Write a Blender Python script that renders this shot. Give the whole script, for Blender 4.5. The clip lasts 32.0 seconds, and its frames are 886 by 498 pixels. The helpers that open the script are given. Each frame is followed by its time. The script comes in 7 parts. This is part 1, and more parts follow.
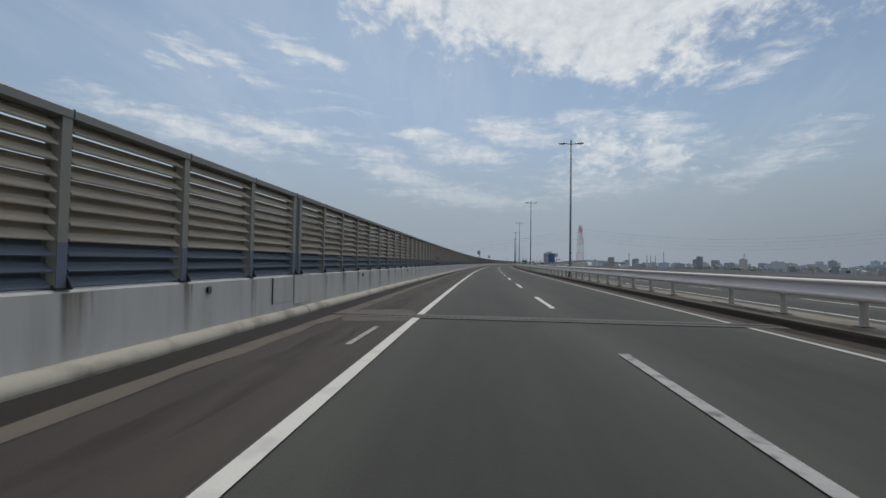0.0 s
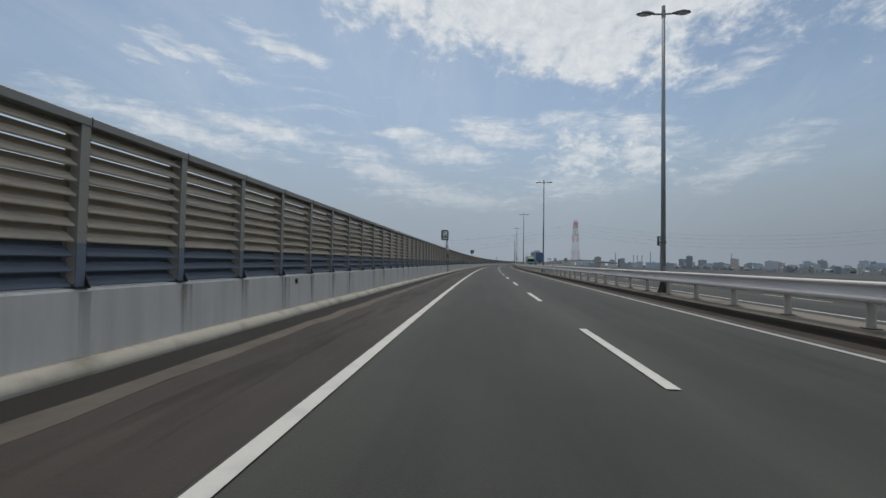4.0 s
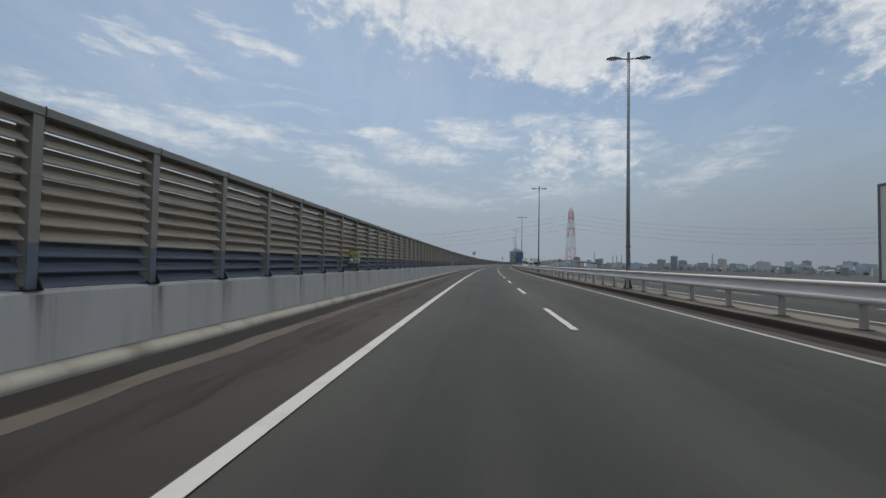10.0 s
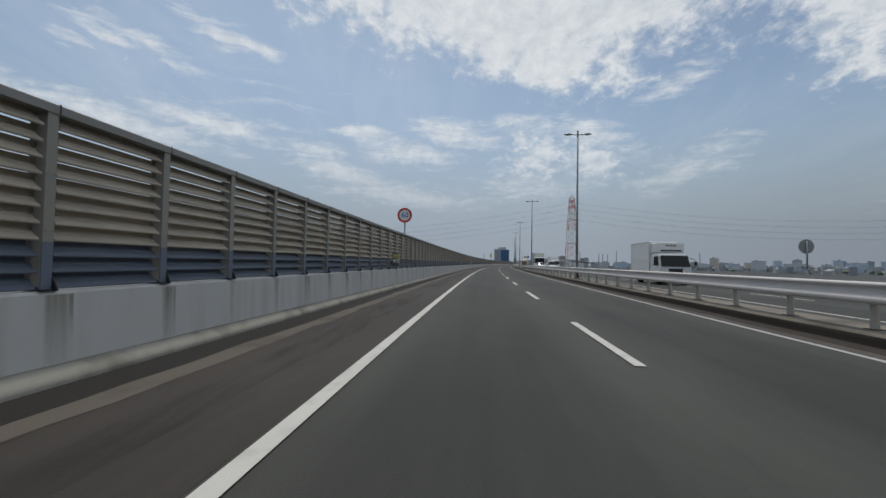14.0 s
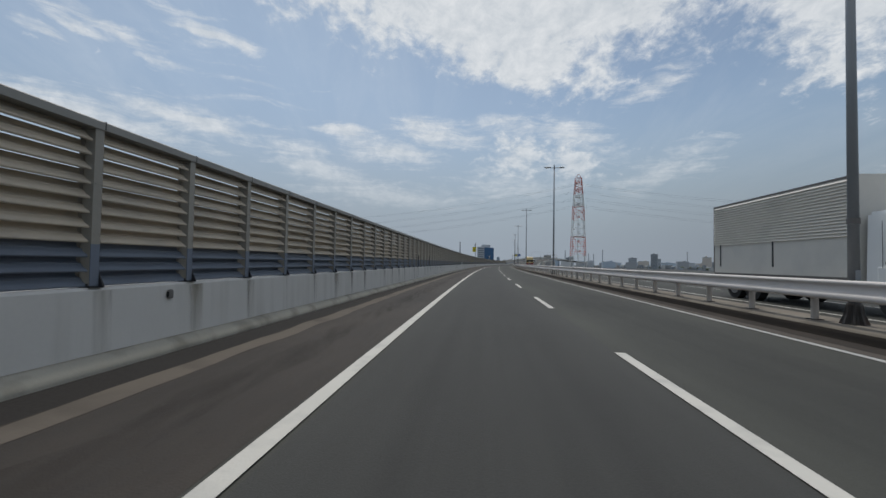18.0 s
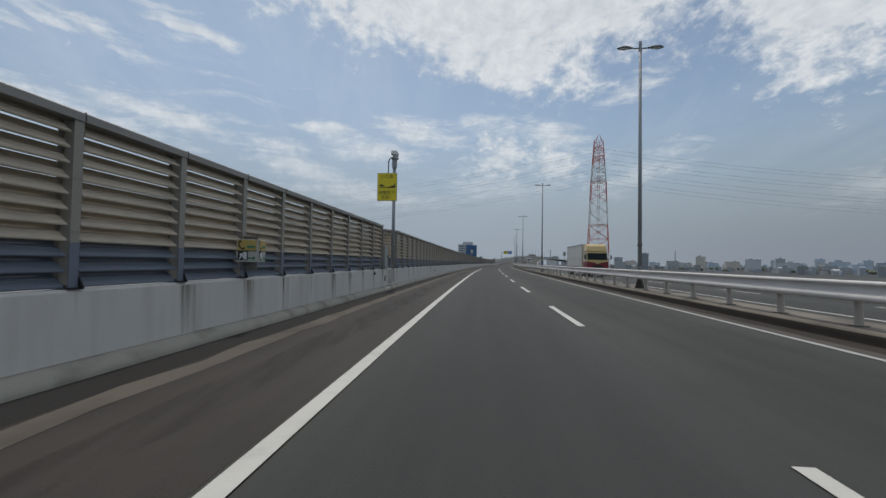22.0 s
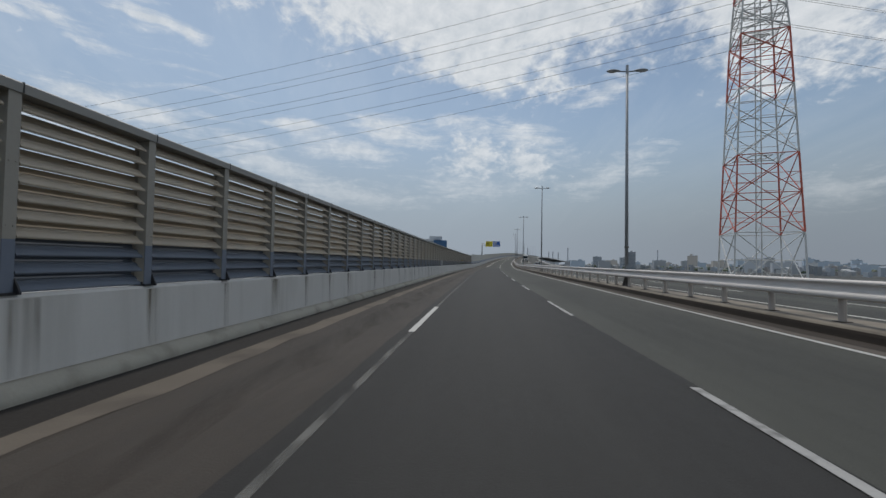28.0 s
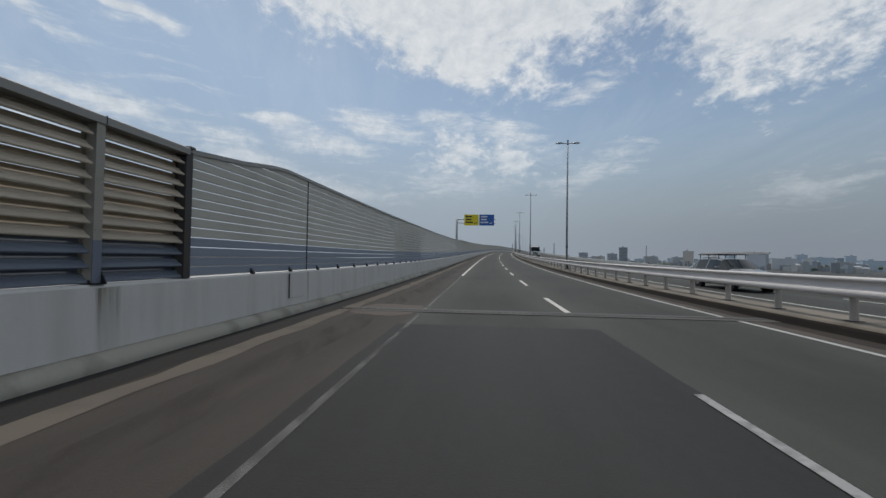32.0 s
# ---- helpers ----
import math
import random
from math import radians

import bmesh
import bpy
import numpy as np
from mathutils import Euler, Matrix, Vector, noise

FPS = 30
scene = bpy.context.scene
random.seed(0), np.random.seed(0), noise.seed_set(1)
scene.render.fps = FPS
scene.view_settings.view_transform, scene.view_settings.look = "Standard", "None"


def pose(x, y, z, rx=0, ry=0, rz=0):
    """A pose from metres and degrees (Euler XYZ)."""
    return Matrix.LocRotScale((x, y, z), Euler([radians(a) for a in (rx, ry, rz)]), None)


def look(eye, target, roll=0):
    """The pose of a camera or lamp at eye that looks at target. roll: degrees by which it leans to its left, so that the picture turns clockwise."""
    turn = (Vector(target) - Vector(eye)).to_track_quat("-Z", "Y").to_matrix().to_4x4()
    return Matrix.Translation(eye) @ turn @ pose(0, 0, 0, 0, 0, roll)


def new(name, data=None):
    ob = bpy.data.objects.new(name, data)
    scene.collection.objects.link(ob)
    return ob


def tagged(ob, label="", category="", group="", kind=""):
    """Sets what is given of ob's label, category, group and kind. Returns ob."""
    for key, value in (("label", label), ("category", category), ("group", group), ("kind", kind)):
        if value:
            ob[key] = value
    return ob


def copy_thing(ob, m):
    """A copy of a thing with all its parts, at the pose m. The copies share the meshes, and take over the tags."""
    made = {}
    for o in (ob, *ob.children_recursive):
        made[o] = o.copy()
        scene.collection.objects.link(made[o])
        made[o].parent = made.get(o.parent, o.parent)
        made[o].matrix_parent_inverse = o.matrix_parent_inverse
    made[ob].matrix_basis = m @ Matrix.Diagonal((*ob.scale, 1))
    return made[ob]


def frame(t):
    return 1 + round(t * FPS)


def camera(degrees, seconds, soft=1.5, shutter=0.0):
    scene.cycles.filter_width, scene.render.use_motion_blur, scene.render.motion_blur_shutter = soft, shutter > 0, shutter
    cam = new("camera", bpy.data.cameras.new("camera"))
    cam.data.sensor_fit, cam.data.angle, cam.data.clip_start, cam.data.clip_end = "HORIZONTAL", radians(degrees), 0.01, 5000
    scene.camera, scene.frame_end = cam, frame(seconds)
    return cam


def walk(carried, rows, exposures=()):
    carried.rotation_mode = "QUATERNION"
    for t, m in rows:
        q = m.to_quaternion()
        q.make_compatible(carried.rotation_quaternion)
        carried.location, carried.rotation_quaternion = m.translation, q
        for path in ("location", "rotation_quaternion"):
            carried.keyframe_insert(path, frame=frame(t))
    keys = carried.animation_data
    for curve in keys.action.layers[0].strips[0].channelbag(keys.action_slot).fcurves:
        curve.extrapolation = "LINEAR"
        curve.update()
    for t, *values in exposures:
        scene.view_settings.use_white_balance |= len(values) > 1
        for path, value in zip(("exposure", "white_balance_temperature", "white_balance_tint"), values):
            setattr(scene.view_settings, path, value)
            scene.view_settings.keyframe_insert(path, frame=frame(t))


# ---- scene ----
# ---- camera and its walk ----
# The road: arc length s along the driven lane, u metres to its right, z up from the deck.
KNOTS = [(-80, 0.00044), (740, 0.00044), (900, 0.00044), (2300, 0.0004)]


def rise(s):
    """Height of the deck along the road: level, then a long climb after the last joint."""
    a = max(0.0, s - 742.0)
    b = max(0.0, a - 200.0)
    return 0.030 * a * a / (a + 60.0) - 0.00006 * b * b


STEP = 1.0
S_MIN, S_MAX = -80, 2300
_table = {}
_h, _x, _y = 0.0, 0.0, 0.0
for _i in range(0, S_MAX + 1):
    _table[_i] = (_x, _y, _h)
    _k = float(np.interp(_i + 0.5, [a for a, b in KNOTS], [b for a, b in KNOTS]))
    _h2 = _h + _k * STEP
    _m = 0.5 * (_h + _h2)
    _x, _y, _h = _x + math.sin(_m) * STEP, _y + math.cos(_m) * STEP, _h2
_h, _x, _y = 0.0, 0.0, 0.0
for _i in range(-1, S_MIN - 1, -1):
    _k = 0.00044
    _h2 = _h - _k * STEP
    _m = 0.5 * (_h + _h2)
    _x, _y, _h = _x - math.sin(_m) * STEP, _y - math.cos(_m) * STEP, _h2
    _table[_i] = (_x, _y, _h)


def at(s, u, z=0.0, drop=True):
    """World place of road coordinates, and the heading there."""
    s = min(max(s, S_MIN + 0.001), S_MAX - 1.001)
    i = math.floor(s)
    f = s - i
    a, b = _table[i], _table[i + 1]
    x, y, h = (a[j] + (b[j] - a[j]) * f for j in range(3))
    return Vector((x + u * math.cos(h), y - u * math.sin(h), z + rise(s))), h


def P(s, u, z=0.0):
    return at(s, u, z)[0]


def seat(s, u, z=0.0, turn=0.0):
    """Pose at a place of the road: local +y runs along the road, +x to its right. turn: degrees to the left."""
    p, h = at(s, u, z)
    return Matrix.Translation(p) @ Matrix.Rotation(-h + radians(turn), 4, "Z")


SPEED_T = [0.7, 3, 5.7, 7.4, 10.6, 14, 16.7, 20.7, 24.7, 27.7, 31.3]
SPEED = [21.7, 22.1, 22.4, 22.8, 23.2, 23.3, 23.3, 23.4, 23.1, 22.75, 22.5]
_g = np.arange(0, 33, 0.01)
_d = np.concatenate([[0], np.cumsum(np.interp(_g, SPEED_T, SPEED)[:-1] * 0.01)])


def run(t):
    return float(np.interp(t, _g, _d))


# seconds, metres to the right in the lane, yaw to the left, pitch up, roll (degrees)
DRIVE = [
    (0.0, 0.02, 5.12, 1.735, 0.96), (3.0, 0.09, 5.12, 1.735, 0.96), (5.5, 0.02, 5.12, 1.735, 0.96),
    (7.5, 0.15, 5.12, 1.78, 0.96), (9.5, 0.23, 5.12, 1.87, 0.96), (11.0, 0.17, 5.12, 1.85, 0.96),
    (13.5, 0.02, 5.12, 1.81, 0.96), (16.7, 0.06, 5.12, 1.77, 0.96), (20.7, 0.0, 5.12, 1.735, 0.96),
    (24.7, -0.03, 5.12, 1.735, 0.96), (27.7, -0.2, 5.12, 1.735, 0.96), (30.0, -0.1, 5.12, 1.735, 0.96),
    (31.5, -0.06, 5.12, 1.65, 0.96), (32.0, -0.05, 5.12, 1.25, 0.96)]
EYE = 1.281


def drive_pose(t):
    v = [float(np.interp(t, [r[0] for r in DRIVE], [r[j] for r in DRIVE])) for j in range(1, 5)]
    p, h = at(run(t), v[0], EYE)
    return (Matrix.Translation(p) @ Matrix.Rotation(-h + radians(v[1]), 4, "Z")
            @ Matrix.Rotation(radians(90 + v[2]), 4, "X") @ Matrix.Rotation(radians(v[3]), 4, "Z"))


cam = camera(92.54, 32.0, soft=1.5)
walk(cam, [(0.25 * i, drive_pose(0.25 * i)) for i in range(129)], exposures=[(0.0, 0.0, 6420, 10), (32.0, 0.0, 6420, 10)])

# ---- world, sun, exposure ----
SUN_AZ, SUN_EL = radians(2), radians(66)   # azimuth from +y towards +x
world = bpy.data.worlds.new("sky")
scene.world = world
world.use_nodes = True
wt = world.node_tree
wt.nodes.clear()


def wmath(op, a, b=None, c=None, clamp=False):
    n = wt.nodes.new("ShaderNodeMath")
    n.operation, n.use_clamp = op, clamp
    for i, v in enumerate((a, b, c)):
        if v is None:
            continue
        if isinstance(v, (int, float)):
            n.inputs[i].default_value = v
        else:
            wt.links.new(v, n.inputs[i])
    return n.outputs[0]


sky = wt.nodes.new("ShaderNodeTexSky")
sky.sky_type, sky.sun_disc = "NISHITA", False
sky.sun_elevation, sky.sun_rotation = SUN_EL, SUN_AZ
sky.air_density, sky.dust_density, sky.ozone_density = 1.0, 0.4, 1.5
geo = wt.nodes.new("ShaderNodeTexCoord")
sep = wt.nodes.new("ShaderNodeSeparateXYZ")
wt.links.new(geo.outputs["Generated"], sep.inputs[0])
dx, dy, dz = sep.outputs
az = wmath("MULTIPLY", wmath("ARCTAN2", dx, dy), 57.2958)
el = wmath("MULTIPLY", wmath("ARCSINE", dz), 57.2958)
ae = wt.nodes.new("ShaderNodeCombineXYZ")
wt.links.new(az, ae.inputs[0])
wt.links.new(el, ae.inputs[1])
# the cloud layer lies on a low dome overhead
up = wmath("ADD", wmath("MAXIMUM", dz, 0.0), 0.35)
pl = wt.nodes.new("ShaderNodeCombineXYZ")
wt.links.new(wmath("DIVIDE", dx, up), pl.inputs[0])
wt.links.new(wmath("DIVIDE", dy, up), pl.inputs[1])


def wnoise(scale, detail, rough, distort=0.0, stretch=(1, 1, 1), turn=0.0, vec=None):
    m = wt.nodes.new("ShaderNodeMapping")
    m.inputs["Scale"].default_value = stretch
    m.inputs["Rotation"].default_value = (0, 0, radians(turn))
    wt.links.new(vec or pl.outputs[0], m.inputs["Vector"])
    n = wt.nodes.new("ShaderNodeTexNoise")
    n.inputs["Scale"].default_value, n.inputs["Detail"].default_value = scale, detail
    n.inputs["Roughness"].default_value, n.inputs["Distortion"].default_value = rough, distort
    wt.links.new(m.outputs[0], n.inputs["Vector"])
    return n.outputs["Fac"]


# cloud banks: azimuth, elevation, half sizes, lean (degrees), weight
BANKS = [
    (14, 35, 28, 10, -6, 1.7), (16, 27, 13, 5.0, -15, 1.35), (-10, 33, 14, 5.0, -8, 1.0), (50.5, 27, 12, 8, -8, 1.2), (47, 20, 5, 3, -30, 0.7),
    (15, 14.2, 6.5, 3.4, -12, 0.86), (22.5, 12.6, 5.5, 3.2, -14, 0.74), (80, 34, 24, 16, 0, 1.1), (-85, 32, 26, 14, 0, 1.0),
    # unseen banks behind and overhead, added to whiten the fill light
    (150, 40, 45, 20, 0, 1.1), (-150, 42, 45, 20, 0, 1.1), (40, 66, 60, 13, 0, 1.1), (-60, 62, 60, 12, 0, 1.0)]
# wisps: azimuth, elevation, half length, half breadth, lean
WISPS = [
    (-32.5, 22.7, 5.5, 0.9, -15), (-36.5, 22.7, 3.5, 0.7, -17), (-38.8, 21, 2.2, 0.7, -17), (-25, 25.4, 5.5, 1.0, -12), (-20.5, 24.5, 2.5, 0.8, -14), (-36, 14.6, 10, 1.3, -9), (-25, 15.6, 8, 1.2, -9),
    (-10.7, 11.6, 9, 2.0, -24), (-7.8, 16.8, 4.5, 1.0, -8), (-1.8, 14.2, 6.5, 1.3, -3), (4, 17.2, 6, 1.4, -9), (14, 18, 6, 1.3, -3),
    (22, 16.2, 6, 1.7, -24), (14, 10.2, 8, 1.9, 0), (32.5, 11.2, 6.5, 1.9, 20), (-2, 8.6, 9, 1.5, -2), (55, 8, 7, 1.6, 12), (32, 21, 4.5, 1.2, 20)]
warp = wt.nodes.new("ShaderNodeVectorMath")
warp.operation = "ADD"
wob = wt.nodes.new("ShaderNodeTexNoise")
wob.inputs["Scale"].default_value, wob.inputs["Detail"].default_value = 0.16, 5
wt.links.new(ae.outputs[0], wob.inputs["Vector"])
wsub = wt.nodes.new("ShaderNodeVectorMath")
wsub.operation = "MULTIPLY_ADD"
wsub.inputs[1].default_value, wsub.inputs[2].default_value = (10, 7, 0), (-5, -3.5, 0)
wt.links.new(wob.outputs["Color"], wsub.inputs[0])
wt.links.new(ae.outputs[0], warp.inputs[0])
wt.links.new(wsub.outputs[0], warp.inputs[1])


def cloud_patches(rows, vec):
    """The strongest of several soft ellipses on the sky."""
    most = None
    for a, e, ra, re, lean, weight in rows:
        m = wt.nodes.new("ShaderNodeMapping")
        m.vector_type = "TEXTURE"
        m.inputs["Location"].default_value = (a, e, 0)
        m.inputs["Rotation"].default_value = (0, 0, radians(lean))
        m.inputs["Scale"].default_value = (ra * 1.5, re * 1.5, 1)
        wt.links.new(vec, m.inputs["Vector"])
        g = wt.nodes.new("ShaderNodeTexGradient")
        g.gradient_type = "SPHERICAL"
        wt.links.new(m.outputs[0], g.inputs[0])
        w = wmath("MULTIPLY", g.outputs["Fac"], weight)
        most = w if most is None else wmath("MAXIMUM", most, w)
    return most


total = cloud_patches(BANKS, warp.outputs[0])
# wisps bend less than the banks
soft_warp = wt.nodes.new("ShaderNodeVectorMath")
soft_warp.operation = "MULTIPLY_ADD"
soft_warp.inputs[1].default_value = (0.45, 0.32, 0)
wt.links.new(wsub.outputs[0], soft_warp.inputs[0])
wt.links.new(ae.outputs[0], soft_warp.inputs[2])
thin = cloud_patches([(a, e, 1.3 * l, 1.5 * b, t, 1.0 if e < 20 and a < 10 else 0.82) for a, e, l, b, t in WISPS] + [(-22, 21, 22, 7, -12, 0.30)], soft_warp.outputs[0])
lumps = wnoise(7.0, 5, 0.6, 0.5, (1, 0.8, 1), -12)
puffs = wnoise(19.0, 6, 0.66, 0.25, (1, 0.85, 1), -12)
streak = wnoise(3.4, 7, 0.62, 0.7, (1.0, 0.3, 1), -12)
fine = wnoise(30, 6, 0.62, 0.2)
grain = wmath("ADD", wmath("MULTIPLY", wmath("SUBTRACT", lumps, 0.5), 0.62), wmath("ADD", wmath("MULTIPLY", wmath("SUBTRACT", puffs, 0.5), 0.85), wmath("MULTIPLY", wmath("SUBTRACT", streak, 0.5), 0.75)))
cover = wmath("ADD", wmath("MULTIPLY", total, 0.66), wmath("SUBTRACT", grain, 0.24))
ramp = wt.nodes.new("ShaderNodeMapRange")
ramp.interpolation_type = "SMOOTHSTEP"
ramp.inputs["From Min"].default_value, ramp.inputs["From Max"].default_value = -0.10, 0.29
wt.links.new(cover, ramp.inputs["Value"])
veil = wmath("MULTIPLY", wmath("SUBTRACT", streak, 0.46, clamp=True), 0.55)
hair = wnoise(1.0, 7, 0.66, 0.9, (0.10, 0.75, 1), 15, soft_warp.outputs[0])
thin_cover = wmath("ADD", wmath("MULTIPLY", thin, 0.8), wmath("ADD", wmath("MULTIPLY", wmath("SUBTRACT", hair, 0.5), 1.15), wmath("MULTIPLY", wmath("SUBTRACT", puffs, 0.5), 0.45)))
thin_ramp = wt.nodes.new("ShaderNodeMapRange")
thin_ramp.interpolation_type = "SMOOTHSTEP"
thin_ramp.inputs["From Min"].default_value, thin_ramp.inputs["From Max"].default_value = 0.20, 0.80
wt.links.new(thin_cover, thin_ramp.inputs["Value"])
dens = wmath("MAXIMUM", wmath("MAXIMUM", wmath("MULTIPLY", ramp.outputs[0], 0.88), wmath("MULTIPLY", thin_ramp.outputs[0], 0.8)), veil)
# clouds sink into the haze near the horizon
fade = wt.nodes.new("ShaderNodeMapRange")
fade.inputs["From Min"].default_value, fade.inputs["From Max"].default_value = 0.0, 19.0
fade.interpolation_type = "SMOOTHSTEP"
wt.links.new(el, fade.inputs["Value"])
dens = wmath("MULTIPLY", dens, fade.outputs[0])
# pale haze low down
haze = wt.nodes.new("ShaderNodeMapRange")
haze.interpolation_type = "SMOOTHERSTEP"
haze.inputs["From Min"].default_value, haze.inputs["From Max"].default_value = 23.0, 0.0
haze.inputs["To Max"].default_value = 0.97
wt.links.new(el, haze.inputs["Value"])
SKY_GAIN = 0.104
skyc = wt.nodes.new("ShaderNodeVectorMath")
skyc.operation = "MULTIPLY"
skyc.inputs[1].default_value = (SKY_GAIN * 1.12, SKY_GAIN * 1.0, SKY_GAIN * 0.85)
wt.links.new(sky.outputs[0], skyc.inputs[0])


def wmix(fac, a, b):
    n = wt.nodes.new("ShaderNodeMix")
    n.data_type = "RGBA"
    wt.links.new(fac, n.inputs[0])
    for i, v in ((6, a), (7, b)):
        if isinstance(v, tuple):
            n.inputs[i].default_value = (*v, 1)
        else:
            wt.links.new(v, n.inputs[i])
    return n.outputs[2]


# a thin bright sheet of high cloud ahead
sheet = wmath("MULTIPLY", cloud_patches([(-18, 24, 34, 16, -6, 1.0)], warp.outputs[0]), wmath("ADD", wmath("MULTIPLY", streak, 0.9), 0.36))
# the haze is brighter towards the sun's side
ahead = wt.nodes.new("ShaderNodeMapRange")
ahead.interpolation_type = "SMOOTHSTEP"
ahead.inputs["From Min"].default_value, ahead.inputs["From Max"].default_value = 8.0, 56.0
wt.links.new(az, ahead.inputs["Value"])
haze_col = wmix(ahead.outputs[0], (0.295, 0.347, 0.412), (0.214, 0.250, 0.297))
hazed = wmix(haze.outputs[0], wmix(sheet, skyc.outputs[0], (0.39, 0.497, 0.64)), haze_col)
shade = wt.nodes.new("ShaderNodeMapRange")
shade.inputs["From Min"].default_value, shade.inputs["From Max"].default_value = 0.35, 0.7
wt.links.new(puffs, shade.inputs["Value"])
cloud_col = wmix(shade.outputs[0], (0.60, 0.635, 0.66), (0.80, 0.81, 0.81))
bgc = wmix(dens, hazed, cloud_col)
bg = wt.nodes.new("ShaderNodeBackground")
bg.inputs["Strength"].default_value = 1.0
wt.links.new(bgc, bg.inputs["Color"])
wout = wt.nodes.new("ShaderNodeOutputWorld")
wt.links.new(bg.outputs[0], wout.inputs["Surface"])

sun = new("sun", bpy.data.lights.new("sun", "SUN"))
sun.data.energy, sun.data.angle, sun.data.color = 1.75, radians(2.5), (1.0, 0.95, 0.88)
_sd = Vector((math.sin(SUN_AZ) * math.cos(SUN_EL), math.cos(SUN_AZ) * math.cos(SUN_EL), math.sin(SUN_EL)))
sun.matrix_world = look(_sd * 50, (0, 0, 0))


# ---- materials ----
def mat(name, color, rough=0.7, metal=0.0, vary=0.15, scale=1.2, fine=18.0, bump=0.12, stain=None, stain_scale=0.35,
        stain_amount=0.0, streaks=0.0, per_piece=0.0, coat=0.0, space="Object"):
    """A procedural surface: colour with broad and fine variation, stains, relief."""
    m = bpy.data.materials.new(name)
    m.use_nodes = True
    t = m.node_tree
    b = t.nodes["Principled BSDF"]
    b.inputs["Roughness"].default_value, b.inputs["Metallic"].default_value = rough, metal
    b.inputs["Coat Weight"].default_value = coat
    co = t.nodes.new("ShaderNodeTexCoord")
    if space == "World":
        g = t.nodes.new("ShaderNodeNewGeometry")
        vec = g.outputs["Position"]
    else:
        vec = co.outputs["Object"]

    def noise_at(sc, detail=5, stretch=None):
        n = t.nodes.new("ShaderNodeTexNoise")
        n.inputs["Scale"].default_value, n.inputs["Detail"].default_value = sc, detail
        if stretch:
            mp = t.nodes.new("ShaderNodeMapping")
            mp.inputs["Scale"].default_value = stretch
            t.links.new(vec, mp.inputs["Vector"])
            t.links.new(mp.outputs[0], n.inputs["Vector"])
        else:
            t.links.new(vec, n.inputs["Vector"])
        return n.outputs["Fac"]

    def mth(op, a, c):
        n = t.nodes.new("ShaderNodeMath")
        n.operation = op
        for i, v in enumerate((a, c)):
            if isinstance(v, (int, float)):
                n.inputs[i].default_value = v
            else:
                t.links.new(v, n.inputs[i])
        return n.outputs[0]

    broad, tight = noise_at(scale), noise_at(fine, 6)
    v = mth("ADD", mth("MULTIPLY", mth("SUBTRACT", broad, 0.5), 2.0 * vary), mth("MULTIPLY", mth("SUBTRACT", tight, 0.5), 1.2 * vary))
    if per_piece:
        oi = t.nodes.new("ShaderNodeObjectInfo")
        v = mth("ADD", v, mth("MULTIPLY", mth("SUBTRACT", oi.outputs["Random"], 0.5), per_piece))
    v = mth("ADD", v, 1.0)
    mul = t.nodes.new("ShaderNodeVectorMath")
    mul.operation = "SCALE"
    mul.inputs[0].default_value = color
    t.links.new(v, mul.inputs["Scale"])
    col = mul.outputs[0]
    if stain:
        mr = t.nodes.new("ShaderNodeMapRange")
        mr.inputs["From Min"].default_value, mr.inputs["From Max"].default_value = 0.5, 0.72
        mr.inputs["To Max"].default_value = stain_amount
        src = noise_at(stain_scale, 7)
        if streaks:
            src = mth("ADD", mth("MULTIPLY", src, 0.45), mth("MULTIPLY", noise_at(streaks, 4, (1, 1, 0.08)), 0.6))
        t.links.new(src, mr.inputs["Value"])
        mx = t.nodes.new("ShaderNodeMix")
        mx.data_type = "RGBA"
        t.links.new(mr.outputs[0], mx.inputs[0])
        t.links.new(col, mx.inputs[6])
        mx.inputs[7].default_value = (*stain, 1)
        col = mx.outputs[2]
    t.links.new(col, b.inputs["Base Color"])
    rr = mth("ADD", mth("MULTIPLY", mth("SUBTRACT", tight, 0.5), 0.25), rough)
    t.links.new(rr, b.inputs["Roughness"])
    if bump:
        bp = t.nodes.new("ShaderNodeBump")
        bp.inputs["Strength"].default_value, bp.inputs["Distance"].default_value = bump, 0.01
        t.links.new(tight, bp.inputs["Height"])
        t.links.new(bp.outputs[0], b.inputs["Normal"])
    return m


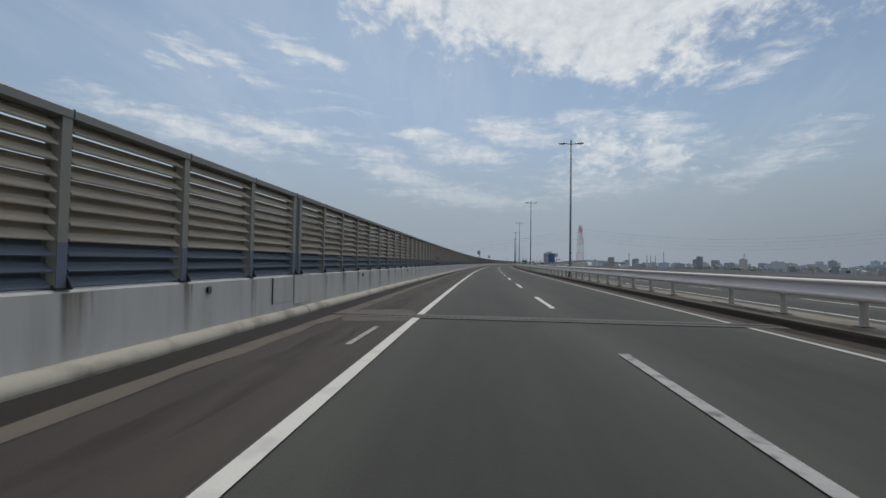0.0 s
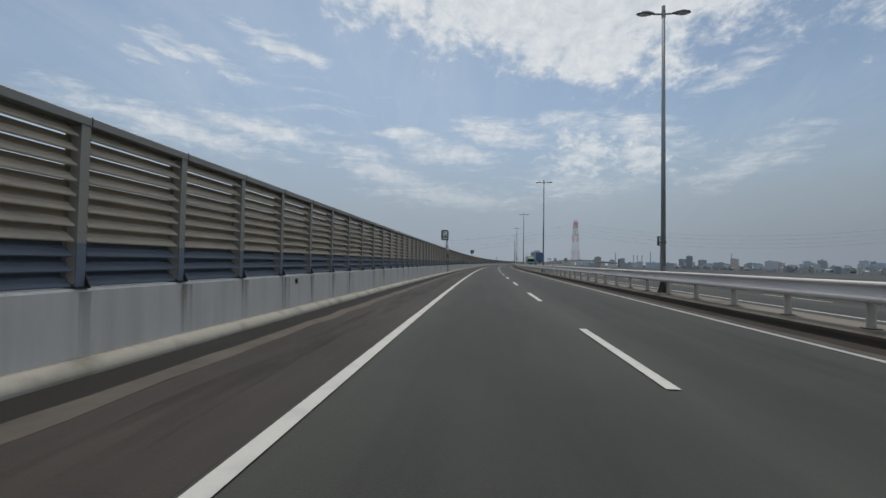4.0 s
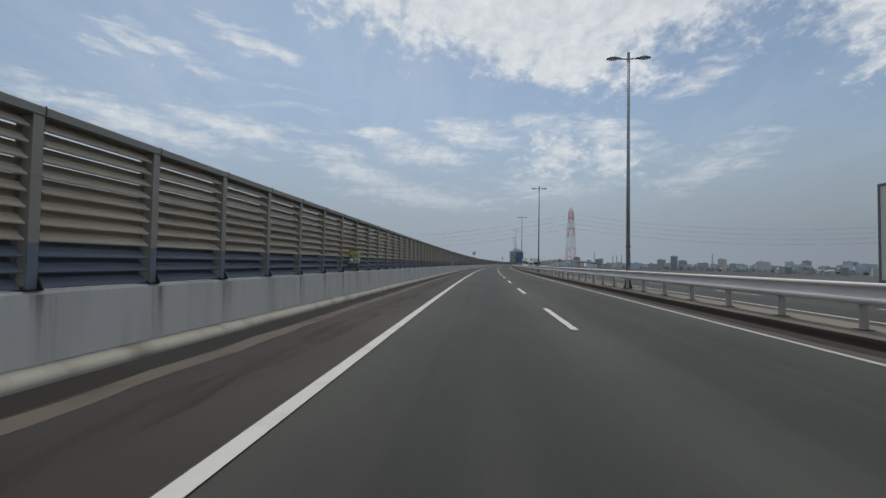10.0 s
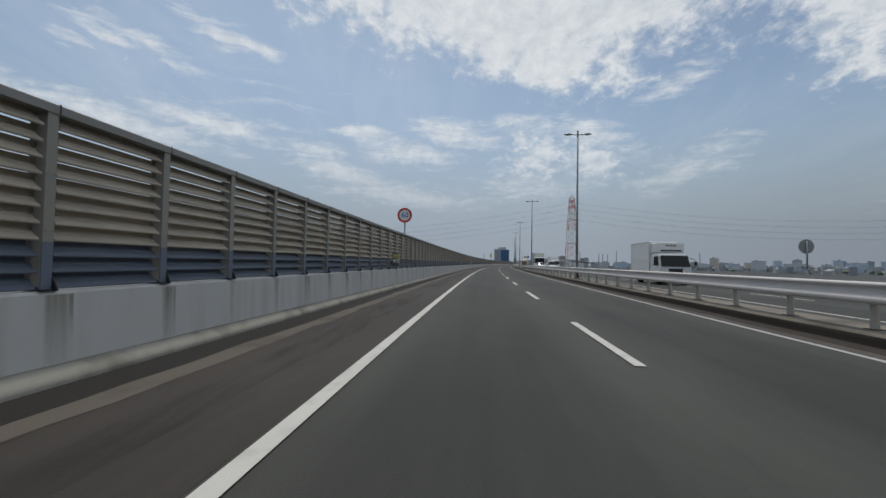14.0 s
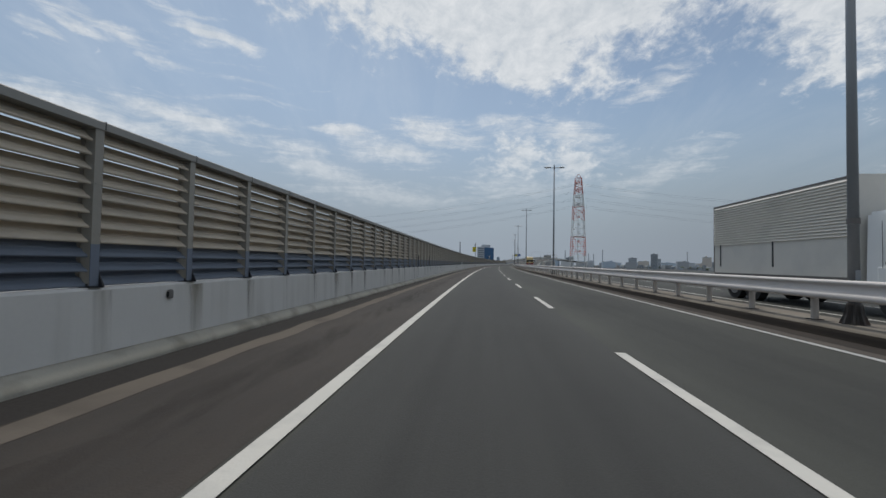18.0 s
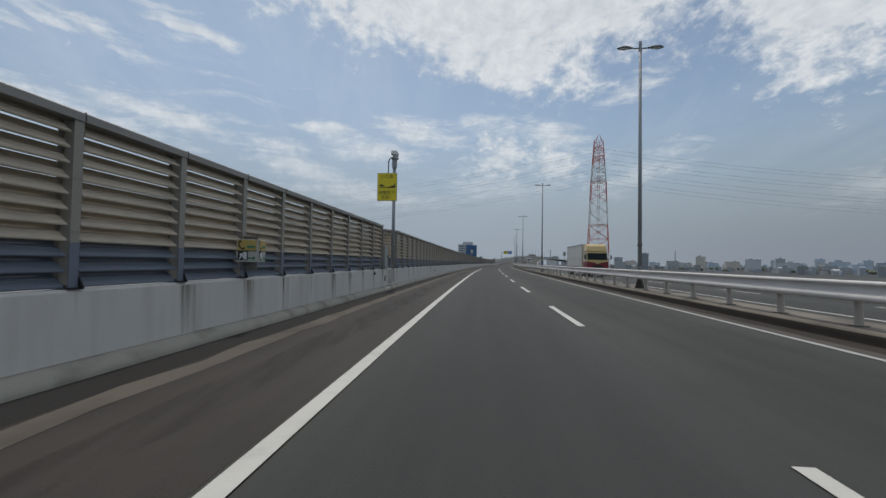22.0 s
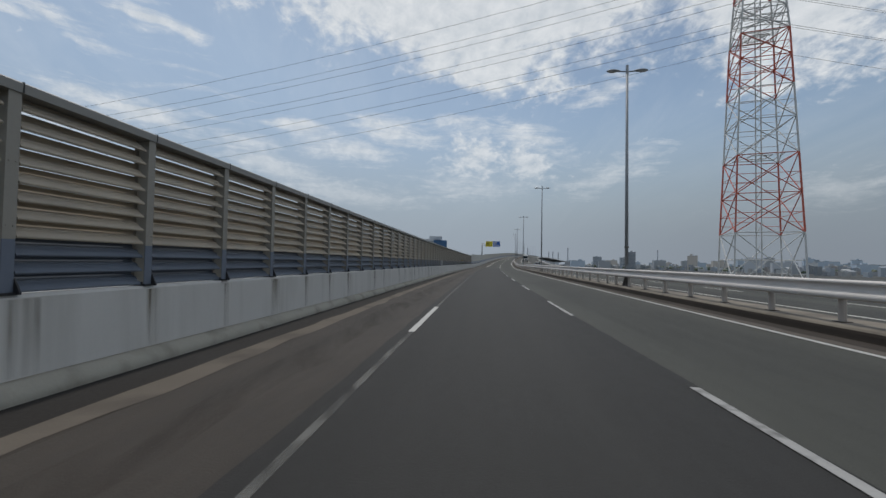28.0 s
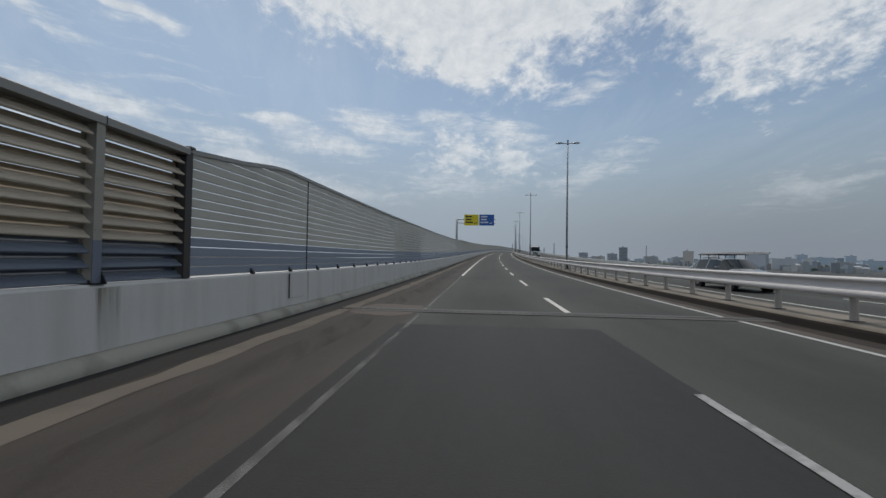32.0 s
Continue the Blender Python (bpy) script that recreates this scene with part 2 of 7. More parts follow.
def road_mat(name, color, wear=0.14, patch=0.25):
    """Asphalt: aggregate speckle, streaks along the road, darker lane centres, broad mottling. The mesh's UV holds u and s in metres."""
    m = bpy.data.materials.new(name)
    m.use_nodes = True
    t = m.node_tree
    b = t.nodes["Principled BSDF"]
    uv = t.nodes.new("ShaderNodeUVMap")
    uv.uv_map = "road"

    def nz(scale, stretch, detail=5, rough=0.55):
        mp = t.nodes.new("ShaderNodeMapping")
        mp.inputs["Scale"].default_value = stretch
        t.links.new(uv.outputs[0], mp.inputs["Vector"])
        n = t.nodes.new("ShaderNodeTexNoise")
        n.inputs["Scale"].default_value, n.inputs["Detail"].default_value, n.inputs["Roughness"].default_value = scale, detail, rough
        t.links.new(mp.outputs[0], n.inputs["Vector"])
        return n.outputs["Fac"]

    def mt(op, a, c):
        n = t.nodes.new("ShaderNodeMath")
        n.operation = op
        for i, v in enumerate((a, c)):
            if isinstance(v, (int, float)):
                n.inputs[i].default_value = v
            else:
                t.links.new(v, n.inputs[i])
        return n.outputs[0]

    sp = t.nodes.new("ShaderNodeSeparateXYZ")
    t.links.new(uv.outputs[0], sp.inputs[0])
    lane = mt("COSINE", mt("MULTIPLY", mt("SUBTRACT", sp.outputs[0], 0.31), 6.28318 / 3.52), 0.0)
    lane2 = mt("COSINE", mt("MULTIPLY", mt("SUBTRACT", sp.outputs[0], 1.19), 6.28318 / 1.76), 0.0)
    speck = nz(55, (1, 1, 1), 3, 0.7)
    mid = nz(9, (1, 0.5, 1), 5, 0.6)
    streak = nz(2.6, (1, 0.02, 1), 5, 0.6)
    broad = nz(0.45, (1, 0.3, 1), 7, 0.66)
    v = mt("ADD", mt("MULTIPLY", mt("SUBTRACT", speck, 0.5), 0.9), mt("MULTIPLY", mt("SUBTRACT", mid, 0.5), 0.7))
    v = mt("ADD", v, mt("MULTIPLY", mt("SUBTRACT", streak, 0.5), 0.8))
    v = mt("ADD", v, mt("MULTIPLY", mt("SUBTRACT", broad, 0.5), 2 * patch))
    v = mt("ADD", v, mt("MULTIPLY", lane, -wear))
    v = mt("ADD", v, mt("MULTIPLY", lane2, -0.35 * wear))
    v = mt("MAXIMUM", mt("ADD", v, 1.0), 0.15)
    mul = t.nodes.new("ShaderNodeVectorMath")
    mul.operation = "SCALE"
    mul.inputs[0].default_value = color
    t.links.new(v, mul.inputs["Scale"])
    t.links.new(mul.outputs[0], b.inputs["Base Color"])
    t.links.new(mt("ADD", mt("MULTIPLY", mid, 0.2), 0.72), b.inputs["Roughness"])
    bp = t.nodes.new("ShaderNodeBump")
    bp.inputs["Strength"].default_value, bp.inputs["Distance"].default_value = 0.5, 0.008
    t.links.new(speck, bp.inputs["Height"])
    t.links.new(bp.outputs[0], b.inputs["Normal"])
    return m


ASPHALT = road_mat("asphalt", (0.0320, 0.0330, 0.0272), 0.26, 0.75)
ASPHALT_NEW = road_mat("new_asphalt", (0.0165, 0.0160, 0.0145), -0.2, 0.4)
ASPHALT_BROWN = road_mat("shoulder_asphalt", (0.031, 0.0250, 0.0195), 0.05, 1.1)
PINK = mat("worn_pink_concrete", (0.110, 0.093, 0.074), 0.9, vary=0.2, scale=0.7, fine=40, bump=0.3, stain=(0.045, 0.037, 0.03), stain_scale=0.9, stain_amount=0.7, space="World")
GUTTER = mat("dark_gutter_concrete", (0.0135, 0.0112, 0.0092), 0.95, vary=0.15, scale=0.6, fine=30, bump=0.2, stain=(0.02, 0.019, 0.018), stain_scale=0.4, stain_amount=0.6, space="World")
CONCRETE = mat("grey_painted_concrete", (0.59, 0.575, 0.54), 0.75, vary=0.07, scale=0.8, fine=25, bump=0.1, stain=(0.30, 0.285, 0.245), stain_scale=0.8, stain_amount=0.4, streaks=3.0, space="World")
EDGE_DIRT = mat("brown_edge_dirt", (0.030, 0.0245, 0.019), 0.95, vary=0.3, scale=1.2, fine=30, bump=0.3, stain=(0.06, 0.05, 0.04), stain_scale=1.5, stain_amount=0.5, space="World")
KERB = mat("pale_kerb_concrete", (0.36, 0.34, 0.285), 0.85, vary=0.12, scale=0.7, fine=30, bump=0.25, stain=(0.13, 0.12, 0.09), stain_scale=1.6, stain_amount=0.7, space="World")
MEDIAN = mat("dirty_brown_concrete", (0.20, 0.175, 0.14), 0.92, vary=0.25, scale=0.9, fine=30, bump=0.35, stain=(0.07, 0.06, 0.05), stain_scale=0.7, stain_amount=0.8, space="World")
GUTTER_BROWN = mat("worn_brown_strip", (0.085, 0.072, 0.060), 0.92, vary=0.25, scale=0.9, fine=30, bump=0.3, stain=(0.06, 0.052, 0.045), stain_scale=0.6, stain_amount=0.7, space="World")
KERB_DARK = mat("soot_and_shade", (0.030, 0.0235, 0.0175), 0.97, vary=0.3, scale=0.9, fine=30, bump=0.3, stain=(0.05, 0.038, 0.028), stain_scale=0.7, stain_amount=0.5, space="World")
PAINT = mat("white_road_paint", (0.55, 0.535, 0.485), 0.7, vary=0.08, scale=1.0, fine=45, bump=0.3, stain=(0.35, 0.35, 0.33), stain_scale=3.0, stain_amount=0.5, space="World")
PAINT_WORN = mat("worn_road_paint", (0.30, 0.30, 0.29), 0.8, vary=0.3, scale=1.5, fine=45, bump=0.3, stain=(0.08, 0.08, 0.08), stain_scale=5.0, stain_amount=0.9, space="World")
PAINT_GREY = mat("grey_edge_paint", (0.43, 0.43, 0.41), 0.8, vary=0.15, scale=1.5, fine=45, bump=0.3, space="World")
SLAT_BEIGE = mat("beige_barrier_paint", (0.44, 0.376, 0.288), 0.6, vary=0.14, scale=1.5, fine=22, bump=0.08, stain=(0.28, 0.25, 0.21), stain_scale=1.4, stain_amount=0.5, per_piece=0.16)
SLAT_BLUE = mat("blue_grey_barrier_paint", (0.105, 0.127, 0.160), 0.55, vary=0.12, scale=1.5, fine=22, bump=0.08, stain=(0.10, 0.115, 0.145), stain_scale=1.4, stain_amount=0.5, per_piece=0.16)
POST = mat("grey_barrier_post", (0.31, 0.288, 0.245), 0.55, vary=0.1, scale=1.5, fine=25, bump=0.06, per_piece=0.1)
POST_BLUE = mat("blue_barrier_post", (0.15, 0.175, 0.22), 0.55, vary=0.1, scale=1.5, fine=25, bump=0.06)
CAP = mat("barrier_cap", (0.30, 0.29, 0.265), 0.5, vary=0.1, scale=0.8, fine=20, bump=0.05, space="World")
BLACK = mat("black_steel", (0.02, 0.02, 0.022), 0.6, vary=0.3, scale=3, fine=30)
GALV = mat("galvanised_steel", (0.64, 0.60, 0.57), 0.6, 0.05, vary=0.1, scale=1.0, fine=30, bump=0.05, stain=(0.5, 0.49, 0.46), stain_scale=0.6, stain_amount=0.4, space="World")
RAILPOST = mat("grey_rail_post", (0.43, 0.39, 0.35), 0.65, 0.05, vary=0.15, scale=3, fine=30, stain=(0.2, 0.17, 0.14), stain_scale=3, stain_amount=0.5)
POLE = mat("pole_steel", (0.28, 0.295, 0.31), 0.42, 0.25, vary=0.1, scale=1, fine=20, bump=0.05)
MAST = mat("dark_mast_paint", (0.10, 0.115, 0.13), 0.6, 0.1, vary=0.15, scale=1.5, fine=20, bump=0.05)
SMOOTH_BEIGE = mat("smooth_beige_panel", (0.50, 0.475, 0.41), 0.55, vary=0.06, scale=0.4, fine=12, bump=0.05, stain=(0.30, 0.29, 0.26), stain_scale=0.8, stain_amount=0.4, space="World")
SMOOTH_BLUE = mat("smooth_blue_panel", (0.23, 0.265, 0.32), 0.55, vary=0.06, scale=0.4, fine=12, bump=0.05, space="World")
ASPHALT_MID = road_mat("mid_asphalt", (0.031, 0.0315, 0.0285), 0.16, 0.38)
ASPHALT_BROWN2 = road_mat("patched_brown_asphalt", (0.033, 0.028, 0.025), 0.0, 0.4)
JOINT_GREY = mat("joint_concrete", (0.105, 0.102, 0.095), 0.9, vary=0.2, scale=1.0, fine=40, bump=0.3, stain=(0.06, 0.06, 0.058), stain_scale=0.9, stain_amount=0.7, space="World")
JOINT_STEEL = mat("joint_steel", (0.05, 0.047, 0.045), 0.6, 0.5, vary=0.3, scale=3, fine=30, space="World")
PINK2 = mat("pink_mortar", (0.10, 0.083, 0.07), 0.92, vary=0.25, scale=0.9, fine=40, bump=0.3, stain=(0.055, 0.046, 0.04), stain_scale=0.9, stain_amount=0.7, space="World")


BOX_PALE = mat("pale_fibreglass", (0.60, 0.61, 0.56), 0.55, vary=0.06, scale=2, fine=20, bump=0.03)
FOOT = mat("rusty_foot_steel", (0.05, 0.046, 0.042), 0.6, 0.2, vary=0.3, scale=3, fine=30, stain=(0.10, 0.05, 0.03), stain_scale=4, stain_amount=0.6)


def plain(name, color, rough=0.5, metal=0.0, coat=0.0):
    return mat(name, color, rough, metal, vary=0.05, scale=2.0, fine=25, bump=0.03, coat=coat)


def stain_sheet(name, color, amount, stretch=(9, 9, 0.7), lo=0.38, hi=0.7, feather=False):
    """A thin run of dirt: patchy, see-through between the marks. feather: the sheet's UV fades its sides and its lower end."""
    m = bpy.data.materials.new(name)
    m.use_nodes = True
    t = m.node_tree
    b = t.nodes["Principled BSDF"]
    b.inputs["Base Color"].default_value, b.inputs["Roughness"].default_value = (*color, 1), 0.9
    g = t.nodes.new("ShaderNodeNewGeometry")
    mp = t.nodes.new("ShaderNodeMapping")
    mp.inputs["Scale"].default_value = stretch
    n = t.nodes.new("ShaderNodeTexNoise")
    n.inputs["Scale"].default_value, n.inputs["Detail"].default_value = 1.6, 5
    r = t.nodes.new("ShaderNodeMapRange")
    r.inputs["From Min"].default_value, r.inputs["From Max"].default_value, r.inputs["To Max"].default_value = lo, hi, amount
    t.links.new(g.outputs["Position"], mp.inputs["Vector"])
    t.links.new(mp.outputs[0], n.inputs["Vector"])
    t.links.new(n.outputs["Fac"], r.inputs["Value"])
    alpha = r.outputs[0]
    if feather:
        uv = t.nodes.new("ShaderNodeUVMap")
        uv.uv_map = "run"
        sp = t.nodes.new("ShaderNodeSeparateXYZ")
        t.links.new(uv.outputs[0], sp.inputs[0])

        def mt(op, a, c):
            k = t.nodes.new("ShaderNodeMath")
            k.operation = op
            for i, v in enumerate((a, c)):
                if isinstance(v, (int, float)):
                    k.inputs[i].default_value = v
                else:
                    t.links.new(v, k.inputs[i])
            return k.outputs[0]

        side = mt("SUBTRACT", 1.0, mt("POWER", mt("ABSOLUTE", mt("SUBTRACT", mt("MULTIPLY", sp.outputs[0], 2.0), 1.0), 0.0), 3.0))
        down = mt("ADD", mt("MULTIPLY", mt("POWER", sp.outputs[1], 1.6), 0.75), 0.25)
        alpha = mt("MULTIPLY", alpha, mt("MULTIPLY", side, down))
    t.links.new(alpha, b.inputs["Alpha"])
    return m


RUNS = stain_sheet("brown_run_marks", (0.135, 0.105, 0.065), 0.48, (3.5, 3.5, 0.7), 0.40, 0.66, True)
BAND = stain_sheet("bare_concrete_strip", (0.27, 0.235, 0.165), 0.6, (5, 5, 0.35), 0.30, 0.62, True)
GREEN = plain("sign_green", (0.012, 0.10, 0.06), 0.35)
GREEN_DARK = plain("sign_box_green", (0.02, 0.07, 0.05), 0.45)
SIGN_WHITE = plain("sign_white", (0.75, 0.76, 0.75), 0.4)
SIGN_BLACK = plain("sign_black", (0.02, 0.02, 0.02), 0.5)
SIGN_RED = plain("sign_red", (0.55, 0.05, 0.05), 0.4)
SIGN_BLUE = plain("sign_blue", (0.03, 0.12, 0.42), 0.4)
SIGN_YELLOW = plain("sign_yellow", (0.75, 0.62, 0.02), 0.4)
SIGN_BACK = mat("sign_back_aluminium", (0.30, 0.31, 0.31), 0.45, 0.4, vary=0.1, scale=2, fine=20)
PHONE_YELLOW = plain("phone_box_yellow", (0.72, 0.40, 0.06), 0.45)
# the box yellow again, darkened to orange for its shaded faces
PHONE_SHADED = plain("phone_box_yellow_shaded", (0.55, 0.27, 0.04), 0.5)
CABINET = mat("grey_cabinet", (0.38, 0.38, 0.36), 0.5, 0.1, vary=0.1, scale=2, fine=20, stain=(0.2, 0.19, 0.17), stain_scale=2, stain_amount=0.4)
PIPE = mat("dull_pipe", (0.16, 0.15, 0.14), 0.55, 0.3, vary=0.2, scale=4, fine=30)
GLASS = bpy.data.materials.new("dark_glass")
GLASS.use_nodes = True
GLASS.node_tree.nodes["Principled BSDF"].inputs["Base Color"].default_value = (0.015, 0.02, 0.022, 1)
GLASS.node_tree.nodes["Principled BSDF"].inputs["Roughness"].default_value = 0.08
GLASS.node_tree.nodes["Principled BSDF"].inputs["Specular IOR Level"].default_value = 0.22
RUBBER = plain("tyre_rubber", (0.02, 0.02, 0.02), 0.85)
RIM = plain("wheel_rim", (0.35, 0.35, 0.36), 0.35, 0.7)
SMEAR = stain_sheet("grimy_smear", (0.016, 0.012, 0.009), 0.2, (2.5, 0.35, 1), 0.38, 0.66)
PAINT_PATCHY = stain_sheet("flaking_road_paint", (0.38, 0.38, 0.355), 0.3, (2.2, 0.9, 1), 0.35, 0.65)


NOTICE = mat("weathered_notice_plate", (0.42, 0.42, 0.40), 0.6, vary=0.15, scale=3, fine=30, bump=0.05, stain=(0.24, 0.23, 0.21), stain_scale=6, stain_amount=0.6)


# ---- building helpers ----
def mesh_ob(name, verts, faces, material, parent=None, label="", smooth=False):
    me = bpy.data.meshes.new(name)
    me.from_pydata([tuple(v) for v in verts], [], faces)
    me.update()
    if smooth:
        me.shade_smooth()
    for m in material if isinstance(material, (list, tuple)) else [material]:
        me.materials.append(m)
    ob = new(name, me)
    if parent:
        ob.parent = parent
    if label:
        ob["label"] = label
    return ob


def part(name, bm, material, parent=None, label="", smooth=False):
    """Links a bmesh as one mesh object."""
    me = bpy.data.meshes.new(name)
    bmesh.ops.recalc_face_normals(bm, faces=bm.faces)
    bm.to_mesh(me)
    bm.free()
    if smooth:
        me.shade_smooth()
    for m in material if isinstance(material, (list, tuple)) else [material]:
        me.materials.append(m)
    ob = new(name, me)
    if parent:
        ob.parent = parent
    if label:
        ob["label"] = label
    return ob


def share(ob, parent, m):
    """Another object on the same mesh, at the local pose m."""
    o = ob.copy()
    scene.collection.objects.link(o)
    o.parent = parent
    o.matrix_parent_inverse = Matrix()
    o.matrix_basis = m
    return o


def thing(name, m, label, category, group="", kind=""):
    e = new(name)
    e.empty_display_size = 0.3
    e.matrix_world = m
    return tagged(e, label, category, group, kind)


def box(bm, x0, x1, y0, y1, z0, z1, bevel=0.0, m=None):
    r = bmesh.ops.create_cube(bm, size=1.0)["verts"]
    for v in r:
        v.co = Vector((x0 + (v.co.x + 0.5) * (x1 - x0), y0 + (v.co.y + 0.5) * (y1 - y0), z0 + (v.co.z + 0.5) * (z1 - z0)))
    if bevel:
        es = {e for v in r for e in v.link_edges}
        out = bmesh.ops.bevel(bm, geom=list(es), offset=bevel, segments=2, affect="EDGES", profile=0.6)
        r = list({v for f in out["faces"] for v in f.verts} | {v for v in r if v.is_valid})
    if m is not None:
        bmesh.ops.transform(bm, matrix=m, verts=[v for v in r if v.is_valid])
    return r


def tube(bm, a, b, r0, r1=None, n=10, caps=True):
    """A tapered tube between two points."""
    a, b = Vector(a), Vector(b)
    r1 = r0 if r1 is None else r1
    q = (b - a).to_track_quat("Z", "Y")
    rings = []
    for p, r in ((a, r0), (b, r1)):
        rings.append([bm.verts.new(p + q @ Vector((math.cos(6.28318 * i / n) * r, math.sin(6.28318 * i / n) * r, 0))) for i in range(n)])
    for i in range(n):
        j = (i + 1) % n
        bm.faces.new((rings[0][i], rings[0][j], rings[1][j], rings[1][i]))
    if caps:
        bm.faces.new(rings[0][::-1])
        bm.faces.new(rings[1])


def prism(bm, outline, y0, y1, m=None):
    """Extrudes an outline in local x, z along y."""
    a = [bm.verts.new((x, y0, z)) for x, z in outline]
    b = [bm.verts.new((x, y1, z)) for x, z in outline]
    n = len(outline)
    for i in range(n):
        j = (i + 1) % n
        bm.faces.new((a[i], a[j], b[j], b[i]))
    bm.faces.new(a[::-1])
    bm.faces.new(b)
    if m is not None:
        bmesh.ops.transform(bm, matrix=m, verts=a + b)


def sweep(name, profile, s0, s1, material, step=3.0, closed=False, parent=None, label="", smooth=False, lift=None):
    """A profile of (u, z) carried along the road from s0 to s1."""
    n = max(1, int(math.ceil((s1 - s0) / step)))
    verts, faces = [], []
    k = len(profile)
    for i in range(n + 1):
        s = s0 + (s1 - s0) * i / n
        dz = lift(s) if lift else 0.0
        for u, z in profile:
            verts.append(P(s, u, z + dz))
    seg = k if closed else k - 1
    for i in range(n):
        for j in range(seg):
            a, b = i * k + j, i * k + (j + 1) % k
            faces.append((a, a + k, b + k, b))
    if closed:
        faces.append(tuple(range(k)))
        faces.append(tuple(n * k + j for j in range(k))[::-1])
    ob = mesh_ob(name, verts, faces, material, parent, label, smooth)
    table = np.empty((len(verts), 2), dtype=np.float32)
    table[:, 0] = np.tile([q[0] for q in profile], n + 1)
    table[:, 1] = np.repeat(np.linspace(s0, s1, n + 1), k)
    idx = np.empty(len(ob.data.loops), dtype=np.int32)
    ob.data.loops.foreach_get("vertex_index", idx)
    ob.data.uv_layers.new(name="road").data.foreach_set("uv", table[idx].ravel())
    return ob


def structure(ob, label, category):
    return tagged(ob, label, category, kind="structure")


# ---- the large structure ----
END = 1420
U_LINE_L, U_DASH, U_LINE_R = -1.43, 2.05, 5.62
JOINTS = [9.8, 192.9, 376.0, 559.1, 742.2]

gv = [(-6000, -3000, -11), (6000, -3000, -11), (6000, 9000, -11), (-6000, 9000, -11)]
GROUND = mat("hazy_flat_land", (0.11, 0.115, 0.115), 0.95, vary=0.4, scale=0.006, fine=0.05, bump=0, space="World")
GROUND.node_tree.nodes["Principled BSDF"].inputs["Specular IOR Level"].default_value = 0.0
structure(mesh_ob("ground", gv, [(0, 1, 2, 3)], GROUND), "flat grey built-up land far below the elevated road", "ground")

road = structure(sweep("road", [(-3.16, 0), (6.46, 0), (6.46, -0.5), (-3.16, -0.5)], -60, END, ASPHALT, 4, True), "grey worn asphalt carriageway of two lanes", "road")
opp = structure(sweep("road", [(7.5, 0), (19.0, 0), (19.0, -0.5), (7.5, -0.5)], -60, END, ASPHALT, 4, True), "grey asphalt carriageway of the oncoming lanes", "road")
sweep("shoulder_paving", [(-3.16, 0.003), (-1.56, 0.003)], -60, END, ASPHALT_BROWN, 4, parent=road, label="brown stained asphalt shoulder")
structure(sweep("kerb_strip", [(-3.52, -0.3), (-3.52, 0.003), (-3.16, 0.003), (-3.16, -0.3)], -60, END, EDGE_DIRT, 4), "dirt-covered concrete strip along the shoulder", "road edge")
structure(sweep("gutter", [(-4.18, -0.3), (-4.18, -0.02), (-3.522, 0.0), (-3.522, -0.3)], -60, END, GUTTER, 4), "dark damp-stained concrete gutter beside the kerb", "gutter")
structure(sweep("kerb", [(-4.182, -0.3), (-4.160, 0.0), (-4.163, 0.03), (-4.180, 0.065), (-4.205, 0.095), (-4.24, 0.122), (-4.285, 0.145), (-4.342, 0.16), (-4.342, -0.3)], -60, END, KERB, 3, smooth=True), "pale rounded concrete kerb at the foot of the parapet", "kerb")
JOINED = [-60] + JOINTS + [END]
Z_MEDIAN = 0.256
PARAPET = [(-4.342, -0.3), (-4.342, 0.16), (-4.358, 0.888), (-4.382, 0.92), (-4.76, 0.92), (-4.78, 0.9), (-4.78, -0.5)]
BAY_S = (136.52, 137.93)   # the parapet steps back here for the telephone
for a, b in zip(JOINED[:-1], JOINED[1:]):
    for c, d in (((a + 0.02, BAY_S[0]), (BAY_S[1], b - 0.02)) if a < BAY_S[0] < b else ((a + 0.02, b - 0.02),)):
        structure(sweep("parapet", PARAPET, c, d, CONCRETE, 3, True), "light grey painted concrete parapet with rusty run marks", "parapet")
structure(sweep("parapet", [(u - 0.45, z) for u, z in PARAPET], BAY_S[0] - 0.1, BAY_S[1] + 0.1, CONCRETE, 1, True), "light grey concrete parapet set back behind the telephone bay", "parapet")
structure(sweep("kerb", [(-4.342, 0.16), (-4.80, 0.145), (-4.80, -0.3), (-4.342, -0.3)], *BAY_S, KERB, 1, True), "pale concrete floor of the telephone bay", "kerb")
for a, b in ((-60, 397.6), (403.2, END)):
    structure(sweep("median", [(6.462, -0.3), (6.468, 0.05), (6.473, 0.13), (6.484, 0.178), (6.51, 0.213), (6.56, 0.243), (6.64, Z_MEDIAN), (7.42, Z_MEDIAN), (7.47, 0.24), (7.5, 0.20), (7.5, -0.3)], a, b, [MEDIAN], 3, True), "dirt-brown raised concrete median kerb", "median")
structure(sweep("parapet", [(19.0, -0.4), (19.0, 0.5), (19.3, 0.5), (19.3, -0.5)], -60, END, CONCRETE, 5, True), "low grey concrete edge parapet of the oncoming lanes", "parapet")

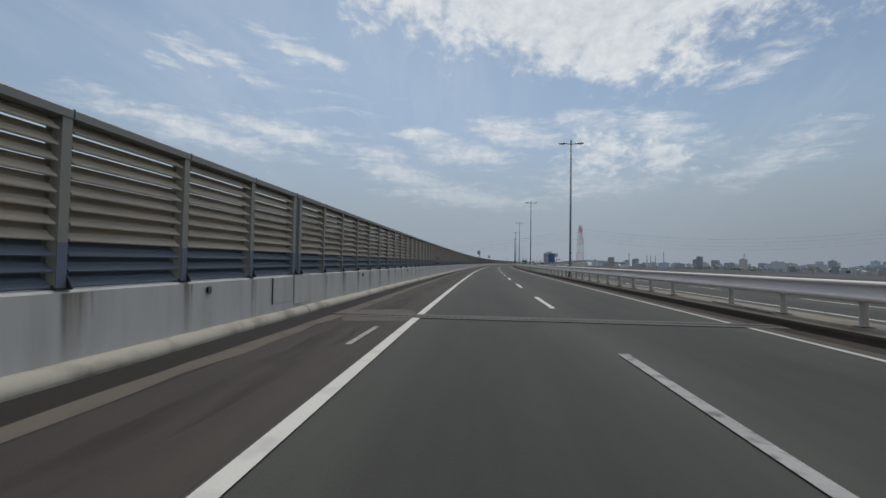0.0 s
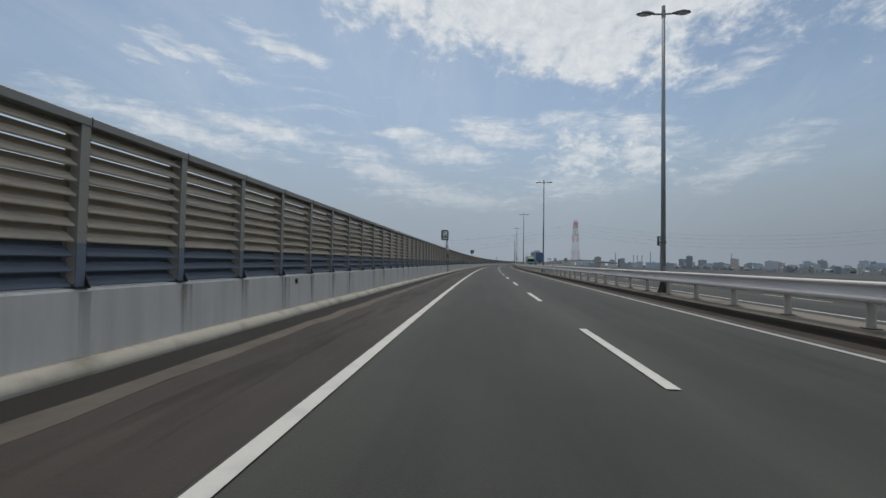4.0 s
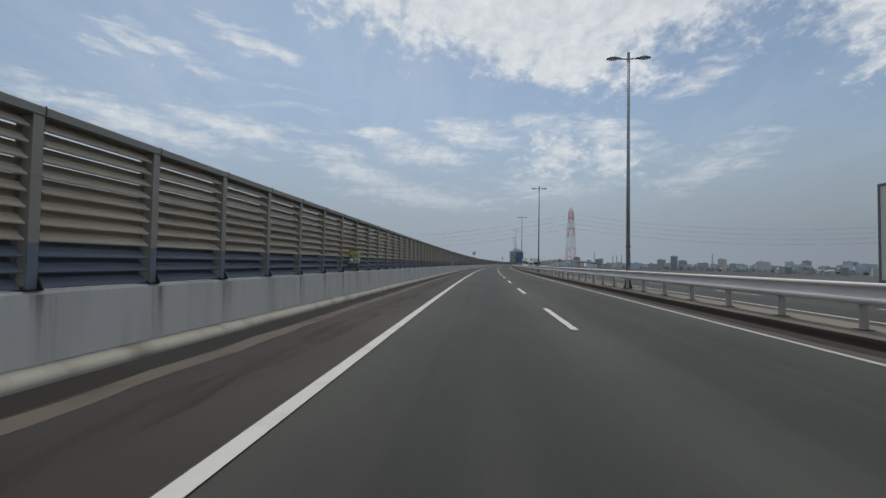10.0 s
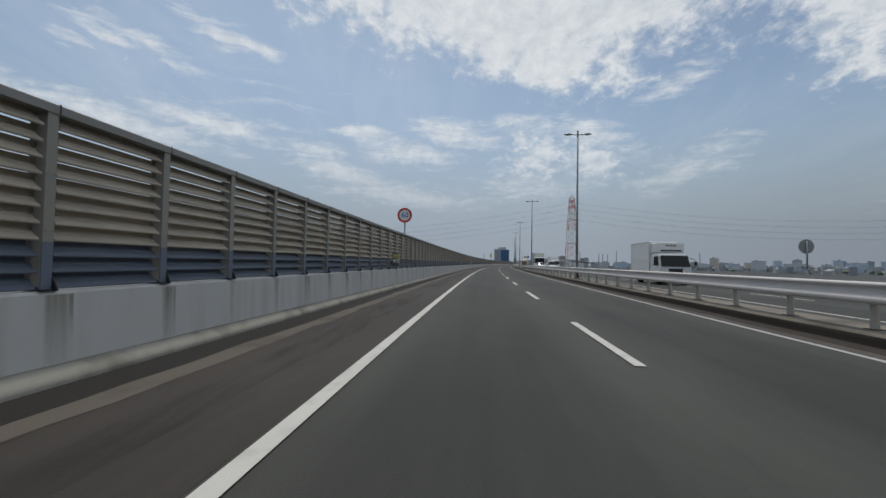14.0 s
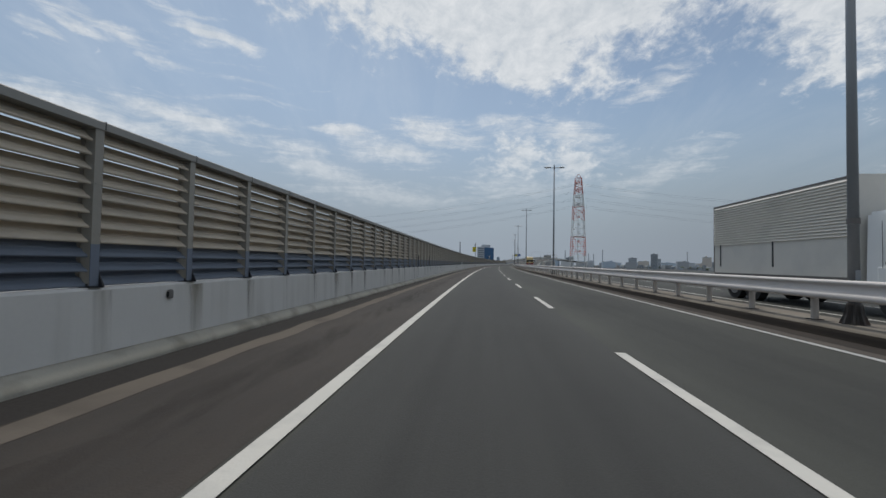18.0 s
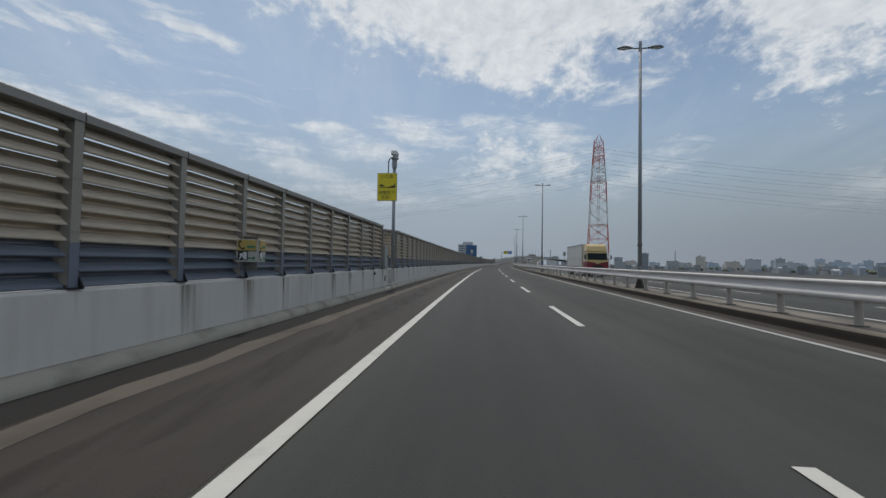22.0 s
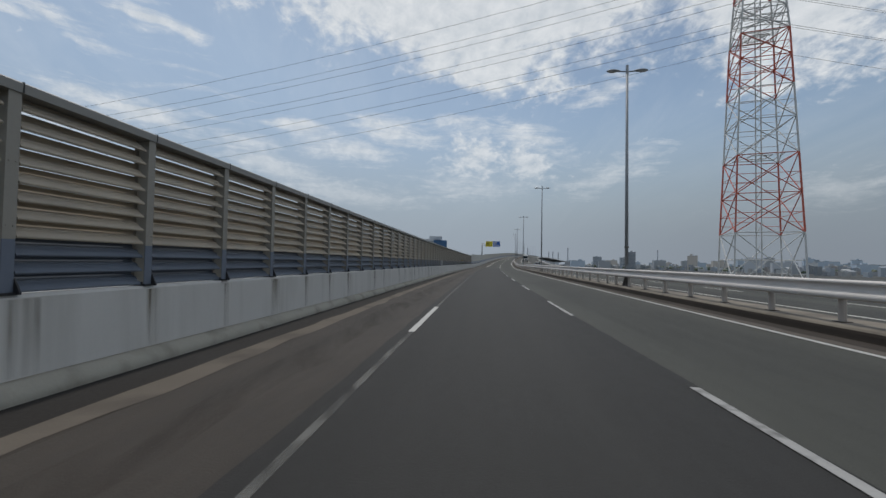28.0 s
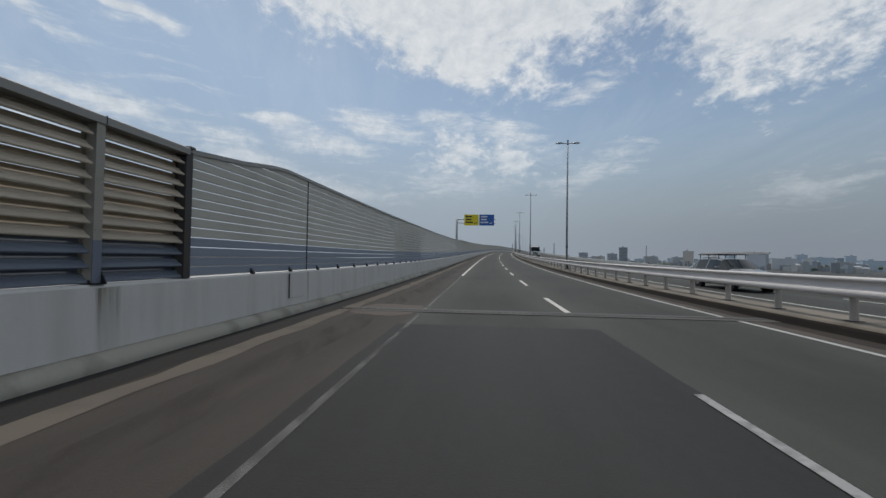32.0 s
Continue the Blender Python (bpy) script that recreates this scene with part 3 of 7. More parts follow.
# painted lines
sweep("edge_line", [(U_LINE_L - 0.085, 0.014), (U_LINE_L + 0.085, 0.014)], -60, 587.3, PAINT, 3, parent=road, label="white solid edge line")
sweep("edge_line", [(U_LINE_L - 0.04, 0.014), (U_LINE_L + 0.04, 0.014)], 587.3, 760, PAINT_PATCHY, 3, parent=road, label="worn grey-white edge line")
sweep("edge_line", [(U_LINE_R - 0.065, 0.008), (U_LINE_R + 0.065, 0.008)], -60, END, PAINT_GREY, 3, parent=road, label="white solid edge line")
sweep("edge_line", [(9.75, 0.008), (9.9, 0.008)], -60, END, PAINT, 3, parent=opp)
for i in range(-3, 120):
    s = 10.0 * i + 2.3
    if -50 < s < 1180:
        w = 0.05 if 598 < s < 742 else 0.075
        sweep("lane_dash", [(U_DASH - w, 0.014), (U_DASH + w, 0.014)], s, s + 4.0, PAINT_WORN if 598 < s < 742 or 0 < s < 9 else PAINT, 2, parent=road)
for i in range(-3, 100):
    s = 10.0 * i + 5
    sweep("lane_dash", [(13.1, 0.008), (13.25, 0.008)], s, s + 4.0, PAINT, 4, parent=opp)


def ragged(name, s0, s1, ua, ub, wa, wb, z, material, parent, label, seed, step=0.55):
    """A strip of dirt along the road whose two edges wander by up to wa and wb."""
    n = int((s1 - s0) / step)
    v = []
    for i in range(n + 1):
        s = s0 + (s1 - s0) * i / n
        fa = noise.noise((s * 0.9, seed, 0.0)) + 0.6 * noise.noise((s * 0.16, seed, 7.0))
        fb = noise.noise((s * 0.8, seed, 3.0)) + 0.6 * noise.noise((s * 0.13, seed, 9.0))
        v += [P(s, ua + wa * fa, z), P(s, ub + wb * fb, z)]
    ob = mesh_ob(name, v, [(2 * i, 2 * i + 2, 2 * i + 3, 2 * i + 1) for i in range(n)], material, parent, label)
    uv = np.empty((len(v), 2), dtype=np.float32)
    uv[:, 0] = np.tile([ua, ub], n + 1)
    uv[:, 1] = np.repeat(np.linspace(s0, s1, n + 1), 2)
    idx = np.empty(len(ob.data.loops), dtype=np.int32)
    ob.data.loops.foreach_get("vertex_index", idx)
    ob.data.uv_layers.new(name="road").data.foreach_set("uv", uv[idx].ravel())
    return ob


sweep("median_gap", [(6.46, 0.0), (6.98, 0.03), (7.5, 0.0)], 397.6, 403.2, MEDIAN, 2, parent=road, label="brown level paving of the median opening")
sweep("gutter_band", [(6.1, 0.0065), (6.46, 0.0075)], -60, END, KERB_DARK, 4, parent=road, label="sooty strip along the median kerb")
sweep("gutter_band", [(5.72, 0.006), (6.1, 0.006)], -60, END, GUTTER_BROWN, 4, parent=road, label="worn brown strip beside the edge line")
# dark strip paints the unlit kerb face's shade along with its soot
for a, b in ((-60, 397.6), (403.2, END)):
    sweep("kerb_face", [(6.456, 0.0), (6.463, 0.05), (6.468, 0.13), (6.479, 0.177)], a, b, KERB_DARK, 3, parent=road, label="sooty brown face of the median kerb, its shade put into the colour")
ragged("lane_patch", 594, 740.1, -1.66, 2.12, 0.03, 0.045, 0.0055, ASPHALT_NEW, road, "dark resurfaced asphalt lane", 8.0, 0.4)
sweep("lane_patch", [(-1.3, 0.0045), (2.02, 0.0045)], 376.5, 558, ASPHALT_MID, 4, parent=road, label="slightly darker asphalt lane")
for s in (31, 77, 118, 260, 333, 405, 470, 640):
    sweep("repair_patch", [(-3.05 + (s % 7) * 0.1, 0.0085), (-1.75, 0.0085)], s, s + 2.5 + s % 5, ASPHALT_BROWN2, 2, parent=road, label="patched brown asphalt")
sweep("edge_line", [(U_LINE_L - 0.085, 0.014), (U_LINE_L + 0.085, 0.014)], 760, END, PAINT, 3, parent=road, label="white solid edge line")
sweep("edge_line", [(U_LINE_L - 0.06, 0.0165), (U_LINE_L + 0.06, 0.0165)], 649.2, 653.5, PAINT_GREY, 2, parent=road, label="surviving piece of white edge line")
sweep("old_line", [(-2.03, 0.011), (-1.93, 0.011)], 6.3, 8.1, PAINT_WORN, 1, parent=road)


def rag(name, s0, s1, u0, u1, z, material, parent, label=""):
    """A flat patch with a ragged outline."""
    n = 26
    v = []
    for i in range(n):
        a = 6.28318 * i / n
        q = (abs(math.cos(a)) ** 4 + abs(math.sin(a)) ** 4) ** -0.25
        k = 1 + 0.10 * math.sin(i * 7.3 + s0) + 0.06 * math.sin(i * 3.1)
        v.append(P((s0 + s1) / 2 + math.sin(a) * q * (s1 - s0) / 2 * k, (u0 + u1) / 2 + math.cos(a) * q * (u1 - u0) / 2 * min(k, 1.0), z))
    return mesh_ob(name, v, [tuple(range(n))], material, parent, label)


ragged("worn_strip", -60, 800, -3.49, -3.16, 0.10, 0.11, 0.0062, PINK, road, "worn pinkish concrete showing through the dirt", 1.0)
ragged("shoulder_dirt", -60, 800, -2.75, -2.2, 0.25, 0.25, 0.0065, SMEAR, road, "darker grimy band on the shoulder", 4.0, 0.9)
ragged("soot_band", -60, 800, 6.0, 6.3, 0.07, 0.0, 0.0095, KERB_DARK, road, "ragged soot beside the median kerb", 5.0)
for j in JOINTS:
    ej = structure(sweep("expansion_joint", [(-3.16, 0.016), (6.46, 0.016)], j - 0.32, j + 0.32, JOINT_GREY, 1), "pale concrete band of a bridge expansion joint", "expansion joint")
    sweep("steel_gap", [(-3.5, 0.020), (6.44, 0.020)], j - 0.02, j + 0.02, JOINT_STEEL, 1, parent=ej)
    bm = bmesh.new()
    inv = Matrix()
    for k in range(62):
        u = -3.45 + 0.16 * k
        q = seat(j, u, 0.02)
        box(bm, -0.035, 0.035, -0.1, 0.1, 0.0, 0.006, 0, q)
    tagged(part("finger_teeth", bm, JOINT_STEEL, ej, "dark steel finger teeth"), kind="stuff")
    rag("repair_patch", j - 1.0, j + 1.2, -3.14, -1.5, 0.0078, PINK2, ej, "pinkish mortar patch")
rag("stain_patch", 536.6, 537.3, -2.05, -1.85, 0.0135, JOINT_GREY, road, "pale smear on the shoulder")

# ---- noise barrier with slats ----
BAY, U_BAR, Z_BAR = 183.1 / 116, -4.5, 0.92


def slat_mesh(material):
    bm = bmesh.new()
    prism(bm, [(0.086, 0.010), (0.096, -0.006), (0.111, -0.004), (0.116, 0.008), (0.112, 0.019), (0.094, 0.034), (0.068, 0.050), (0.050, 0.066), (0.042, 0.080), (0.036, 0.091), (0.024, 0.097), (0.006, 0.102), (-0.018, 0.112),
               (-0.031, 0.130), (-0.036, 0.179), (-0.046, 0.179), (-0.042, 0.126), (-0.024, 0.104), (0.002, 0.094), (0.020, 0.089), (0.030, 0.078), (0.038, 0.061), (0.060, 0.043)], -0.712, 0.712)
    return part("slat", bm, material)


def post_mesh():
    """The upper, beige length of an H-section post."""
    bm = bmesh.new()
    box(bm, 0.116, 0.128, -0.056, 0.056, 0.5, 1.86, 0.003)
    box(bm, -0.07, -0.058, -0.056, 0.056, 0.0, 1.86)
    box(bm, -0.058, 0.116, -0.005, 0.005, 0.0, 1.86)
    for z in (0.62, 1.2):
        for y in (-0.03, 0.03):
            tube(bm, (0.128, y, z), (0.136, y, z), 0.009, 0.009, 6)
    return part("post", bm, POST)


def post_low_mesh():
    bm = bmesh.new()
    box(bm, 0.116, 0.128, -0.056, 0.056, 0.02, 0.5, 0.003)
    return part("post_foot", bm, POST_BLUE)


def gusset_mesh():
    bm = bmesh.new()
    prism(bm, [(0.125, 0.0), (0.19, 0.0), (0.19, 0.02), (0.128, 0.15)], 0.056, 0.072)
    box(bm, 0.0, 0.16, -0.075, 0.1, 0.0, 0.02)
    for y in (-0.085, 0.085):
        tube(bm, (0.12, y, 0.02), (0.12, y, 0.05), 0.012, 0.012, 6)
    return part("gusset", bm, BLACK)


protos = proto_slat, proto_blue, proto_post, proto_low, proto_gus = slat_mesh(SLAT_BEIGE), slat_mesh(SLAT_BLUE), post_mesh(), post_low_mesh(), gusset_mesh()
SLAT_Z = [0.02 + 0.166 * i for i in range(11)]
SINGLE = ((-18, 40), (130, 146), (203, 236), (295, 328), (432, 466), (518, 545), (645, 676), (708, 742))   # stretches whose slats stand singly


def slat_geometry():
    """Slat outline as plain lists, for lengths whose slats are joined."""
    me = proto_slat.data
    return [v.co.copy() for v in me.vertices], [tuple(p.vertices) for p in me.polygons]


SV, SF = slat_geometry()


def recess(nodes, a, b, depth):
    """Sets the barrier back behind a fixture between a and b."""
    keep = [q for q in nodes if q[0] < a - 0.6 or q[0] > b + 0.6]
    mid = [(a, U_BAR), (a + 0.2 * (b - a), U_BAR - depth), (a + 0.7 * (b - a), U_BAR - depth), (b, U_BAR)]
    return sorted(keep + mid)


# posts stand evenly between these places
RUNS_OF_POSTS = [(-22, -13.1, 4.08, 9.6), (9.91, 25.63, 47.76, 69.92, 136.3), (140.45, 159.72, 185.25, 192.2), (194.055, 205.31, 227.7, 251.74, 274.66, 298.44, 323.8, 375.4),
                 (376.3, 391.9, 414.4, 438.15, 460.74, 484.78, 510.8, 521.5), (524.6, 531.2, 553.62, 558.4), (559.6, 578.06, 646.6, 668.72, 691.03, 713.5, 736.4, 737.85)]
nodes = []
for stops in RUNS_OF_POSTS:
    for a, b in zip(stops[:-1], stops[1:]):
        n = max(1, round((b - a) / 1.583))
        nodes += [(a + (b - a) * k / n, U_BAR) for k in range(n)]
    nodes.append((stops[-1], U_BAR))
nodes = recess(nodes, 136.3, 139.0, 0.5)
nodes = recess(nodes, 521.5, 524.6, 0.45)
PLAIN_BAYS = {139.8: "all", 159.6: "low", 164.4: "low", 438.4: "low", 443.8: "low", 717.15: "low", 722.4: "low"}


def bay_pose(a, b):
    pa, pb = P(a[0], a[1], Z_BAR), P(b[0], b[1], Z_BAR)
    d = pb - pa
    return Matrix.Translation((pa + pb) / 2) @ Matrix.Rotation(math.atan2(-d.x, d.y), 4, "Z"), d.length


i = 0
while i < len(nodes) - 1:
    m = min(27, len(nodes) - 1 - i)
    chunk = nodes[i:i + m + 1]
    base = seat((chunk[0][0] + chunk[-1][0]) / 2, U_BAR, Z_BAR)
    inv = base.inverted()
    sec = thing("noise_barrier", base, "beige and blue-grey slatted metal noise barrier on the parapet", "noise barrier", "noise barrier lengths")
    jv, jf, jm = [], [], []
    for a, b in zip(chunk[:-1], chunk[1:]):
        mb, length = bay_pose(a, b)
        mp = inv @ Matrix.Translation(P(a[0], a[1], Z_BAR)) @ mb.to_3x3().to_4x4()
        share(proto_post, sec, mp)
        share(proto_low, sec, mp)
        share(proto_gus, sec, mp)
        mc = inv @ mb @ Matrix.Diagonal((1, length / BAY, 1, 1))
        style = next((v for k, v in PLAIN_BAYS.items() if a[0] <= k < b[0]), "")
        if style:
            top = 1.84 if style == "all" else 1.03
            for z0, z1, ma in ((0.02, 0.5, SLAT_BLUE), (0.5, top, SLAT_BEIGE)):
                nb = 3
                for q in range(nb):
                    bm = bmesh.new()
                    h = (z1 - z0) / nb
                    box(bm, 0.0, 0.075 - 0.028 * (q % 2), -0.73, 0.73, z0 + q * h - 0.002, z0 + (q + 1) * h - 0.002, 0.004)
                    o = part("flat_panel", bm, ma, sec, "plain flat metal panel")
                    o.matrix_basis = mc
        single = any(x <= a[0] <= y for x, y in SINGLE)
        for k, z in enumerate(SLAT_Z):
            if style == "all" or (style == "low" and z < 0.95):
                continue
            mz = mc @ Matrix.Translation((0, 0, z))
            if single:
                share(proto_blue if k < 3 else proto_slat, sec, mz)
            else:
                o = len(jv)
                jv.extend(mz @ v for v in SV)
                jf.extend(tuple(o + x for x in f) for f in SF)
                jm.extend([0 if k < 3 else 1] * len(SF))
    if jf:
        o = mesh_ob("slats", jv, jf, [SLAT_BLUE, SLAT_BEIGE], sec)
        o.data.polygons.foreach_set("material_index", jm)
        o["kind"] = "stuff"
    # cap along the top
    cv, cf = [], []
    prof = [(0.145, 1.83), (0.15, 1.915), (0.13, 1.93), (-0.09, 1.935), (-0.1, 1.83)]
    for a in chunk:
        for x, z in prof:
            cv.append(inv @ P(a[0], a[1] + x, Z_BAR + z))
    k = len(prof)
    for q in range(len(chunk) - 1):
        for j in range(k):
            x, y = q * k + j, q * k + (j + 1) % k
            cf.append((x, x + k, y + k, y))
    mesh_ob("cap", cv, cf, CAP, sec)
    bm = bmesh.new()
    for a in chunk[:-1]:
        box(bm, 0.0, 0.152, -0.005, 0.005, 1.835, 1.931, 0, inv @ seat(a[0] + 0.05, a[1], Z_BAR))
    tagged(part("cap_joint", bm, BLACK, sec), kind="stuff")
    i += m
for o in protos:
    bpy.data.objects.remove(o)
# paired posts with a covered gap at each bridge joint
jp = thing("joint_post", seat(9.7, U_BAR, Z_BAR), "paired steel barrier posts with a dark covered gap", "barrier post", "barrier joint posts")
for y in (-0.16, 0.16):
    for z0, z1, m in ((0.0, 0.5, POST_BLUE), (0.5, 1.86, POST)):
        bm = bmesh.new()
        box(bm, -0.02, 0.134, y - 0.032, y + 0.032, z0, z1, 0.003)
        part("post", bm, m, jp)
bm = bmesh.new()
box(bm, 0.0, 0.119, -0.128, 0.128, 0.01, 1.84)
part("gap_cover", bm, MAST, jp, "dark sheet over the gap")
# added pale strip imitates bright sky showing through the gap
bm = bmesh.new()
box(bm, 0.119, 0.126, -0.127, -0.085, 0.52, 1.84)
part("edge_strip", bm, GALV, jp, "pale strip standing in for sky seen through the gap")
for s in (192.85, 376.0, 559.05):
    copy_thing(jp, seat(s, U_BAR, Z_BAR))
bm = bmesh.new()
box(bm, 0.118, 0.132, -0.07, 0.07, 0.0, 1.87, 0.003)
box(bm, -0.09, -0.076, -0.07, 0.07, 0.0, 1.87)
box(bm, -0.076, 0.118, -0.006, 0.006, 0.0, 1.87)
o = part("end_post", bm, FOOT)
o.matrix_world = seat(737.86, U_BAR, Z_BAR)
tagged(o, "dark brown steel post closing the slatted barrier", "barrier post")
for s in JOINTS[:-1]:
    e = thing("joint_cover", seat(s, -4.345, 0.0), "flat grey cover plate over the parapet joint", "cover plate", "parapet joint covers")
    bm = bmesh.new()
    prism(bm, [(0.0, 0.235), (0.016, 0.235), (0.004, 0.905), (-0.02, 0.905)], -0.22, 0.62)
    part("plate", bm, CONCRETE, e)
    # dark rim draws the plate's shadow line as geometry
    bm = bmesh.new()
    prism(bm, [(0.0, 0.228), (0.013, 0.228), (0.001, 0.905), (-0.02, 0.905)], -0.236, 0.63)
    part("shadow_gasket", bm, PIPE, e, "dark rim drawn as the shadow line around the plate")
    structure(sweep("kerb_gap", [(-4.155, 0.0), (-4.158, 0.031), (-4.176, 0.068), (-4.202, 0.099), (-4.238, 0.127), (-4.284, 0.150), (-4.338, 0.165)], s + 0.26, s + 0.30, BLACK, 1), "dark open joint in the kerb", "joint gap")

# bare strips and run marks under the posts, on the parapet face
def face_strip(s0, s1, off):
    return [P(s0, -4.3415 + off, 0.172), P(s1, -4.3415 + off, 0.172), P(s1, -4.357 + off, 0.88), P(s0, -4.357 + off, 0.88)]


for a, b in zip(JOINED[:-2], JOINED[1:-1]):
    bands, lines = [], []
    for k, (s, u) in enumerate(nodes):
        if a < s < b and u == U_BAR:
            q, q2, q3 = (s * 13.7) % 1, (s * 29.3) % 1, (s * 5.1) % 1
            w = 0.16 + 0.2 * q
            if q2 > 0.15:
                bands += face_strip(s - 0.04, s - 0.04 + w, 0.003)
            if q3 > 0.45:
                lines += face_strip(s + 0.0, s + 0.03 + 0.03 * q, 0.006)
            if q2 > 0.4:
                lines += face_strip(s + w - 0.06, s + w - 0.01 + 0.05 * q3, 0.006)
            if q > 0.7:
                lines += face_strip(s - 0.35 + w, s - 0.31 + w, 0.006)
    for name, v, m, label in (("bare_strips", bands, BAND, "dirty unpainted strips across the parapet face"), ("run_marks", lines, RUNS, "brown rusty run marks on the parapet face")):
        ob = mesh_ob(name, v, [(4 * k, 4 * k + 1, 4 * k + 2, 4 * k + 3) for k in range(len(v) // 4)], m)
        ob.data.uv_layers.new(name="run").data.foreach_set("uv", np.tile(np.array([0, 0, 1, 0, 1, 1, 0, 1], dtype=np.float32), len(v) // 4))
        tagged(ob, label, "stain", kind="stuff")
# fine joints in the parapet
for k in range(0, 76):
    s = 4.9 + 9.6 * k
    if s < 735:
        structure(sweep("parapet_seam", [(-4.347, 0.29), (-4.3645, 0.9)], s, s + 0.012, PIPE, 1), "thin dark seam in the parapet", "seam")

# ---- smooth barrier after the last joint ----
def smooth_top(s):
    return float(np.interp(s, [737.9, 739.3, 740.8, 760, 1200], [2.80, 2.94, 3.16, 3.25, 3.25]))


base = seat(745, -4.45, Z_BAR)
inv = base.inverted()
sm = thing("noise_barrier", base, "smooth beige and blue ribbed panel noise barrier", "noise barrier")
PITCH = 0.149
rows = 17
starts = [737.95, 742.25] + [742.25 + 4.0 * k for k in range(1, 15)]
for a, b in zip(starts[:-1], starts[1:]):
    for r in range(rows):
        z0, z1 = 0.95 + r * PITCH, 0.95 + (r + 1) * PITCH - 0.016
        if z0 > smooth_top(b) - 0.02:
            continue
        a2 = next((float(x) for x in np.arange(a + 0.01, b, 0.02) if smooth_top(x) > z0 + 0.02), b)
        if a2 > b - 0.2:
            continue
        m = max(2, int((b - a2) / 0.4))
        vv, ff = [], []
        for q in range(m + 1):
            s = a2 + (b - 0.01 - a2) * q / m
            top = min(z1, smooth_top(s) - 0.01)
            vv += [P(s, x, min(z, top)) for x, z in ((-4.44, z0), (-4.43, z0 + 0.006), (-4.43, z1 - 0.006), (-4.44, z1), (-4.46, z1), (-4.46, z0))]
        for q in range(m):
            for j in range(6):
                x, y = q * 6 + j, q * 6 + (j + 1) % 6
                ff.append((x, x + 6, y + 6, y))
        ff += [tuple(range(6)), tuple(m * 6 + j for j in range(6))[::-1]]
        o = mesh_ob("plank", vv, ff, SMOOTH_BLUE if r < 4 else SMOOTH_BEIGE)
        o.parent, o.matrix_parent_inverse = sm, inv
last = starts[-1]
for name, r0, r1, ma in (("lower_planks", 0, 4, SMOOTH_BLUE), ("upper_planks", 4, rows, SMOOTH_BEIGE)):
    prof = []
    for r in range(r0, r1):
        z0, z1 = 0.95 + r * PITCH, 0.95 + (r + 1) * PITCH - 0.022
        prof += [(-4.465, z0), (-4.43, z0 + 0.004), (-4.43, z1), (-4.465, z1 + 0.003)]
    o = sweep(name, prof, last, 1500, ma, 6)
    o.parent, o.matrix_parent_inverse, o["kind"] = sm, inv, "stuff"
n = 140
vv, ff = [], []
for k in range(n + 1):
    s = 737.9 + (k / n) ** 2 * 760
    for x, z in ((0.05, -0.02), (0.05, 0.05), (-0.06, 0.05), (-0.06, -0.02)):
        vv.append(P(s, -4.45 + x, smooth_top(s) + z))
for k in range(n):
    for j in range(4):
        x, y = k * 4 + j, k * 4 + (j + 1) % 4
        ff.append((x, x + 4, y + 4, y))
o = mesh_ob("cap", vv, ff, CAP)
o.parent, o.matrix_parent_inverse = sm, inv
bm = bmesh.new()
box(bm, -0.1, 0.08, -0.05, 0.03, 0.0, 1.93, 0.01)
box(bm, -0.12, 0.11, -0.07, 0.06, 1.93, 1.96, 0.008)
o = part("end_post", bm, PIPE, sm, "dark end post")
o.matrix_basis = inv @ seat(737.92, -4.47, Z_BAR)
bm = bmesh.new()
box(bm, 0.0, 0.025, -0.014, 0.014, 0.02, 2.24)
o = part("joint_strip", bm, BLACK, sm)
o.matrix_basis = inv @ seat(742.25, -4.44, Z_BAR)
bm = bmesh.new()
for k in range(40):
    s = 739.7 + 1.6 * k
    prism(bm, [(0.0, 0.0), (0.07, 0.0), (0.07, 0.03), (0.0, 0.12)], -0.03, 0.03, inv @ seat(s, -4.425, Z_BAR))
o = part("foot_bracket", bm, BLACK, sm)
o["kind"] = "stuff"

# ---- guardrail in the median ----
U_RAIL = 6.62


def rail_post():
    bm = bmesh.new()
    tube(bm, (0, 0, 0.01), (0, 0, 0.78), 0.066, 0.066, 14)
    return part("rail_post", bm, RAILPOST, smooth=False)


def rail_foot():
    bm = bmesh.new()
    box(bm, -0.1, 0.1, -0.11, 0.11, 0.0, 0.014, 0.004)
    return part("foot_plate", bm, FOOT)


def bolt_set():
    bm = bmesh.new()
    tube(bm, (-0.05, 0, 0), (-0.02, 0, 0), 0.014, 0.014, 6)
    return part("bolt", bm, BLACK)


proto, bolt, foot = rail_post(), bolt_set(), rail_foot()
W = [(0.0, 0.698), (-0.045, 0.700), (-0.082, 0.712), (-0.104, 0.738), (-0.110, 0.775), (-0.102, 0.812), (-0.078, 0.838), (-0.052, 0.852), (-0.040, 0.866), (-0.040, 0.968), (-0.052, 0.982), (-0.080, 0.992), (-0.098, 1.010), (-0.100, 1.036), (-0.086, 1.058), (-0.05, 1.070), (0.0, 1.072), (0.03, 1.06), (0.04, 0.9), (0.03, 0.71)]


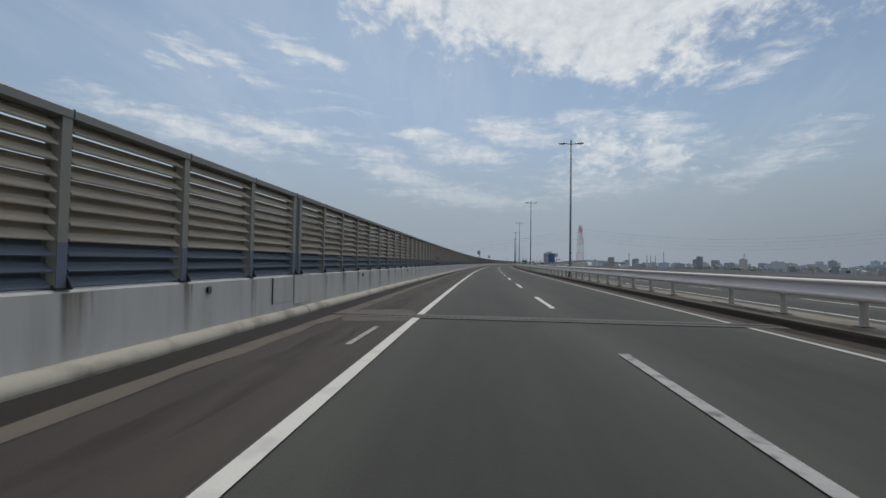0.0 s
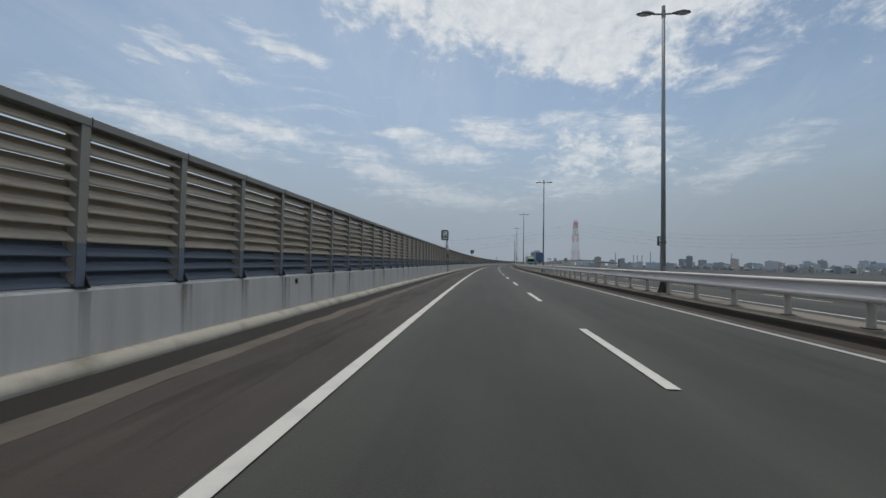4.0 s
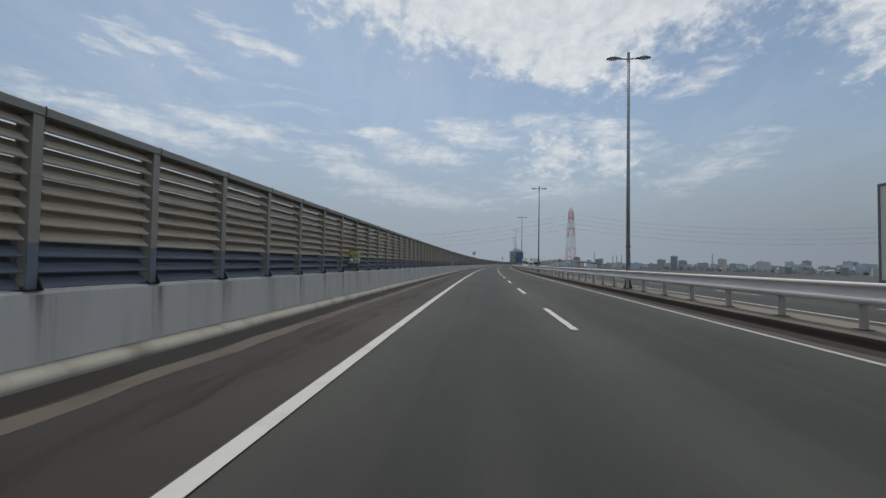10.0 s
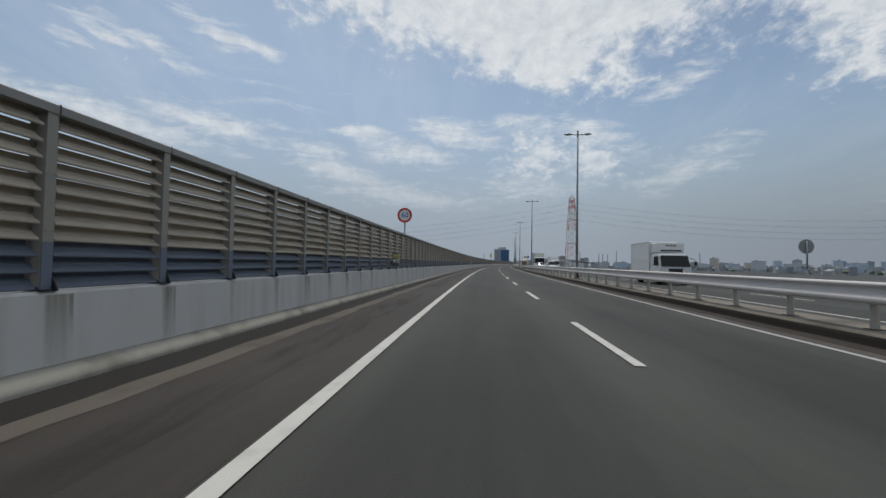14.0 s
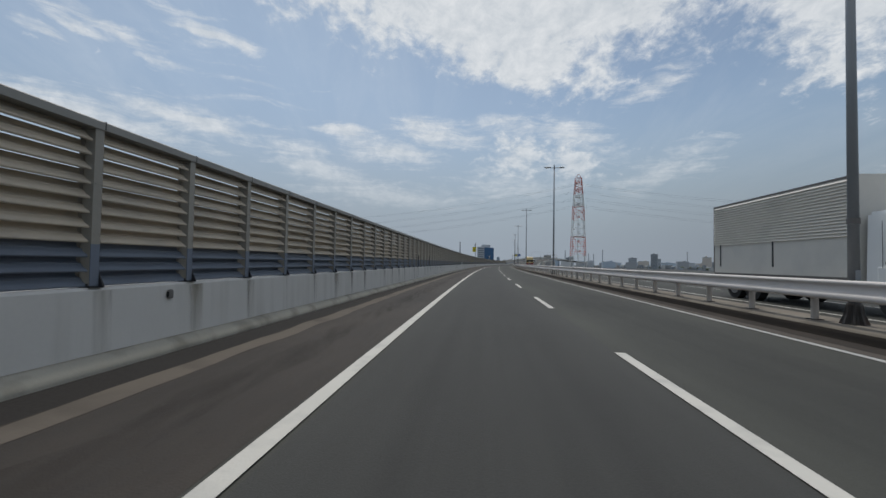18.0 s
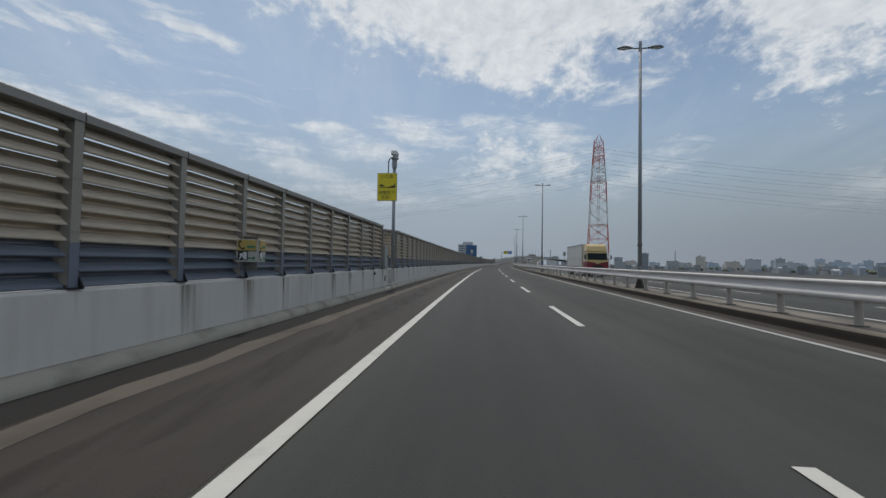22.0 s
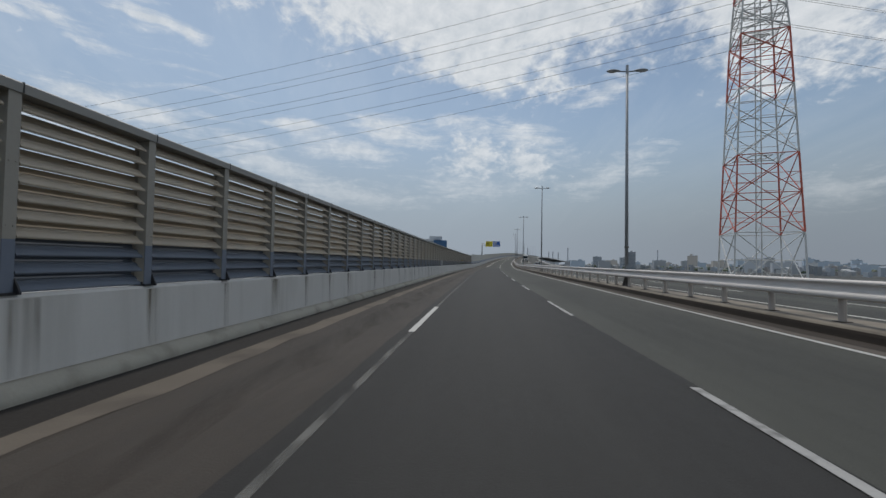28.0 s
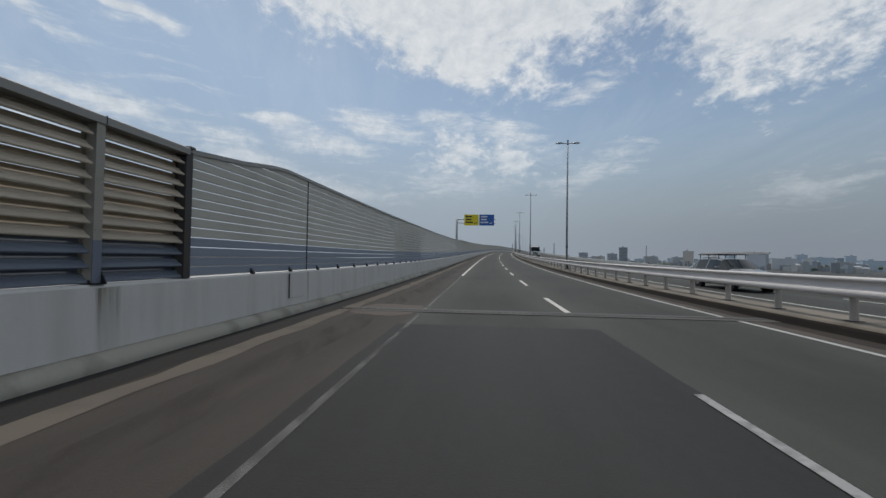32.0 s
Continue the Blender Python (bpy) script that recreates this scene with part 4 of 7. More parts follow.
def guardrail(a, b, phase):
    base = seat((a + b) / 2, U_RAIL, Z_MEDIAN)
    g = thing("guardrail", base, "galvanised steel guardrail on grey posts in the median", "guardrail", "guardrail lengths")
    inv = base.inverted()
    beam = sweep("beam", [(U_RAIL + x, z) for x, z in W], a + 0.004, b - 0.004, GALV, 2.5, True)
    beam.data.shade_smooth()
    beam.data.set_sharp_from_angle(angle=radians(50))
    beam.parent, beam.matrix_parent_inverse = g, inv
    s = a + ((phase - a) % 2.0)
    while s < b - 0.1:
        share(proto, g, inv @ seat(s, U_RAIL + 0.11, Z_MEDIAN))
        share(foot, g, inv @ seat(s, U_RAIL + 0.11, Z_MEDIAN))
        s += 2.0
    for q, z in ((0.2, 0.70), (0.35, 0.68), (0.5, 0.71)):
        share(bolt, g, inv @ seat(a + q, U_RAIL, 0.165 + z))


a = -40.0
while a < 1060:
    b = a + 18.0
    ph = 0.14 if a < 8 else 1.66 if a < 296 else 1.93 if a < 310 else 0.62 if a < 391 else 0.87 if a < 398 else 1.14 if a < 436 else 0.35 if a < 467 else 1.64 if a < 520 else 1.9 if a < 560 else 1.7 if a < 640 else 0.46 if a < 660 else 0.05 if a < 690 else 0.4
    if b <= 397 or a >= 404.5:
        guardrail(a, b, ph)
    elif a < 397:
        guardrail(a, 396.98, ph)
        guardrail(404.7, 404.7 + (b - 404.7) if b > 406 else 414.0, 1.14)
        b = max(b, 414.0)
    a = b
for o in (proto, bolt, foot):
    bpy.data.objects.remove(o)

# pale round end cover of the rail and a low pipe fence in the median opening
bm = bmesh.new()
box(bm, -0.13, 0.08, -0.2, 0.2, 0.3, 0.97, 0.05)
o = part("rail_end_cover", bm, GALV)
o.matrix_world = seat(404.55, U_RAIL, 0.1)
tagged(o, "pale metal end cover of the guardrail", "rail end")
bm = bmesh.new()
box(bm, -0.11, 0.08, -0.05, 1.5, 0.52, 0.90, 0.05)
o = part("rail_end_cover", bm, BOX_PALE)
o.matrix_world = seat(396.9, U_RAIL, 0.165)
tagged(o, "pale smooth end cover of the guardrail", "rail end")
for a, b, c in ((398.3, 401.5, 399.9), (401.8, 405.4, 403.5)):
    y0 = (a + b) / 2
    e = thing("pipe_fence", seat(y0, 7.05, 0.02), "low grey pipe fence panel closing the median opening", "fence", "pipe fence panels")
    for y in (a, c, b):
        bm = bmesh.new()
        box(bm, -0.04, 0.04, y - y0 - 0.04, y - y0 + 0.04, 0.03, 0.88, 0.01)
        p_ = part("fence_post", bm, FOOT, e)
        bm = bmesh.new()
        box(bm, -0.1, 0.1, y - y0 - 0.1, y - y0 + 0.1, 0.0, 0.035, 0.006)
        prism(bm, [(-0.09, 0.035), (-0.04, 0.035), (-0.04, 0.13)], y - y0 - 0.02, y - y0 + 0.02)
        prism(bm, [(0.04, 0.035), (0.09, 0.035), (0.04, 0.13)], y - y0 - 0.02, y - y0 + 0.02)
        part("post_base", bm, BLACK, p_)
    for z in (0.12, 0.48, 0.83):
        bm = bmesh.new()
        tube(bm, (0, a - y0, z), (0, b - y0, z), 0.022, 0.022, 8)
        part("fence_rail", bm, RAILPOST, e)


# ---- street lamps ----
def street_lamp():
    e = thing("street_lamp", Matrix(), "tall grey steel twin-arm street lamp in the median", "street lamp", "median street lamps")
    bm = bmesh.new()
    tube(bm, (0, 0, 0.2), (0, 0, 10.9), 0.092, 0.058, 16)
    part("pole", bm, POLE, e, smooth=True)
    bm = bmesh.new()
    rings = []
    for z, r, f in ((0.0, 0.215, 0.25), (0.04, 0.205, 0.3), (0.17, 0.155, 0.25), (0.36, 0.118, 0.05), (0.40, 0.098, 0.0)):
        rings.append([bm.verts.new((math.cos(6.28318 * q / 32) * r * (1 - f * (q % 4 // 2)), math.sin(6.28318 * q / 32) * r * (1 - f * (q % 4 // 2)), z)) for q in range(32)])
    for r0, r1 in zip(rings[:-1], rings[1:]):
        for q in range(32):
            bm.faces.new((r0[q], r0[(q + 1) % 32], r1[(q + 1) % 32], r1[q]))
    bm.faces.new(rings[0][::-1])
    bm.faces.new(rings[-1])
    part("base", bm, FOOT, e, "dark ribbed foot")
    bm = bmesh.new()
    tube(bm, (-1.0, 0, 10.80), (0, 0, 10.76), 0.028, 0.035, 8)
    tube(bm, (1.0, 0, 10.80), (0, 0, 10.76), 0.028, 0.035, 8)
    tube(bm, (0, 0, 10.62), (0, 0, 11.08), 0.075, 0.065, 12)
    part("arm", bm, POLE, e)
    for sx in (-1, 1):
        bm = bmesh.new()
        bmesh.ops.create_uvsphere(bm, u_segments=16, v_segments=10, radius=1.0)
        for v in bm.verts:
            k = 1.0 - 0.45 * max(0.0, -v.co.x)
            v.co.y, v.co.z = v.co.y * k, v.co.z * k * (0.75 if v.co.z < 0 else 1.0)
        bmesh.ops.transform(bm, matrix=Matrix.Translation((sx * 0.66, 0, 10.8)) @ Matrix.Diagonal((sx * 0.36, 0.16, 0.085, 1)), verts=bm.verts)
        h = part("lamp_head", bm, POLE, e, smooth=True)
        bm = bmesh.new()
        bmesh.ops.create_uvsphere(bm, u_segments=12, v_segments=6, radius=1.0)
        bmesh.ops.transform(bm, matrix=Matrix.Translation((sx * 0.72, 0, 10.765)) @ Matrix.Diagonal((0.22, 0.11, 0.05, 1)), verts=bm.verts)
        part("diffuser", bm, SIGN_WHITE, h, "pale lamp diffuser", smooth=True)
    bm = bmesh.new()
    tube(bm, (0, 0, 1.86), (0, 0, 1.97), 0.103, 0.102, 14)
    part("clamp_band", bm, PIPE, e)
    bm = bmesh.new()
    box(bm, -0.045, 0.045, -0.094, -0.08, 0.72, 1.0)
    part("hatch", bm, POLE, e)
    return e


SHIFT = {1: 0.3, 2: -0.2, 5: -0.4, 6: -0.5, 7: -0.15, 9: -0.7, 12: -0.5, 13: -0.25, 15: -0.85, 16: -1.6, 17: -0.3, 20: -1.0, 21: -0.5, 22: 0.7}
LAMPS = [34.93 * i - 0.2 + SHIFT.get(i, 0.0) for i in range(-1, 34)]
lamp = street_lamp()
for i, s in enumerate(LAMPS):
    m = seat(s, 6.92, Z_MEDIAN)
    if i == 0:
        lamp.matrix_world = m
    else:
        copy_thing(lamp, m)

# loudspeaker-like cameras on some lamp poles
for s in (LAMPS[7], LAMPS[14], LAMPS[22]):
    e = thing("pole_camera", seat(s, 6.92, Z_MEDIAN), "small pale camera bracketed to the lamp pole", "camera", "pole cameras")
    bm = bmesh.new()
    tube(bm, (0.1, 0, 1.92), (0.34, 0, 1.92), 0.018, 0.018, 8)
    part("bracket", bm, PIPE, e)
    bm = bmesh.new()
    tube(bm, (0.26, 0.1, 1.76), (0.33, -0.16, 1.72), 0.09, 0.06, 12)
    part("housing", bm, SIGN_WHITE, e)


# ---- signs ----
def text_part(body, size, m, material, parent, align="CENTER", name="lettering"):
    """Flat lettering in the built-in font, as a mesh; local x right, y up."""
    c = bpy.data.curves.new(name, "FONT")
    c.body, c.size, c.align_x, c.align_y, c.extrude = body, size, align, "CENTER", 0.002
    tmp = bpy.data.objects.new(name, c)
    scene.collection.objects.link(tmp)
    bpy.context.view_layer.update()
    me = bpy.data.meshes.new_from_object(tmp.evaluated_get(bpy.context.evaluated_depsgraph_get()))
    bpy.data.objects.remove(tmp)
    me.name = name
    me.materials.clear()
    me.materials.append(material)
    o = new(name, me)
    o.parent = parent
    o.matrix_basis = m
    return o


def face(x, y, z):
    """Pose on a sign face that looks back down the road: local x right, y up."""
    return Matrix.Translation((x, y, z)) @ Matrix.Rotation(radians(90), 4, "X")


def slab(name, x0, x1, y0, y1, z0, z1, material, parent, bevel=0.0, label=""):
    bm = bmesh.new()
    box(bm, x0, x1, y0, y1, z0, z1, bevel)
    return part(name, bm, material, parent, label)


def disc(name, r, y0, y1, z, material, parent, n=40, r_in=0.0):
    bm = bmesh.new()
    if r_in:
        rings = [[bm.verts.new((math.cos(6.28318 * i / n) * q, y, z + math.sin(6.28318 * i / n) * q)) for i in range(n)] for q, y in ((r, y0), (r_in, y0), (r_in, y1), (r, y1))]
        for a in range(4):
            b = (a + 1) % 4
            for i in range(n):
                j = (i + 1) % n
                bm.faces.new((rings[a][i], rings[a][j], rings[b][j], rings[b][i]))
    else:
        tube(bm, (0, y0, z), (0, y1, z), r, r, n)
    return part(name, bm, material, parent)


def handset(parent, y, z, k, name="handset_symbol"):
    """The telephone handset symbol: two pads and a curved grip."""
    bm = bmesh.new()
    pts = [(-0.10, 0.22), (-0.155, 0.12), (-0.145, 0.0), (-0.10, -0.11), (-0.02, -0.2), (0.07, -0.235)]
    for (x0, z0), (x1, z1) in zip(pts[:-1], pts[1:]):
        tube(bm, (x0 * k, y, z + z0 * k), (x1 * k, y, z + z1 * k), 0.036 * k, 0.036 * k, 8)
    tube(bm, (-0.13 * k, y, z + 0.22 * k), (-0.02 * k, y, z + 0.17 * k), 0.06 * k, 0.05 * k, 8)
    tube(bm, (0.06 * k, y, z - 0.25 * k), (0.13 * k, y, z - 0.15 * k), 0.06 * k, 0.05 * k, 8)
    bmesh.ops.transform(bm, matrix=Matrix.Translation((0, y, 0)) @ Matrix.Diagonal((1, 0.08, 1, 1)) @ Matrix.Translation((0, -y, 0)), verts=bm.verts)
    return part(name, bm, SIGN_BLACK, parent)


def sos_box(e, x, z, y, face_back=True):
    """Green emergency telephone sign box, 0.72 m wide and 1.05 m tall."""
    b = slab("sign_box", x - 0.36, x + 0.36, y, y + 0.3, z, z + 1.05, GREEN_DARK, e, 0.02, "green box sign")
    if face_back:
        p = e.matrix_world
        f = slab("white_panel", x - 0.25, x + 0.25, y - 0.006, y, z + 0.47, z + 0.97, SIGN_WHITE, b)
        slab("white_strip", x - 0.26, x + 0.26, y - 0.006, y, z + 0.10, z + 0.25, SIGN_WHITE, b)
        h = handset(b, y - 0.008, z + 0.72, 0.85)
        h.matrix_basis = Matrix.Translation((x, 0, 0))
        text_part("非常電話", 0.14, face(x, y - 0.008, z + 0.355), SIGN_WHITE, b)
        text_part("S O S", 0.14, face(x, y - 0.010, z + 0.172), GREEN, b)
    else:
        for q in (0.15, 0.55, 0.9):
            slab("rib", x - 0.34, x + 0.34, y - 0.03, y, z + q, z + q + 0.04, SIGN_BACK, b)
    return b


# emergency telephone station
e = thing("emergency_phone_sign", seat(138.02, -4.58, 0.89) @ Matrix.Scale(1.09, 4), "green box sign for the emergency telephone on a steel pole", "sign", "emergency telephone signs")
bm = bmesh.new()
tube(bm, (0, 0.15, 0.0), (0, 0.15, 3.5), 0.085, 0.08, 14)
part("pole", bm, POLE, e, "grey steel pole", smooth=True)
bm = bmesh.new()
tube(bm, (0, 0.15, 0.83), (0, 0.15, 1.2), 0.15, 0.15, 14)
box(bm, -0.26, 0.2, 0.08, 0.2, 0.9, 1.15, 0.01)
tube(bm, (0, 0.15, 0.0), (0, 0.15, 0.06), 0.16, 0.16, 14)
part("pole_collar", bm, PIPE, e)
sos_box(e, -0.19, 2.74, -0.05)
sos_box(e, -0.32, 2.84, 0.5, False)
pl_ = slab("exit_plate", -0.14, 0.22, 0.0, 0.13, 1.62, 2.2, SIGN_WHITE, e, 0.006, "white exit distance plate")
slab("pictogram_field", -0.09, 0.09, -0.005, 0.0, 1.92, 2.16, SIGN_BLACK, pl_)
for x0, x1, z0, z1 in ((-0.02, 0.03, 2.02, 2.1), (-0.05, 0.04, 1.99, 2.02), (0.03, 0.06, 1.94, 2.0), (-0.07, -0.03, 1.95, 1.98)):
    slab("pictogram_bar", x0, x1, -0.009, -0.005, z0, z1, SIGN_WHITE, pl_)
text_part("400m", 0.1, face(0.03, -0.004, 1.83), SIGN_BLACK, pl_)
slab("arrow_shaft", -0.07, 0.13, -0.005, 0.0, 1.69, 1.71, SIGN_BLACK, pl_)
bm = bmesh.new()
prism(bm, [(-0.11, 1.70), (-0.04, 1.745), (-0.06, 1.70), (-0.04, 1.655)], -0.005, 0.0)
part("arrow_head", bm, SIGN_BLACK, pl_)

bm = bmesh.new()
box(bm, -0.19, 0.19, -0.19, 0.19, 0.0, 0.025, 0.006)
for x in (-0.15, 0.15):
    for y in (-0.15, 0.15):
        tube(bm, (x, y, 0.02), (x, y, 0.07), 0.022, 0.02, 6)
o = part("base_plate", bm, PIPE)
o.matrix_world = seat(138.18, -4.57, 0.92)
tagged(o, "bolted steel base plate of the sign pole", "base plate")
e = thing("emergency_phone", seat(137.22, -4.62, 0.92), "yellow emergency telephone box on the set-back parapet", "telephone")
slab("stand", -0.23, -0.05, -0.1, 0.1, 0.0, 0.11, PHONE_SHADED, e, 0.006)
b = slab("box", -0.24, -0.01, -0.2, 0.2, 0.11, 0.59, PHONE_SHADED, e, 0.012)
slab("door", -0.01, 0.004, -0.205, 0.205, 0.105, 0.595, PHONE_YELLOW, b, 0.004, "bright yellow door")
slab("label_plate", 0.004, 0.008, -0.13, 0.07, 0.13, 0.46, GREEN, b)
slab("label_white", 0.008, 0.011, -0.105, 0.045, 0.28, 0.435, SIGN_WHITE, b)
hs = handset(b, 0.0, 0.0, 0.30)
hs.matrix_basis = Matrix.Translation((0.013, -0.03, 0.36)) @ Matrix.Rotation(radians(90), 4, "Z")
slab("label_white", 0.008, 0.011, -0.105, 0.045, 0.155, 0.255, NOTICE, b)
for q in (0.17, 0.21):
    slab("text_bar", 0.011, 0.0125, -0.09, 0.03, q, q + 0.022, GREEN, b)
slab("lock", 0.004, 0.02, 0.085, 0.165, 0.27, 0.38, SIGN_BACK, b, 0.006, "grey recessed door latch")
e = thing("notice_plate", seat(137.34, -4.80, 0.0), "weathered grey-white notice plate with small black text", "sign")
slab("plate", 0.0, 0.012, -0.375, 0.375, 0.41, 0.87, SIGN_BLACK, e, 0.003)
slab("white_face", 0.012, 0.016, -0.36, 0.36, 0.425, 0.855, NOTICE, e)
for i, (y0, y1, h) in enumerate(((-0.12, 0.31, 0.022), (-0.31, 0.2, 0.012), (-0.31, 0.3, 0.02), (-0.31, 0.26, 0.01), (-0.31, 0.31, 0.02), (-0.31, 0.1, 0.01), (-0.31, 0.28, 0.012), (-0.31, 0.22, 0.032))):
    z = 0.81 - 0.05 * i
    y = y0
    while y < y1:
        w = 0.03 + 0.07 * ((i * 0.37 + y * 7.3) % 1)
        slab("text_bar", 0.016, 0.018, y, min(y + w, y1), z, z + h, SIGN_BLACK, e)
        y += w + 0.014
e = thing("wall_box", seat(137.40, -4.80, 0.0), "weathered grey-white plate with a dark frame under the notice", "box")
slab("frame", 0.0, 0.04, -0.22, 0.22, 0.165, 0.385, BLACK, e, 0.006)
slab("door", 0.04, 0.046, -0.21, 0.195, 0.185, 0.375, NOTICE, e)
for z in (0.30, 0.25):
    slab("text_bar", 0.046, 0.048, -0.11, 0.08, z, z + 0.01, SIGN_BACK, e)
slab("latch", 0.0, 0.05, -0.19, -0.08, 0.148, 0.165, PIPE, e)
e = thing("wall_box", seat(138.21, -4.347, 0.0), "small grey-white hatch with a dark frame on the parapet", "box")
slab("frame", 0.0, 0.03, -0.22, 0.22, 0.25, 0.45, BLACK, e, 0.005)
slab("door", 0.03, 0.038, -0.22, 0.19, 0.25, 0.425, NOTICE, e)
slab("text_bar", 0.038, 0.04, -0.12, 0.06, 0.33, 0.345, SIGN_BACK, e)

# second station, both sides of the road
for s, u in ((612.2, -4.95), (622.5, 19.6), (137.5, 19.6)):
    e = thing("emergency_phone_sign", seat(s, u, 0.0), "green box sign for the emergency telephone on a steel pole", "sign", "emergency telephone signs")
    bm = bmesh.new()
    tube(bm, (0, 0.15, 0.2), (0, 0.15, 4.4), 0.08, 0.075, 12)
    part("pole", bm, POLE, e, smooth=True)
    sos_box(e, 0, 3.5, -0.05)

# route shield
e = thing("route_sign", seat(196.15, -4.75, 0.0), "green shield-shaped route sign with white lettering on a dark pole", "sign")
bm = bmesh.new()
tube(bm, (0, 0.05, 0.5), (0, 0.05, 4.2), 0.055, 0.055, 12)
part("pole", bm, POLE, e, smooth=True)


def shield(k, y0, y1, material, name):
    o = [(-0.44, 0.47), (0.44, 0.47), (0.46, 0.1), (0.43, -0.12), (0.34, -0.31), (0.2, -0.44), (0.0, -0.5), (-0.2, -0.44), (-0.34, -0.31), (-0.43, -0.12), (-0.46, 0.1)]
    bm = bmesh.new()
    prism(bm, [(x * k, 3.93 + z * k) for x, z in o], y0, y1)
    return part(name, bm, material, e)


shield(1.0, -0.03, 0.0, SIGN_WHITE, "rim")
shield(0.965, -0.036, -0.028, GREEN, "plate")
text_part("中 環", 0.2, face(0, -0.04, 4.18), SIGN_WHITE, e)
text_part("C2", 0.44, face(0, -0.04, 3.86), SIGN_WHITE, e)

# speed limit sign, and the back of its pair across the road
e = thing("speed_limit_sign", seat(342.0, -4.75, 0.0), "round red-rimmed speed limit sign on a dark pole", "sign")
bm = bmesh.new()
tube(bm, (0, 0.05, 0.5), (0, 0.05, 4.3), 0.05, 0.05, 12)
part("pole", bm, POLE, e, smooth=True)
disc("plate", 0.30 * 1.5, -0.02, 0.0, 4.1, SIGN_WHITE, e)
disc("red_rim", 0.45, -0.03, -0.021, 4.1, SIGN_RED, e, r_in=0.325)
text_part("60", 0.46, face(0, -0.034, 4.1), SIGN_BLUE, e)
for s, u, hgt in ((343.1, 18.6, 2.55), (197.0, 18.6, 2.35)):
    e = thing("speed_limit_sign", seat(s, u, 0.0), "grey back of a round traffic sign on a bent pole", "sign", "round signs seen from behind")
    bm = bmesh.new()
    tube(bm, (0, 0.0, hgt + 0.3), (0, 0.0, hgt - 1.3), 0.045, 0.045, 10)
    tube(bm, (0, 0.0, hgt - 1.3), (0.25, 0.0, hgt - 1.6), 0.045, 0.045, 10)
    tube(bm, (0.25, 0.0, hgt - 1.6), (0.4, 0.0, 0.0), 0.045, 0.045, 10)
    part("pole", bm, POLE, e, smooth=True)
    disc("plate", 0.42, 0.05, 0.07, hgt, SIGN_BACK, e)
    slab("back_rail", -0.36, 0.36, 0.03, 0.05, hgt - 0.03, hgt + 0.03, SIGN_BACK, e)

# yellow warning sign with a camera mast
e = thing("warning_sign", seat(522.85, -4.22, 0.0), "yellow slow-down warning board on a grey camera mast", "sign")
bm = bmesh.new()
tube(bm, (0, 0.1, 0.3), (0, 0.1, 5.75), 0.085, 0.075, 14)
part("pole", bm, POLE, e, smooth=True)
bm = bmesh.new()
tube(bm, (0, 0.1, 5.66), (0, 0.1, 6.11), 0.11, 0.13, 14)
tube(bm, (0, 0.1, 6.11), (0, 0.1, 6.16), 0.2, 0.2, 16)
part("mast_head", bm, POLE, e)
bm = bmesh.new()
box(bm, -0.13, 0.15, -0.15, 0.35, 6.26, 6.46, 0.04)
tube(bm, (0, 0.1, 6.16), (0, 0.1, 6.28), 0.05, 0.05, 10)
part("camera", bm, SIGN_WHITE, e, "pale roadside camera")
bm = bmesh.new()
pts = [(-0.05, 0.1, 6.16), (-0.22, 0.1, 6.14), (-0.28, 0.1, 6.01), (-0.3, 0.1, 5.36), (-0.22, 0.1, 5.21), (-0.06, 0.1, 5.16)]
for p0, p1 in zip(pts[:-1], pts[1:]):
    tube(bm, p0, p1, 0.025, 0.025, 8)
part("cable", bm, BLACK, e)
slab("board", -0.76, 0.14, -0.02, 0.0, 4.12, 5.40, SIGN_YELLOW, e, 0.004)
slab("board_frame", -0.78, 0.16, 0.0, 0.03, 4.10, 5.42, SIGN_BACK, e)
text_part("この先", 0.2, face(-0.31, -0.024, 5.24), SIGN_BLACK, e)
text_part("速度低下", 0.2, face(-0.31, -0.024, 4.48), SIGN_BLACK, e)
text_part("注意！", 0.18, face(-0.31, -0.024, 4.26), SIGN_BLACK, e)
bm = bmesh.new()
prism(bm, [(-0.72, 4.71), (0.08, 4.71), (0.08, 4.92), (-0.3, 4.74), (-0.72, 4.73)], -0.026, -0.02)
part("slope_symbol", bm, SIGN_BLACK, e)
bm = bmesh.new()
prism(bm, [(-0.68, 4.78), (-0.45, 4.78), (-0.44, 4.82), (-0.5, 4.83), (-0.54, 4.87), (-0.62, 4.87), (-0.68, 4.82)], -0.026, -0.02)
part("car_symbol", bm, SIGN_BLACK, e)
bm = bmesh.new()
prism(bm, [(-0.2, 4.78), (-0.02, 4.86), (-0.04, 4.89), (0.04, 4.88), (0.0, 4.81), (-0.01, 4.84), (-0.2, 4.75)], -0.029, -0.0262)
part("arrow_symbol", bm, SIGN_YELLOW, e)
e = thing("control_cabinet", seat(522.2, -4.52, 0.92), "grey metal control cabinet on the parapet", "cabinet")
slab("plinth", -0.2, 0.2, -0.33, 0.33, 0.0, 0.16, CABINET, e, 0.01)
slab("body", -0.18, 0.18, -0.3, 0.3, 0.16, 1.0, CABINET, e, 0.012)
slab("roof", -0.2, 0.2, -0.32, 0.32, 1.0, 1.03, CABINET, e, 0.006)
slab("handle", 0.18, 0.2, 0.2, 0.23, 0.5, 0.62, BLACK, e)
e = thing("pole_plinth", seat(522.9, -4.3, 0.0), "light grey concrete pier for the mast", "plinth")
slab("pier", -0.06, 0.14, -0.16, 0.3, 0.27, 0.93, CONCRETE, e, 0.015)
